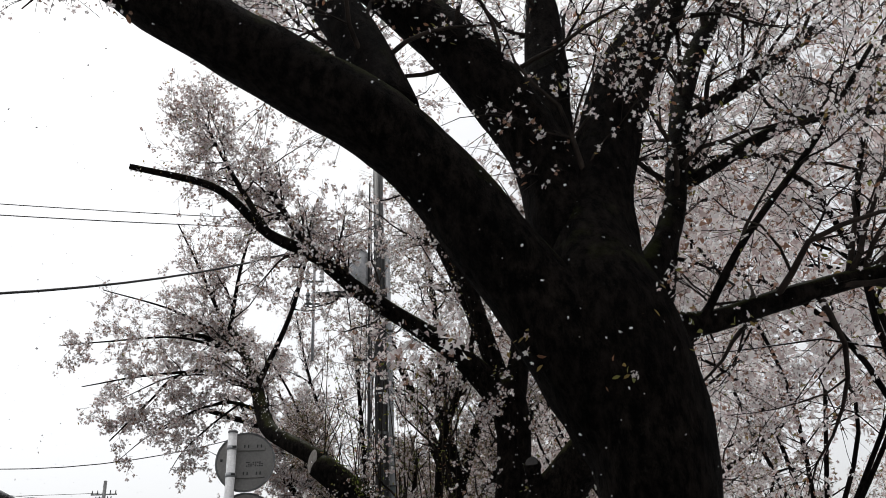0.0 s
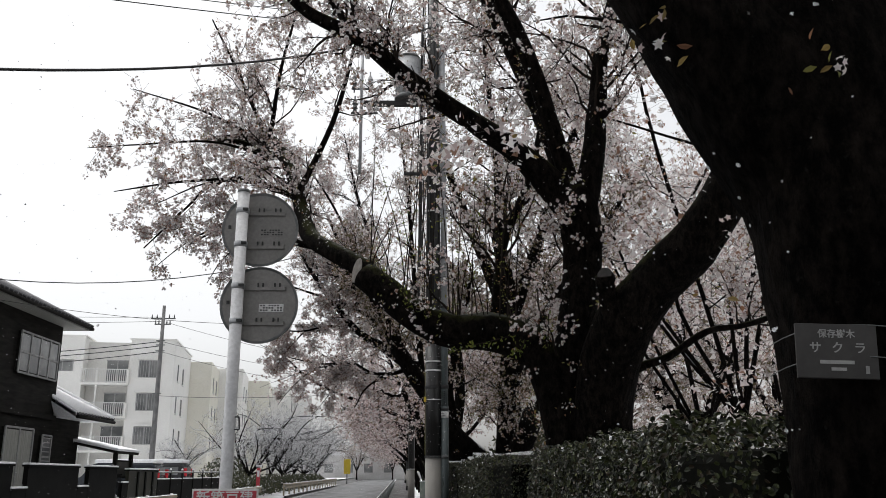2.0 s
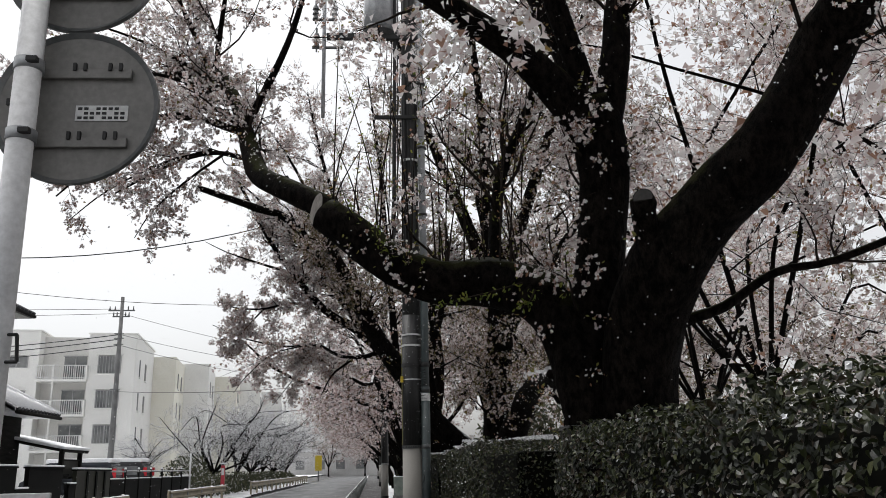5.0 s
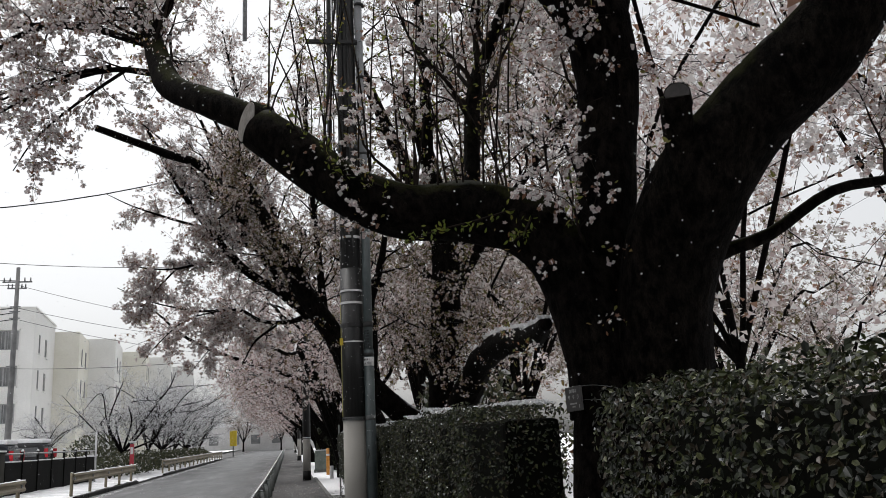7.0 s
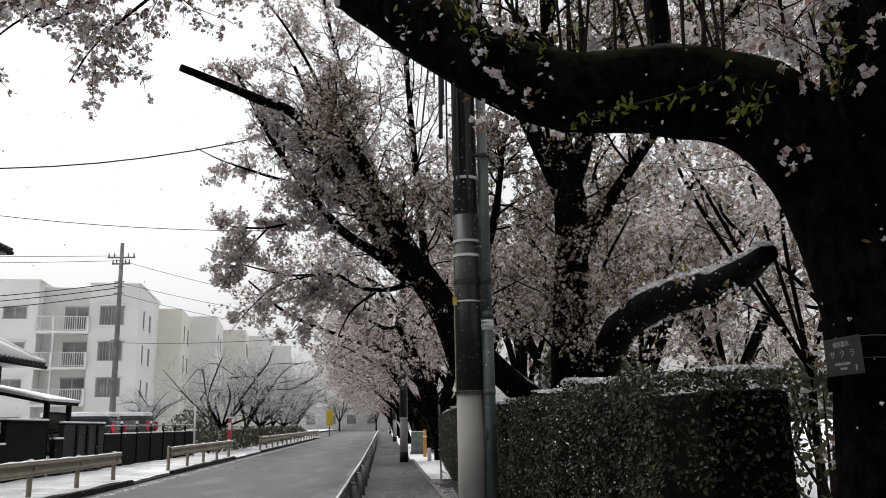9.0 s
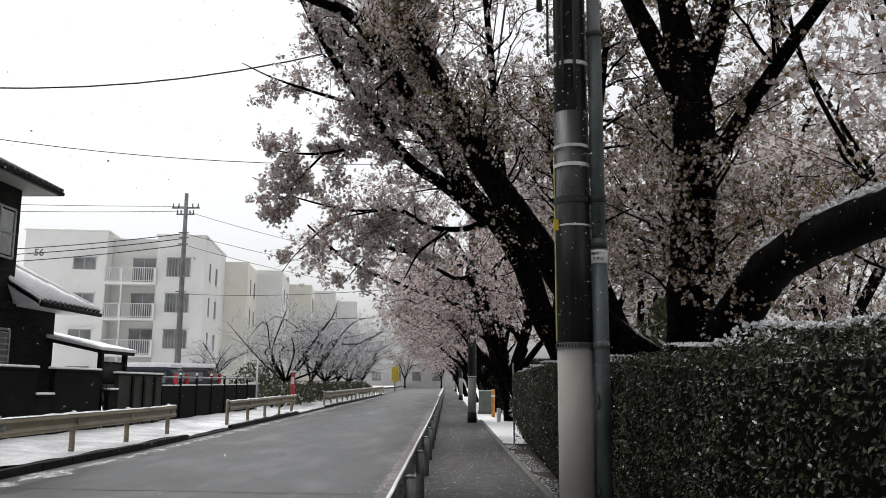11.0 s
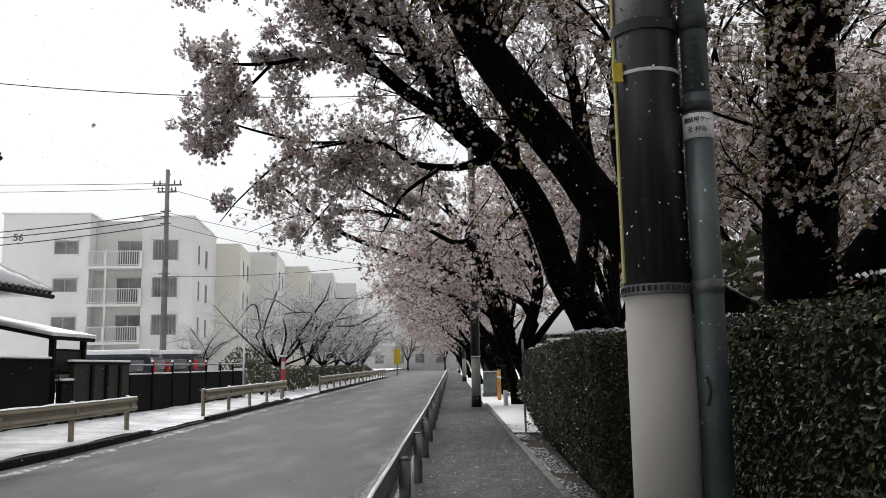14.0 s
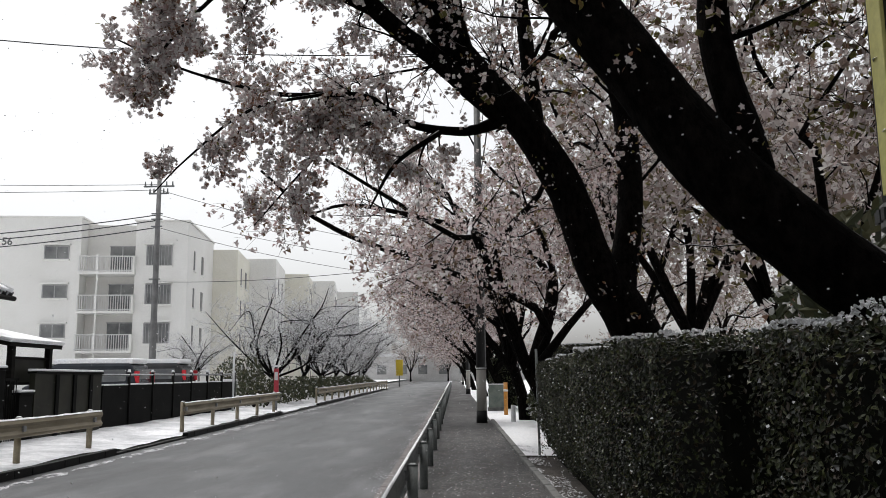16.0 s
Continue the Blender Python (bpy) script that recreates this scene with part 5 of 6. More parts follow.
for (ix, iz) in ((-1.20, 8.62), (-1.08, 8.18), (-1.50, 8.62), (-1.48, 8.12)):
    bm = bmesh.new()
    for k in range(3):
        add_tube(bm, (PX + ix, PY - 0.17, iz + k * 0.09), (PX + ix, PY - 0.17, iz + k * 0.09 + 0.06), 0.055, 0.035, 14)
    add_tube(bm, (PX + ix, PY - 0.17, iz - 0.08), (PX + ix, PY - 0.17, iz + 0.34), 0.014, 0.014, 8)
    part("insulator", bm, M_WHITE if ix in (-1.20, -1.08) else M_STRAP, ARM)
boxed("bracket", PX - 1.55, PX - 1.15, PY - 0.19, PY - 0.15, 8.6, 8.63, M_STRAP, ARM, 0)
boxed("bracket", PX - 1.55, PX - 1.05, PY - 0.19, PY - 0.15, 8.1, 8.13, M_STRAP, ARM, 0)
ARM2 = thing("cross_arm", (PX, PY - 0.17, 6.9), "short steel bracket on the pole", "cross-arm")
boxed("beam", PX - 0.55, PX + 0.15, PY - 0.2, PY - 0.14, 6.88, 6.93, M_BLACK, ARM2, 0.005)


def cable(name, a, b, sag, r, label, group="overhead cables"):
    pts = []
    for k in range(25):
        f = k / 24
        pts.append((a[0] + (b[0] - a[0]) * f, a[1] + (b[1] - a[1]) * f, a[2] + (b[2] - a[2]) * f - sag * 4 * f * (1 - f), r))
    w = Wood()
    w.tube(np.array(pts), 6, cap=True)
    return tagged(w.make(name, M_BLACK), label, "cable", group)


for k, (dx, z0, z1, r) in enumerate([(-0.20, 4.2, 10.5, 0.011), (-0.265, 4.6, 9.9, 0.026), (-0.235, 5.0, 11.0, 0.02), (-0.33, 5.2, 8.4, 0.01), (-0.42, 6.9, 8.3, 0.008), (0.02, 3.9, 11.2, 0.014), (-0.08, 3.95, 10.0, 0.012), (-0.12, 4.0, 11.4, 0.012)]):
    cable("drop_cable", (PX + dx, PY - 0.16, z0), (PX + dx * 0.8, PY - 0.12, z1), 0.0, r, "black cable running down the utility pole", "drop cables")
for k, (a, b, sag, r) in enumerate([
        ((1.85, 16.31, 10.03), (-6.97, 4.17, 3.92), 1.0, 0.018), ((PX - 0.1, PY, 9.9), (-9, 4.5, 4.9), 0.2, 0.008), ((PX - 0.1, PY, 10.1), (-9, 5, 5.3), 0.2, 0.007),
        ((1.85, 24.5, 8.84), (-17.56, 19.66, 8.73), 2.58, 0.013), ((1.85, 26.0, 6.04), (-14.49, 21.31, 6.99), 0.88, 0.007),
        ((PX, PY, 10.2), (1.0, 45.6, 9.8), 0.5, 0.014), ((PX, PY, 9.0), (1.0, 45.6, 8.6), 0.6, 0.02),
        ((-16.6, 59.7, 12.3), (-60, 48, 12.6), 0.7, 0.016), ((-16.6, 59.7, 12.0), (-60, 46, 12.0), 0.9, 0.016),
        ((-16.6, 59.7, 10.6), (-40, 63, 10.0), 0.4, 0.03), ((-16.6, 59.7, 10.3), (-40, 63, 9.6), 0.4, 0.03), ((-16.6, 59.7, 9.9), (-40, 63, 9.1), 0.4, 0.03),
        ((-16.6, 59.7, 12.0), (1.2, 76, 10.5), 0.6, 0.014), ((-16.6, 59.7, 10.6), (1.2, 76, 9.6), 0.6, 0.014), ((-16.6, 59.7, 9.9), (1.2, 76, 8.6), 0.7, 0.014),
        ((-16.6, 59.7, 6.9), (1.1, 46, 6.0), 0.3, 0.014)]):
    cable("overhead_cable", a, b, sag, r, "thin black overhead cable")


# ---- road sign seen from behind, with a sale board tied to its post ----
SX, SY = 0.79, 5.62
SIGN = thing("road_sign", (SX, SY, 0), "two round road signs, grey backs, on a white post", "road sign")
tubed("post", (SX - 0.005, SY, -0.02), (SX, SY, 2.93), 0.0303, M_WHITEPOST, SIGN, sides=24)
tubed("cap", (SX, SY, 2.93), (SX, SY, 2.945), 0.032, M_STRAP, SIGN, sides=24)
for zc, xc in ((2.745, 0.085), (2.345, 0.10)):
    cx, cz = SX + xc, zc
    disc = bmesh.new()
    add_tube(disc, (cx, SY + 0.05, cz), (cx, SY + 0.053, cz), 0.192, 0.192, 48)
    part("disc", disc, M_SIGNBACK, SIGN)
    rim = bmesh.new()
    n = 48
    for k in range(n):
        a0, a1 = 2 * math.pi * k / n, 2 * math.pi * (k + 1) / n
        ring = []
        for a in (a0, a1):
            for rr, yy in ((0.186, SY + 0.049), (0.198, SY + 0.040), (0.199, SY + 0.054)):
                ring.append(rim.verts.new((cx + rr * math.cos(a), yy, cz + rr * math.sin(a))))
        rim.faces.new((ring[0], ring[1], ring[4], ring[3]))
        rim.faces.new((ring[1], ring[2], ring[5], ring[4]))
    bmesh.ops.remove_doubles(rim, verts=rim.verts[:], dist=0.0005)
    part("rim", rim, M_STRAP, SIGN)
    for dz in (0.085, -0.095):
        half = 0.13
        part("channel", add_box(bmesh.new(), cx - 0.10, cx + half, SY + 0.036, SY + 0.049, cz + dz - 0.012, cz + dz + 0.012, 0.002), M_SIGNBACK, SIGN)
        for bx in (-0.01, 0.015, 0.075, 0.1):
            boxed("bolt", cx + bx, cx + bx + 0.008, SY + 0.03, SY + 0.04, cz + dz + 0.006, cz + dz + 0.026, M_BLACK, SIGN, 0.001)
        tubed("clamp", (SX, SY, cz + dz - 0.014), (SX, SY, cz + dz + 0.014), 0.0345, M_GALV, SIGN, sides=20)
        boxed("clamp_bolt", SX + 0.01, SX + 0.035, SY - 0.046, SY - 0.028, cz + dz - 0.006, cz + dz + 0.006, M_BLACK, SIGN, 0.001)
    boxed("sticker", cx + 0.0, cx + 0.125, SY + 0.0475, SY + 0.0495, cz - 0.035, cz + 0.005, M_WHITE if zc < 2.5 else M_SIGNBACK, SIGN, 0, "inspection sticker with unreadable print")
    for row in range(3):
        for col in range(8):
            if (row * 8 + col) % 5 != 3:
                boxed("print_bar", cx + 0.006 + col * 0.0145, cx + 0.016 + col * 0.0145, SY + 0.0465, SY + 0.0474, cz - 0.031 + row * 0.012, cz - 0.024 + row * 0.012, M_INK, SIGN, 0)
    boxed("plug", cx - 0.165, cx - 0.15, SY + 0.043, SY + 0.05, cz + 0.005, cz + 0.022, M_BLACK, SIGN, 0.001)
hook = bmesh.new()
add_tube(hook, (SX - 0.03, SY - 0.01, 1.78), (SX + 0.045, SY - 0.01, 1.78), 0.004, 0.004, 6)
add_tube(hook, (SX + 0.045, SY - 0.01, 1.78), (SX + 0.05, SY - 0.01, 1.72), 0.004, 0.004, 6)
add_tube(hook, (SX - 0.03, SY - 0.01, 1.72), (SX + 0.05, SY - 0.01, 1.72), 0.004, 0.004, 6)
part("wire_loop", hook, M_BLACK, SIGN)


BOARD = thing("sale_board", (0.80, SY - 0.06, 1.2), "white tied-on board with a red heading and black writing", "sign board")
boxed("panel", 0.645, 0.955, SY - 0.052, SY - 0.044, 0.98, 1.445, M_WHITE, BOARD, 0.002)
boxed("heading", 0.653, 0.947, SY - 0.0545, SY - 0.0525, 1.365, 1.435, M_RED, BOARD, 0)
lettering("新築戸建", 0.066, M_WHITE, BOARD, pose(0.80, SY - 0.0565, 1.40, 90, 0, 0), 0.001, 1.05)
lettering("武蔵砂川駅", 0.060, M_INK, BOARD, pose(0.80, SY - 0.0565, 1.322, 90, 0, 0), 0.0012)
for k in range(3):
    boxed("print_bar", 0.67, 0.93 - 0.04 * k, SY - 0.0545, SY - 0.0525, 1.20 - k * 0.07, 1.235 - k * 0.07, M_INK, BOARD, 0)

# ---- name plates on the cherries ----
def tree_plate(eye, toward, roll, trunk, label):
    root = thing("tree_plate", eye, label, "plate", "tree name plates")
    pm = look(eye, toward) @ pose(0, 0, 0, 0, 0, roll)
    pb = bmesh.new()
    add_box(pb, -0.113, 0.113, -0.078, 0.078, -0.006, 0.004, 0.003)
    pb.transform(pm)
    part("panel", pb, M_PLATE, root)
    pm2 = pm @ pose(0, 0, -0.007, 0, 180, 0)
    for text, size, px, py in (("保存樹木", 0.026, 0.0, 0.048), ("サ", 0.034, -0.06, 0.008), ("ク", 0.034, 0.002, 0.008), ("ラ", 0.034, 0.064, 0.008)):
        lettering(text, size, M_LATTICE, root, pm2 @ pose(px, py, 0.0, 0, 0, 0), 0.0004)
    for (bx0, bx1, by0, by1) in ((-0.05, 0.045, -0.036, -0.026), (-0.02, 0.022, -0.055, -0.046), (0.075, 0.085, -0.062, -0.04)):
        bb = add_box(bmesh.new(), bx0, bx1, by0, by1, 0, 0.001)
        bb.transform(pm2)
        part("print_bar", bb, M_LATTICE, root)
    tx, ty, tr = trunk
    for dz in (0.05, -0.04):
        w = Wood()
        w.tube(np.array([(tx + tr * math.cos(a), ty + tr * math.sin(a), eye[2] + dz + 0.03 * math.sin(a * 2), 0.0016) for a in np.linspace(math.pi, 2.05 * math.pi, 24)]), 5)
        w.make("wire", M_STRAP, root)


tree_plate((2.91, 3.79, 1.835), (2.72, 1.0, 1.75), 2, (3.14, 4.06, 0.315), "dark name plate with white lettering wired to the cherry trunk")
tree_plate((3.02, 10.74, 1.735), (1.0, 10.40, 1.70), -1, (3.27, 10.85, 0.25), "dark name plate with white lettering on the many-stemmed cherry")

# ---- further poles on the pavement ----
def far_pole(x, y, band, label, h=11.0):
    z = ground_z(y)
    p = thing("utility_pole", (x, y, z), label, "utility pole", "poles along the pavement")
    tubed("foot", (x, y, z - 0.05), (x, y, z + 0.42), 0.185, M_KERB, p, 0.175, 20, "dark foot section")
    tubed("band", (x, y, z + 0.42), (x, y, z + band), 0.165, M_CONC, p, 0.163, 20, "pale concrete section")
    tubed("shaft", (x, y, z + band), (x, y, z + h), 0.168, M_POLEDARK, p, 0.11, 20)
    tubed("tie", (x, y, z + band + 0.02), (x, y, z + band + 0.06), 0.172, M_WHITE, p, sides=20)
    boxed("cross_arm", x - 1.0, x + 0.5, y - 0.06, y + 0.04, z + h - 1.2, z + h - 1.1, M_STRAP, p, 0.005)
    return p


far_pole(0.98, 43.0, 1.75, "dark utility pole with a pale band on the pavement")
far_pole(-0.05, 82.0, 1.8, "dark utility pole further along the pavement")
far_pole(-1.65, 138.0, 1.8, "dark utility pole further along the pavement")

MARK = thing("marker_post", (2.15, 31.9, 0), "thin pale metal stake at the end of the hedge", "post")
tubed("stake", (2.08, 31.6, 0), (2.06, 31.6, 2.1), 0.025, M_RAILGREY, MARK, sides=10)
BOX = thing("utility_cabinet", (1.6, 53.8, 0.14), "grey-green steel cabinet on the pavement edge", "cabinet")
boxed("body", 1.3, 2.0, 53.5, 54.1, 0.2, 1.25, M_GREENBOX, BOX, 0.03)
boxed("plinth", 1.25, 2.05, 53.45, 54.15, 0.05, 0.24, M_EDGING, BOX, 0.01)
boxed("lid", 1.28, 2.02, 53.47, 54.12, 1.25, 1.29, M_SNOW, BOX, 0.015, "snow on the cabinet")
for bx, by, bh, bmat, words in ((1.96, 49.8, 1.25, M_ORANGE, "tall orange marker post beside the pavement"), (2.04, 43.9, 0.55, M_WHITEPOST, "short pale post beside the pavement")):
    b = thing("bollard", (bx, by, ground_z(by)), words, "bollard")
    tubed("post", (bx, by, 0), (bx, by, bh + ground_z(by)), 0.085, bmat, b, 0.08, 14)
    tubed("band", (bx, by, bh * 0.8), (bx, by, bh * 0.87), 0.089, M_WHITE, b, sides=14)


# ---- guard rails ----
def w_profile(h):
    """Half of a corrugated rail's cross-section, from top to bottom: offset and height."""
    return [(0.0, 0.16), (0.035, 0.14), (0.05, 0.09), (0.012, 0.03), (0.012, -0.03), (0.05, -0.09), (0.035, -0.14), (0.0, -0.16)]


def guard_rail(x, y0, y1, face, material, posts, label, snow=True, top=0.62):
    root = thing("guard_rail", (x + bend(y0), y0, ground_z(y0)), label, "guard rail", "guard rails along the road")
    lift = 0.13 if x < -3 else 0.03
    prof = w_profile(0.3)
    y = y0
    while y < y1 - 0.05:
        ye = min(y + 4.0, y1)
        verts, faces = [], []
        for yy in (y, ye):
            zc = lift + top + ground_z(yy) - 0.0
            for dx, dz in prof:
                verts.append((x + bend(yy) + face * dx, yy, zc + dz))
            for dx, dz in reversed(prof):
                verts.append((x + bend(yy) + face * (dx - 0.006), yy, zc + dz))
        n = len(prof) * 2
        for k in range(n):
            faces.append((k, (k + 1) % n, n + (k + 1) % n, n + k))
        faces.append(tuple(range(n)))
        faces.append(tuple(range(2 * n - 1, n - 1, -1)))
        solid("beam", verts, faces, material, root)
        y = ye
    yp = y0 + 0.12
    while yp < y1 + 0.2:
        yq = min(yp, y1 - 0.1)
        g = ground_z(yq) + lift
        xp, xb, tall = x + bend(yq) - face * 0.07, x + bend(yq), top + (0.19 if x < -3 else 0.10)
        tubed("post", (xp, yq, g - 0.1), (xp, yq, g + tall), 0.057, material, root, sides=14)
        tubed("post_cap", (xp, yq, g + tall), (xp, yq, g + tall + 0.025), 0.06, M_SNOW if x < -3 else material, root, 0.03, 14)
        boxed("bracket", xb - 0.06, xb + 0.06, yq - 0.04, yq + 0.04, g + top - 0.05, g + top + 0.05, M_GALV, root, 0.004)
        yp += posts
    if snow:
        verts, faces = [], []
        m = int((y1 - y0) / 0.15)
        for k in range(m + 1):
            yy = y0 + (y1 - y0) * k / m
            zt = lift + top + 0.158 + ground_z(yy)
            hgt = (0.025 if x < -3 else 0.008) + (0.02 if x < -3 else 0.012) * noise.noise(Vector((x, yy * 2.0, 0.4)))
            xs, ws = x + bend(yy), 0.035 if x < -3 else 0.016
            verts += [(xs - ws, yy, zt), (xs - ws * 0.6, yy, zt + hgt), (xs + ws * 0.6, yy, zt + hgt), (xs + ws, yy, zt)]
        for k in range(m):
            a = 4 * k
            faces += [(a, a + 1, a + 5, a + 4), (a + 1, a + 2, a + 6, a + 5), (a + 2, a + 3, a + 7, a + 6)]
        solid("snow_cap", verts, faces, M_SNOW, root, True)
    return root


guard_rail(-6.95, 23.6, 32.95, 1, M_BEIGE, 2.95, "weathered beige corrugated guard rail capped with snow")
guard_rail(-6.72, 37.85, 50.5, 1, M_BEIGE, 2.95, "weathered beige corrugated guard rail capped with snow")
guard_rail(-6.72, 60.5, 108, 1, M_BEIGE, 2.95, "long beige corrugated guard rail capped with snow")
guard_rail(0.14, -4.17, 120, -1, M_RAILGREY, 3.1, "wet grey-green guard rail between the pavement and the road", top=0.52)

# ---- left side: garden wall, house, carport ----
FX = -9.42
def wall_panel(y0, y1, top, material, name="garden_wall", label="black garden wall panel capped with snow"):
    w = thing(name, (FX, (y0 + y1) / 2, 0.25), label, "wall", "black garden walls")
    boxed("panel", FX - 0.10, FX + 0.04, y0, y1, 0.2, top, material, w, 0.012)
    boxed("coping", FX - 0.14, FX + 0.08, y0 - 0.03, y1 + 0.03, top, top + 0.05, M_FENCE, w, 0.01)
    sn = add_box(bmesh.new(), FX - 0.14, FX + 0.08, y0 - 0.03, y1 + 0.03, top + 0.05, top + 0.11, 0.03)
    part("snow_cap", sn, M_SNOW, w)
    return w


wall_panel(14.0, 21.4, 1.82, M_FENCE)
wall_panel(21.4, 22.3, 1.18, M_FENCE)
wall_panel(22.3, 25.1, 1.82, M_FENCE)
wall_panel(25.1, 26.0, 1.18, M_FENCE)
wall_panel(26.0, 29.55, 1.82, M_FENCE)
wall_panel(29.55, 30.4, 1.18, M_FENCE)
wall_panel(30.4, 33.0, 1.82, M_FENCE)
GATE = thing("garden_gate", (FX, 33.3, 0.25), "narrow black barred garden gate", "gate")
for k in range(6):
    tubed("bar", (FX, 33.08 + k * 0.09, 0.25), (FX, 33.08 + k * 0.09, 1.65), 0.012, M_FENCE, GATE, sides=8)
boxed("top_rail", FX - 0.02, FX + 0.02, 33.04, 33.6, 1.6, 1.65, M_FENCE, GATE, 0.004)
wall_panel(33.62, 34.2, 1.28, M_FENCE)
ow = wall_panel(34.25, 37.75, 1.76, M_OLIVE, label="dark olive panelled garden fence capped with snow")
for k in range(3):
    boxed("batten", FX + 0.04, FX + 0.075, 35.2 + k * 0.9, 35.36 + k * 0.9, 0.25, 1.74, M_FENCE, ow, 0.004)
BF = thing("board_fence", (FX, 43.8, 0.25), "black board fence with posts and a rail topped with snow", "fence")
y = 37.85
while y < 49.2:
    boxed("board", FX - 0.05, FX + 0.03, y, y + 1.70, 0.22 + ground_z(y), 1.40 + ground_z(y), M_FENCE, BF, 0.008)
    tubed("post", (FX + 0.02, y + 1.75, 0.2), (FX + 0.02, y + 1.75, 1.78 + ground_z(y)), 0.05, M_FENCE, BF, sides=12)
    tubed("post_snow", (FX + 0.02, y + 1.75, 1.78 + ground_z(y)), (FX + 0.02, y + 1.75, 1.86 + ground_z(y)), 0.06, M_SNOW, BF, 0.03, 12)
    boxed("top_rail", FX + 0.0, FX + 0.05, y - 0.05, y + 1.75, 1.66 + ground_z(y), 1.70 + ground_z(y), M_STRAP, BF, 0.004)
    boxed("board_snow", FX - 0.07, FX + 0.05, y + 0.02, y + 1.66, 1.40 + ground_z(y), 1.445 + ground_z(y), M_SNOW, BF, 0.015)
    boxed("rail_snow", FX - 0.01, FX + 0.06, y - 0.04, y + 1.74, 1.70 + ground_z(y), 1.725 + ground_z(y), M_SNOW, BF, 0.008)
    y += 1.8


def hip_roof(parent, x0, x1, y0, y1, eave, rise, snow, step=0.28):
    """Hipped tile roof: slab faces under ribs of tiles that run down each slope."""
    xm, inset = (x0 + x1) / 2, min((x1 - x0), (y1 - y0)) / 2
    long_y = (y1 - y0) >= (x1 - x0)
    if long_y:
        r0, r1 = Vector((xm, y0 + inset, eave + rise)), Vector((xm, y1 - inset, eave + rise))
    else:
        ym = (y0 + y1) / 2
        r0, r1 = Vector((x0 + inset, ym, eave + rise)), Vector((x1 - inset, ym, eave + rise))
    c = [Vector((x0, y0, eave)), Vector((x1, y0, eave)), Vector((x1, y1, eave)), Vector((x0, y1, eave))]
    slopes = [(c[0], c[1], r0 if long_y else r1, r0), (c[1], c[2], r1 if long_y else r1, r0 if long_y else r1), (c[2], c[3], r1 if long_y else r0, r1), (c[3], c[0], r0, r1 if long_y else r0)]
    body = bmesh.new()
    vs = {}
    def vert(p):
        k = tuple(round(t, 4) for t in p)
        if k not in vs:
            vs[k] = body.verts.new(p)
        return vs[k]
    for a, b, d, e in slopes:
        ring = []
        for p in (a, b, d, e):
            v = vert(p)
            if v not in ring:
                ring.append(v)
        body.faces.new(ring)
    body.faces.new([vert(p) for p in reversed(c)])
    part("roof", body, M_SNOW if snow else M_TILE, parent)
    for a, b, d, e in slopes:
        along = (b - a)
        n = max(2, int(along.length / step))
        w = Wood()
        for k in range(n):
            f = (k + 0.5) / n
            lo = a + along * f
            run = along.length
            up = (Vector(((d + e) / 2)) - (a + b) / 2)
            up = up - along * (up.dot(along) / along.length_squared)
            reach = min(1.0, min(f, 1 - f) * run / inset) if inset else 1.0
            hi = lo + up * min(reach, 1.0)
            lo2 = lo - up.normalized() * 0.06
            w.tube(np.array([(*lo2, 0.055), (*hi, 0.055)]), 8, cap=True)
        w.make("tile_cover", M_SNOW if snow else M_TILE, parent)
        g = bmesh.new()
        off = Vector((0, 0, -0.09))
        add_tube(g, a + off, b + off, 0.055, 0.055, 10)
        part("gutter", g, M_HOUSE, parent)


HOUSE = thing("house", (-16, 27, 0.4), "dark brown two-storey timber house with tiled roofs under snow", "house")
boxed("wall", -21.0, -11.25, 17.0, 31.55, 0.3, 6.75, M_HOUSE, HOUSE, 0.02)
hip_roof(HOUSE, -21.7, -10.5, 16.3, 32.3, 6.85, 2.9, False)
boxed("soffit", -21.6, -10.6, 16.4, 32.2, 6.70, 6.78, M_CURTAIN, HOUSE, 0.01, "pale eaves boards")
boxed("wall", -19.0, -11.3, 31.5, 34.0, 0.3, 3.65, M_HOUSE, HOUSE, 0.02)
low = bmesh.new()
LE0, LE1, LR0, LR1, LB = Vector((-10.35, 31.2, 3.72)), Vector((-10.35, 34.75, 3.72)), Vector((-13.4, 31.2, 5.55)), Vector((-12.75, 33.1, 5.15)), Vector((-17.5, 34.75, 3.72))
lv = [low.verts.new(p) for p in (LE0, LE1, LR1, LR0, LB)] + [low.verts.new(p - Vector((0, 0, 0.16))) for p in (LE0, LE1, LR1, LR0, LB)]
low.faces.new((lv[0], lv[1], lv[2], lv[3]))
low.faces.new((lv[1], lv[4], lv[2]))
low.faces.new((lv[3], lv[2], lv[4]))
low.faces.new((lv[5], lv[8], lv[9], lv[6]))
low.faces.new((lv[0], lv[5], lv[6], lv[1]))
low.faces.new((lv[1], lv[6], lv[9], lv[4]))
part("low_roof", low, M_SNOW, HOUSE, "snow-covered lower tiled roof")
for k in range(13):
    f = (k + 0.5) / 13
    a = LE0.lerp(LE1, f)
    t = min(1.0, (1 - f) * 3.55 / 1.65)
    b = a.lerp(LR0.lerp(LR1, f), t if f > 0.5 else 1.0)
    tubed("tile", a + (a - b).normalized() * 0.07 + Vector((0, 0, 0.0)), b, 0.07, M_SNOW, HOUSE, sides=10)
    tubed("eave_tile", a + (a - b).normalized() * 0.09 - Vector((0, 0, 0.03)), a + Vector((0, 0, -0.03)), 0.075, M_TILE, HOUSE, sides=10)
tubed("gutter", LE0 + Vector((0.06, 0, -0.16)), LE1 + Vector((0.06, 0, -0.16)), 0.06, M_HOUSE, HOUSE, sides=10)
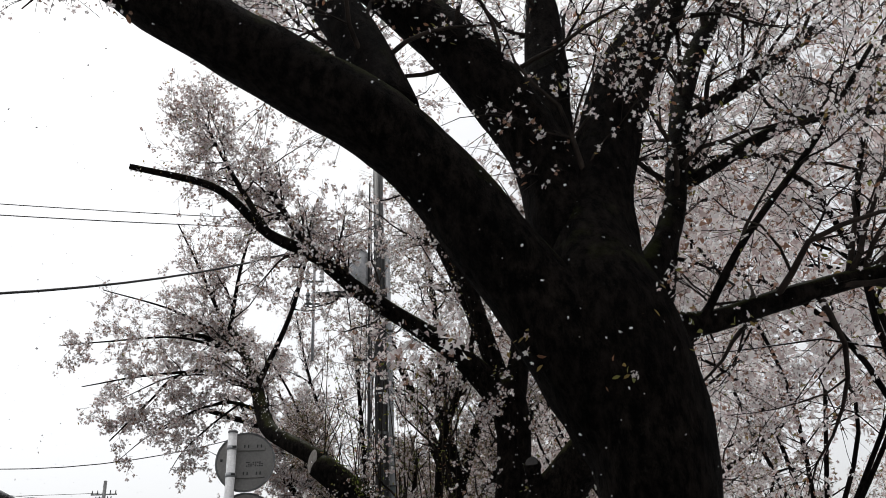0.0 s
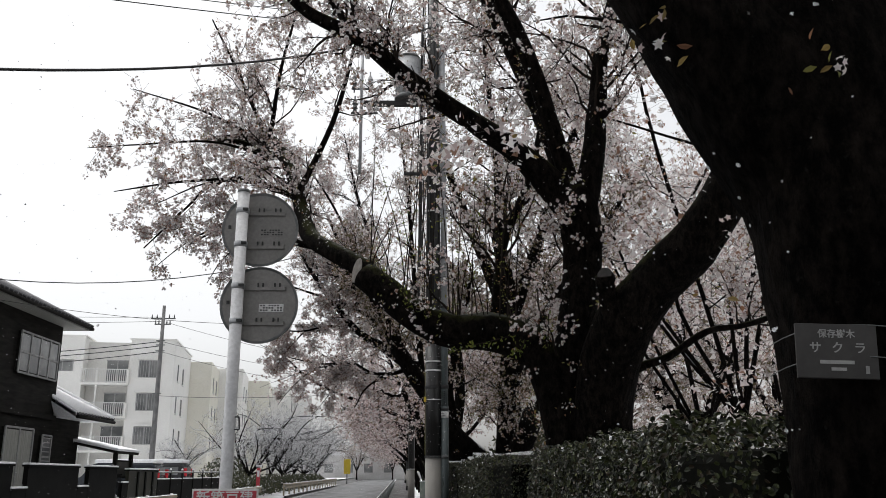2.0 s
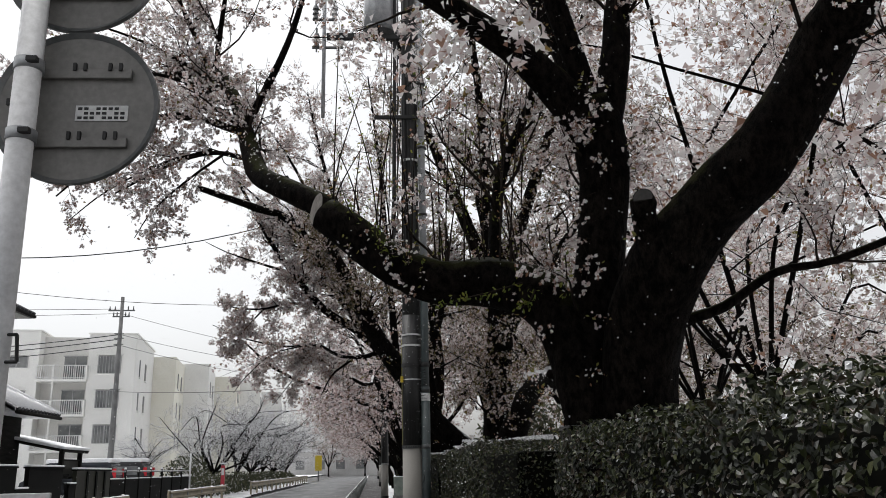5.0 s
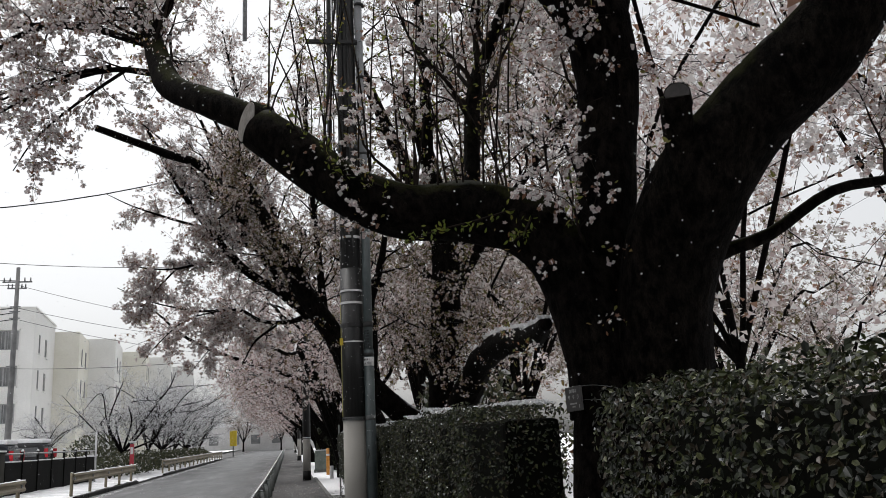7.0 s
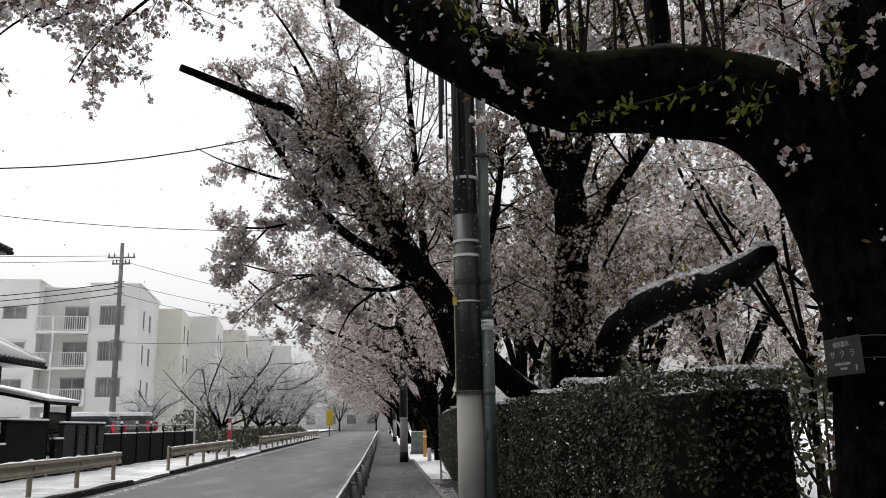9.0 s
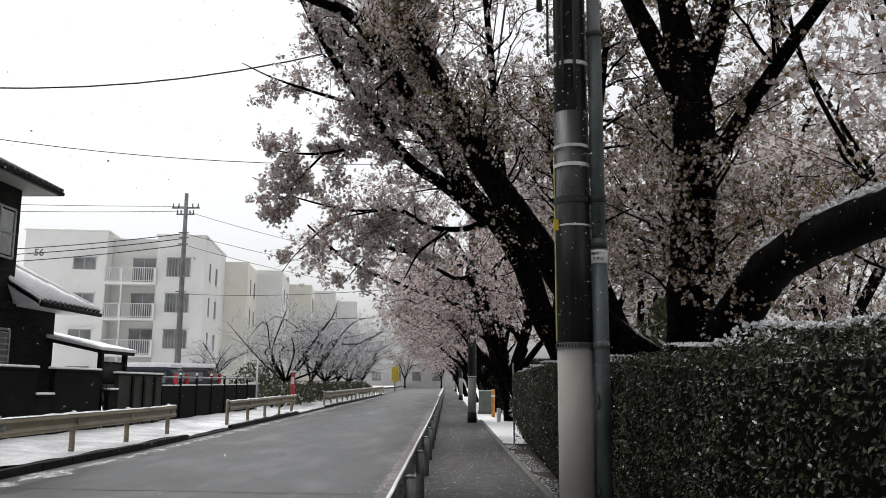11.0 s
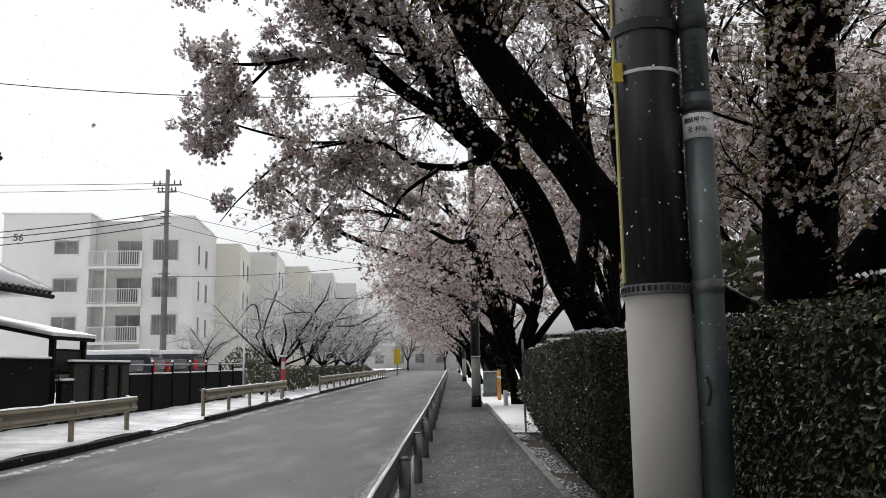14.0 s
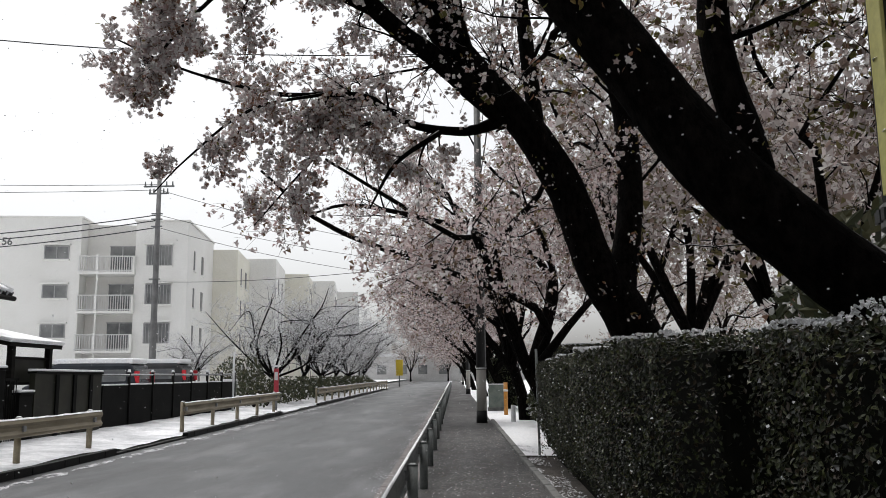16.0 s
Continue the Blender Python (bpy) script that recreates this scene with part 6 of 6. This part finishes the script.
tubed("hip_ridge", LE1, LR1, 0.09, M_SNOW, HOUSE, sides=10)


def lattice_window(y0, y1, z0, z1, cols, parent, x=-11.25, curtain=False, slats=False):
    w = boxed("window", x - 0.02, x + 0.10, y0, y1, z0, z1, M_HOUSE, parent, 0.01)
    boxed("pane", x + 0.10, x + 0.115, y0 + 0.07, y1 - 0.07, z0 + 0.07, z1 - 0.07, M_CURTAIN if curtain else M_GLASS, w, 0)
    for k in range(cols + 1):
        yy = y0 + (y1 - y0) * k / cols
        boxed("frame_bar", x + 0.10, x + 0.14, yy - 0.035, yy + 0.035, z0, z1, M_LATTICE, w, 0.004)
    for zz in (z0, (z0 + z1) / 2, z1):
        if zz != (z0 + z1) / 2 or not curtain:
            boxed("frame_rail", x + 0.102, x + 0.138, y0, y1, zz - 0.03, zz + 0.03, M_LATTICE, w, 0.004)
    if slats:
        for k in range(9):
            zz = z0 + 0.1 + (z1 - z0 - 0.2) * k / 8
            boxed("slat", x + 0.12, x + 0.15, y0 + 0.05, y1 - 0.05, zz, zz + 0.03, M_LATTICE, w, 0)
    return w


lattice_window(28.3, 31.1, 4.75, 6.05, 4, HOUSE)
lattice_window(28.0, 29.9, 0.9, 3.05, 2, HOUSE, curtain=True)
lattice_window(25.0, 27.2, 0.9, 3.05, 2, HOUSE, curtain=True)
lattice_window(20.5, 23.0, 4.75, 6.05, 4, HOUSE)
lattice_window(30.6, 31.3, 1.5, 2.9, 1, HOUSE, slats=True)
boxed("belt", -11.27, -11.15, 17.0, 31.55, 3.45, 3.6, M_HOUSE, HOUSE, 0.01)

PORCH = thing("porch", (-10.6, 35.0, 0.4), "small dark timber porch with a flat snow-laden roof", "porch")
TILT = Matrix.Rotation(radians(12), 3, "Y")
boxed("roof", -12.8, -9.62, 33.6, 36.0, 2.70, 2.80, M_HOUSE, PORCH, 0.01, turn=TILT)
sn = add_box(bmesh.new(), -12.85, -9.58, 33.56, 36.05, 2.80, 2.90, 0.04, TILT)
part("roof_snow", sn, M_SNOW, PORCH)
for (px, py) in ((-9.85, 34.0), (-9.85, 35.7), (-12.4, 34.0), (-12.4, 35.7)):
    boxed("post", px - 0.07, px + 0.07, py - 0.07, py + 0.07, 0.3, 2.70 - (px + 11.21) * 0.2126, M_HOUSE, PORCH, 0.008)
for zz in (1.5, 2.1):
    boxed("rail", -9.88, -9.82, 34.0, 35.7, zz, zz + 0.06, M_HOUSE, PORCH, 0.004)
boxed("screen", -9.88, -9.86, 34.07, 35.63, 1.56, 2.1, M_OLIVE, PORCH, 0)

# ---- parked cars behind the fence ----
def parked_van(x, y, z, paint, label, turn):
    """A boxy van: shaped shell, glass band, wheels, lamps and a pillow of snow."""
    root = thing("parked_van", (0, 0, 0), label, "car", "parked vans")
    shell = bmesh.new()
    prof = [(-2.25, 0.35), (-2.3, 0.9), (-2.2, 1.15), (-2.02, 1.75), (-1.85, 1.86), (0.9, 1.88), (1.25, 1.78), (1.75, 1.2), (2.25, 0.98), (2.32, 0.6), (2.25, 0.35)]
    rings = []
    for yy, sc in ((-0.84, 0.93), (-0.78, 1.0), (0.78, 1.0), (0.84, 0.93)):
        rings.append([shell.verts.new((px, yy * (1.0 - 0.09 * max(0, pz - 1.1)), 0.35 + (pz - 0.35) * sc)) for px, pz in prof])
    for r0, r1 in zip(rings, rings[1:]):
        for k in range(len(prof)):
            j = (k + 1) % len(prof)
            shell.faces.new((r0[k], r0[j], r1[j], r1[k]))
    shell.faces.new(rings[0][::-1])
    shell.faces.new(rings[-1])
    part("body", shell, paint, root)
    for s in (-1, 1):
        gl = bmesh.new()
        add_box(gl, -1.8, 0.75, s * 0.795 - 0.03, s * 0.795 + 0.03, 1.15, 1.62, 0.02)
        part("side_glass", gl, M_GLASS, root)
    gl = bmesh.new()
    add_box(gl, -2.17, -2.06, -0.62, 0.62, 1.15, 1.62, 0.02)
    part("rear_glass", gl, M_GLASS, root)
    for s in (-1, 1):
        boxed("tail_lamp", -2.30, -2.12, s * 0.76 - 0.05, s * 0.76 + 0.05, 1.1, 1.55, M_LAMP, root, 0.02)
        for wx in (-1.4, 1.45):
            tubed("wheel", (wx, s * 0.70, 0.31), (wx, s * 0.86, 0.31), 0.31, M_BLACK, root, sides=24)
    sn = add_box(bmesh.new(), -2.02, 1.15, -0.74, 0.74, 1.84, 2.06, 0.08)
    part("roof_snow", sn, M_SNOW, root)
    boxed("bumper", -2.36, -2.24, -0.8, 0.8, 0.4, 0.62, paint, root, 0.03)
    root.matrix_basis = pose(x, y, z, 0, 0, turn)
    return root


parked_van(-14.5, 48.0, 0.40, M_CARBLUE, "dark blue van with snow on its roof parked behind the fence", 180)
parked_van(-14.6, 53.5, 0.50, M_CARGREY, "dark grey van with a snowy roof parked behind the fence", 180)

# ---- tall pole behind the houses ----
UP = thing("utility_pole", (-16.6, 59.7, 0.5), "tall concrete utility pole with cross-arms and cables", "utility pole")
tubed("shaft", (-16.6, 59.7, 0.3), (-16.6, 59.7, 13.1), 0.20, M_POLEFAR, UP, 0.11, 18)
for zz, half in ((12.15, 0.85), (11.75, 0.55)):
    boxed("cross_arm", -16.6 - half, -16.6 + half, 59.62, 59.72, zz, zz + 0.08, M_STRAP, UP, 0.005)
    for k in (-0.9, -0.5, 0.5, 0.9):
        tubed("insulator", (-16.6 + k * half, 59.66, zz + 0.08), (-16.6 + k * half, 59.66, zz + 0.32), 0.05, M_STRAP, UP, 0.03, 10)
for zz in (10.6, 10.3, 9.9, 7.0):
    boxed("bracket", -16.9, -16.3, 59.5, 59.6, zz, zz + 0.06, M_STRAP, UP, 0.004)

# ---- red hydrant sign post ----
HP = thing("hydrant_sign", (-7.9, 51.6, 0.3), "red and white roadside hydrant post with a little roof", "sign post")
tubed("post", (-7.9, 51.6, 0.1), (-7.9, 51.6, 2.2), 0.05, M_STRAP, HP, sides=12)
boxed("panel", -8.0, -7.8, 51.52, 51.6, 0.95, 2.05, M_RED, HP, 0.01)
boxed("white_panel", -7.97, -7.83, 51.5, 51.518, 1.55, 1.9, M_WHITE, HP, 0)
boxed("cap", -8.06, -7.74, 51.45, 51.69, 2.12, 2.2, M_SNOW, HP, 0.02)

# ---- apartment block, its end wall facing the walk ----
APT = thing("apartment_building", (-26, 76, 0.4), "four-storey cream apartment block with balconies, staggered along the road", "apartment building")
A0 = Matrix.Translation((-32.6, 70.9, 0.3)) @ Matrix.Rotation(radians(8), 4, "Z")


def apt_box(name, x0, x1, y0, y1, z0, z1, material, parent, bevel=0.0, label=""):
    bm = add_box(bmesh.new(), x0, x1, y0, y1, z0, z1, bevel)
    bm.transform(A0)
    return part(name, bm, material, parent, label)


FL = 2.72
apt_box("wall", 0, 6.0, 0, 10.5, 0, 12.6, M_APT, APT, 0.03)
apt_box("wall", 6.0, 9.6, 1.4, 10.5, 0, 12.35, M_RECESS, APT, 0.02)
apt_box("wall", 9.6, 13.2, 0.3, 10.5, 0, 12.45, M_APT, APT, 0.03)
apt_box("parapet", -0.1, 6.1, -0.1, 10.6, 12.6, 12.72, M_APT, APT, 0.02)
apt_box("parapet", 9.5, 13.3, 0.2, 10.6, 12.45, 12.57, M_APT, APT, 0.02)


def apt_window(x0, x1, z0, z1, y, parent, grille=False):
    w = apt_box("window", x0, x1, y - 0.02, y + 0.02, z0, z1, M_GLASS, parent)
    apt_box("sill", x0 - 0.1, x1 + 0.1, y - 0.16, y, z0 - 0.12, z0 - 0.02, M_APT, w, 0.01)
    apt_box("hood", x0 - 0.15, x1 + 0.15, y - 0.3, y, z1 + 0.06, z1 + 0.16, M_APT, w, 0.01)
    for fx in (x0, (x0 + x1) / 2, x1):
        apt_box("frame_bar", fx - 0.04, fx + 0.04, y - 0.05, y - 0.02, z0, z1, M_FRAME, w)
    for fz in (z0, z1):
        apt_box("frame_rail", x0, x1, y - 0.052, y - 0.022, fz - 0.04, fz + 0.04, M_FRAME, w)
    if grille:
        k = x0 + 0.15
        while k < x1 - 0.1:
            apt_box("grille_bar", k, k + 0.03, y - 0.2, y - 0.17, z0, z1, M_FRAME, w)
            k += 0.22
    return w


for fl in range(4):
    zb = fl * FL + 0.6
    apt_window(3.6, 5.2, zb + 0.95, zb + 1.85, 0.0, APT)
    apt_window(10.4, 12.1, zb + 0.55, zb + 1.95, 0.3, APT, True)
    door = apt_box("balcony_door", 7.6, 9.3, 1.36, 1.42, zb + 0.1, zb + 2.0, M_GLASS, APT)
    apt_box("frame_bar", 8.42, 8.5, 1.3, 1.36, zb + 0.1, zb + 2.0, M_FRAME, door)
    apt_box("frame_rail", 7.55, 9.35, 1.3, 1.36, zb + 2.0, zb + 2.08, M_FRAME, door)
    if fl:
        bal = apt_box("balcony", 5.9, 9.7, -0.2, 1.5, zb - 0.12, zb + 0.06, M_APT, APT, 0.02)
        k = 5.95
        while k < 9.65:
            apt_box("baluster", k, k + 0.045, -0.16, -0.12, zb + 0.06, zb + 1.1, M_WHITE, bal)
            k += 0.16
        apt_box("handrail", 5.9, 9.7, -0.2, -0.1, zb + 1.1, zb + 1.17, M_WHITE, bal, 0.01)
        apt_box("bottom_rail", 5.9, 9.7, -0.19, -0.11, zb + 0.12, zb + 0.18, M_WHITE, bal)
        apt_box("end_wall", 9.55, 9.7, -0.2, 1.4, zb + 0.0, zb + 1.17, M_APT, bal, 0.01)
        apt_box("divider", 7.1, 7.25, -0.18, -0.05, zb - 0.1, zb + 1.25, M_APT, bal, 0.01)
        apt_box("column", 7.1, 7.22, 0.0, 0.12, zb - 0.12 - FL + 0.2, zb - 0.12, M_APT, bal)
lettering("56", 0.72, M_STRAP, APT, A0 @ pose(1.05, -0.012, 10.9, 90, 0, 0), 0.02)


def apt_unit(ox, oy, top, w, d, material):
    apt_box("wall", ox, ox + w, oy, oy + d, 0, top, material, APT, 0.03)
    for fl in range(4):
        zb = fl * FL + 0.6
        for (yy, yw) in ((oy + d * 0.25, 0.5), (oy + d * 0.62, 0.8)):
            g = apt_box("window", ox + w - 0.01, ox + w + 0.03, yy, yy + yw, zb + 0.5, zb + 1.9, M_GLASS, APT)
            apt_box("sill", ox + w, ox + w + 0.16, yy - 0.1, yy + yw + 0.1, zb + 0.36, zb + 0.46, M_APT, g)
            apt_box("frame_bar", ox + w + 0.03, ox + w + 0.06, yy + yw / 2 - 0.03, yy + yw / 2 + 0.03, zb + 0.5, zb + 1.9, M_FRAME, g)


apt_unit(9.6, 0.34, 12.40, 3.62, 8.0, M_APT)
apt_unit(3.0, 10.5, 12.0, 12.2, 7.5, M_APT2)
apt_unit(5.0, 18.0, 12.3, 12.6, 9.0, M_APT)
apt_unit(8.0, 27.0, 12.0, 12.0, 8.0, M_APT2)
apt_unit(11.0, 35.0, 12.2, 11.4, 10.0, M_APT)
apt_unit(14.0, 45.0, 12.0, 11.0, 12.0, M_APT)

# ---- shrubs, far signs and the end of the street ----
def shrub(x, y, z, r, h, seed, label, n=500, group="roadside shrubs"):
    rng = np.random.default_rng(seed)
    root = thing("shrub", (x, y, z), label, "shrub", group)
    a, b = rng.random(n) * 2 * np.pi, rng.random(n) ** 0.6
    zz = rng.random(n) ** 0.7
    rr = r * np.sqrt(np.maximum(0.05, 1 - (zz - 0.35) ** 2 * 1.6)) * (0.75 + 0.3 * b) * (1 + 0.2 * np.sin(3 * a + seed))
    p = np.stack([x + rr * np.cos(a), y + rr * np.sin(a), z + zz * h], -1)
    scatter("foliage", p, LEAF, LEAF_F, rng.uniform(0.10, 0.24, n), M_SHRUB, root, rng)
    w = Wood()
    for k in range(7):
        t = rng.uniform(0, 2 * math.pi)
        w.tube(np.array([(x, y, z - 0.05, 0.03), (x + 0.5 * r * math.cos(t), y + 0.5 * r * math.sin(t), z + h * 0.5, 0.02), (x + 0.8 * r * math.cos(t), y + 0.8 * r * math.sin(t), z + h * 0.85, 0.008)]), 5)
    w.make("stem_work", M_TWIG, root)
    return root


k = 0
for yy in [53.5 + 1.7 * i for i in range(30)]:
    shrub(-8.5 + bend(yy) + 0.25 * math.sin(k * 2.1), yy, 0.25 + ground_z(yy), 0.95, 1.05 + 0.25 * math.sin(k * 1.3), 100 + k, "low evergreen roadside shrub dusted with snow", 420)
    k += 1
for (sx, sy, sr, sh) in ((-11.0, 57.5, 1.2, 2.4), (-12.2, 60.5, 1.3, 2.2), (-10.6, 55.5, 0.9, 1.7), (-19, 62, 1.5, 2.2), (3.9, 43, 0.9, 1.3), (2.9, 40.5, 0.55, 1.1), (7.2, 19.5, 1.2, 1.9), (8.6, 24.5, 1.5, 2.4), (6.4, 27.5, 1.2, 2.0), (10.5, 21.0, 1.6, 2.6), (3.9, 20.6, 0.9, 2.3), (4.6, 23.0, 1.0, 2.6)):
    shrub(sx, sy, 0.3, sr, sh, 200 + k, "dark evergreen garden bush with snow on its leaves", 900)
    k += 1

BIN = thing("green_board", (-9.6, 50.6, 0.3), "small green notice board on legs", "notice board")
boxed("panel", -9.95, -9.35, 50.5, 50.56, 0.75, 1.55, M_GREENBOX, BIN, 0.01)
boxed("sheet", -9.9, -9.4, 50.48, 50.497, 0.8, 1.3, M_WHITE, BIN, 0)
boxed("snow_cap", -9.98, -9.32, 50.46, 50.6, 1.55, 1.62, M_SNOW, BIN, 0.02)
for lx in (-9.9, -9.42):
    boxed("leg", lx, lx + 0.04, 50.51, 50.55, 0.2, 0.78, M_STRAP, BIN, 0.003)

YB = thing("yellow_sign", (-10.2, 128, 0.6), "tall yellow shop sign far down the road", "sign")
boxed("panel", -10.35, -9.4, 127.9, 128.2, 2.0, 4.1, M_YELLOW, YB, 0.03)
boxed("post", -9.95, -9.8, 128.0, 128.15, 0.3, 2.1, M_STRAP, YB, 0.01)
FB = thing("far_building", (-2, 205, 1.0), "pale low building closing the end of the street", "building")
boxed("wall", -40, 30, 205, 215, 0.5, 6.5, M_FARWALL, FB, 0.1)
boxed("roof", -41, 31, 204, 216, 6.5, 7.2, M_SNOW, FB, 0.1)
for k in range(14):
    boxed("window", -36 + k * 4.6, -34 + k * 4.6, 204.9, 205.02, 2.6, 4.6, M_GLASS, FB, 0)

wl = [(-25, 196), (-13, 184), (-6, 196), (3, 182), (9, 192)]
k = 0
for (tx, ty) in wl:
    copy_thing(park, pose(tx, ty, 1.0, 0, 0, 37 * k))
    k += 1

# ---- pieces of kerb and edging ----
def stones(root, x0, x1, y0, y1, z0, z1, step, material, name):
    me = None
    y = y0
    k = 0
    while y < y1:
        g = ground_z(y)
        if me is None:
            bm = add_box(bmesh.new(), x0, x1, -step / 2 + 0.004, step / 2 - 0.004, z0, z1, 0.012)
            ob = part(name, bm, material)
            me = ob.data
        else:
            ob = new(name, me)
        ob.location = (0.004 * math.sin(k * 2.3) + bend(y + step / 2), y + step / 2, g + 0.003 * math.sin(k * 1.7))
        ob.rotation_euler[2] = math.atan(0.031)
        ob.parent = root
        y += step
        k += 1


KL = tagged(new("kerb_left"), "dark wet concrete kerb stones with snow behind them", "kerb", kind="structure")
stones(KL, -6.64, -6.50, -12, 33.0, -0.06, 0.14, 0.6, M_KERB, "kerb_stone")
stones(KL, -6.64, -6.50, 33.0, 37.8, -0.06, 0.045, 0.6, M_KERB, "dropped_kerb_stone")
stones(KL, -6.64, -6.50, 37.8, 50.4, -0.06, 0.14, 0.6, M_KERB, "kerb_stone")
stones(KL, -6.64, -6.50, 50.4, 60.0, -0.06, 0.045, 0.6, M_KERB, "dropped_kerb_stone")
stones(KL, -6.64, -6.50, 60.0, 96, -0.06, 0.14, 0.6, M_KERB, "kerb_stone")
KR = tagged(new("kerb_right"), "low concrete kerb under the guard rail", "kerb", kind="structure")
stones(KR, -0.42, 0.10, -22, 100, -0.06, 0.028, 0.6, M_KERBR, "kerb_stone")
KE = tagged(new("edging"), "low concrete edging between pavement and hedge", "edging", kind="structure")
stones(KE, 1.87, 1.98, -20, 44, -0.06, 0.09, 0.6, M_EDGING, "edging_stone")

WP = thing("white_pole", (-9.15, 49.4, 0.2), "thin white pole at the end of the fence", "pole")
tubed("pole", (-9.15, 49.4, 0.1), (-9.15, 49.4, 2.7), 0.045, M_WHITEPOST, WP, sides=12)

# ---- fallen petals and bits of snow on the pavement ----
rl = np.random.default_rng(19)
n_bits = 3100
bits = np.stack([0.15 + 1.7 * rl.random(n_bits) ** 0.8, rl.uniform(9, 40, n_bits), np.zeros(n_bits)], -1)
bits[:, 0] += bend(bits[:, 1])
bits[:, 2] = 0.034 + np.maximum(0, (bits[:, 1] - 30) * 0.006)
FLAT = [(-0.5, -0.2, 0.0), (0.1, -0.45, 0.05), (0.5, 0.1, 0.0), (-0.05, 0.4, 0.08)]
for name, sel, mat, words in (("petal_litter", slice(0, 2000), M_BLOSSOM_FADED, "fallen petals and brown leaf bits on the pavement"), ("snow_bits", slice(2000, n_bits), M_SNOW, "small bits of snow lying on the pavement")):
    pts = bits[sel]
    tagged(scatter(name, pts, FLAT, [(0, 1, 2, 3)], rl.uniform(0.010, 0.032, len(pts)), mat, None, rl, np.tile([[0, 0, 3.0]], (len(pts), 1))), words, "litter", kind="stuff")

n_bits = 9000
bits = np.stack([-0.34 + 0.20 * rl.normal(size=n_bits), 8 + 62 * rl.random(n_bits) ** 1.6, np.zeros(n_bits)], -1)
clump = np.array([noise.noise(Vector((float(p[0]) * 2.0, float(p[1]) * 0.9, 4.4))) for p in bits]) > -0.12
bits = bits[clump & (bits[:, 0] < 0.08)]
bits[:, 2] = np.where(bits[:, 0] > -0.42, 0.034, 0.006) + np.maximum(0, (bits[:, 1] - 30) * 0.006)
bits[:, 0] += bend(bits[:, 1])
tagged(scatter("gutter_slush", bits, FLAT, [(0, 1, 2, 3)], rl.uniform(0.008, 0.034, len(bits)), M_TRODDEN, None, rl, np.tile([[0, 0, 5.0]], (len(bits), 1))), "ragged bits of slush along the gutter under the rail", "snow", kind="stuff")

n_bits = 4200
bits = np.stack([2.0 + 0.30 * rl.random(n_bits) ** 1.5, rl.uniform(10, 34, n_bits), np.zeros(n_bits)], -1)
bits = bits[np.array([noise.noise(Vector((float(p[0]) * 2.5, float(p[1]) * 1.3, 8.8))) for p in bits]) > -0.05]
bits[:, 2] = 0.062 + np.maximum(0, (bits[:, 1] - 30) * 0.006)
bits[:, 0] += bend(bits[:, 1])
tagged(scatter("hedge_foot_snow", bits, FLAT, [(0, 1, 2, 3)], rl.uniform(0.012, 0.05, len(bits)), M_TRODDEN, None, rl, np.tile([[0, 0, 4.0]], (len(bits), 1))), "thin broken snow caught along the hedge foot", "snow", kind="stuff")

# ---- snow in the air ----
rf = np.random.default_rng(9)
fl = np.stack([rf.uniform(-9, 6, 5200), rf.uniform(0.8, 42, 5200), rf.uniform(0.1, 8.5, 5200)], -1)
clear = (np.abs(fl[:, 0] - 1.35) > 1.0) | (np.abs(fl[:, 2] - 1.6) > 0.9) | (fl[:, 1] > 18.5)
fl = fl[clear]
tagged(scatter("falling_snow", fl, TUFT, TUFT_F, rf.uniform(0.007, 0.016, len(fl)), M_SNOW, None, rf), "sparse falling snowflakes in the air over the road", "snow", kind="stuff")
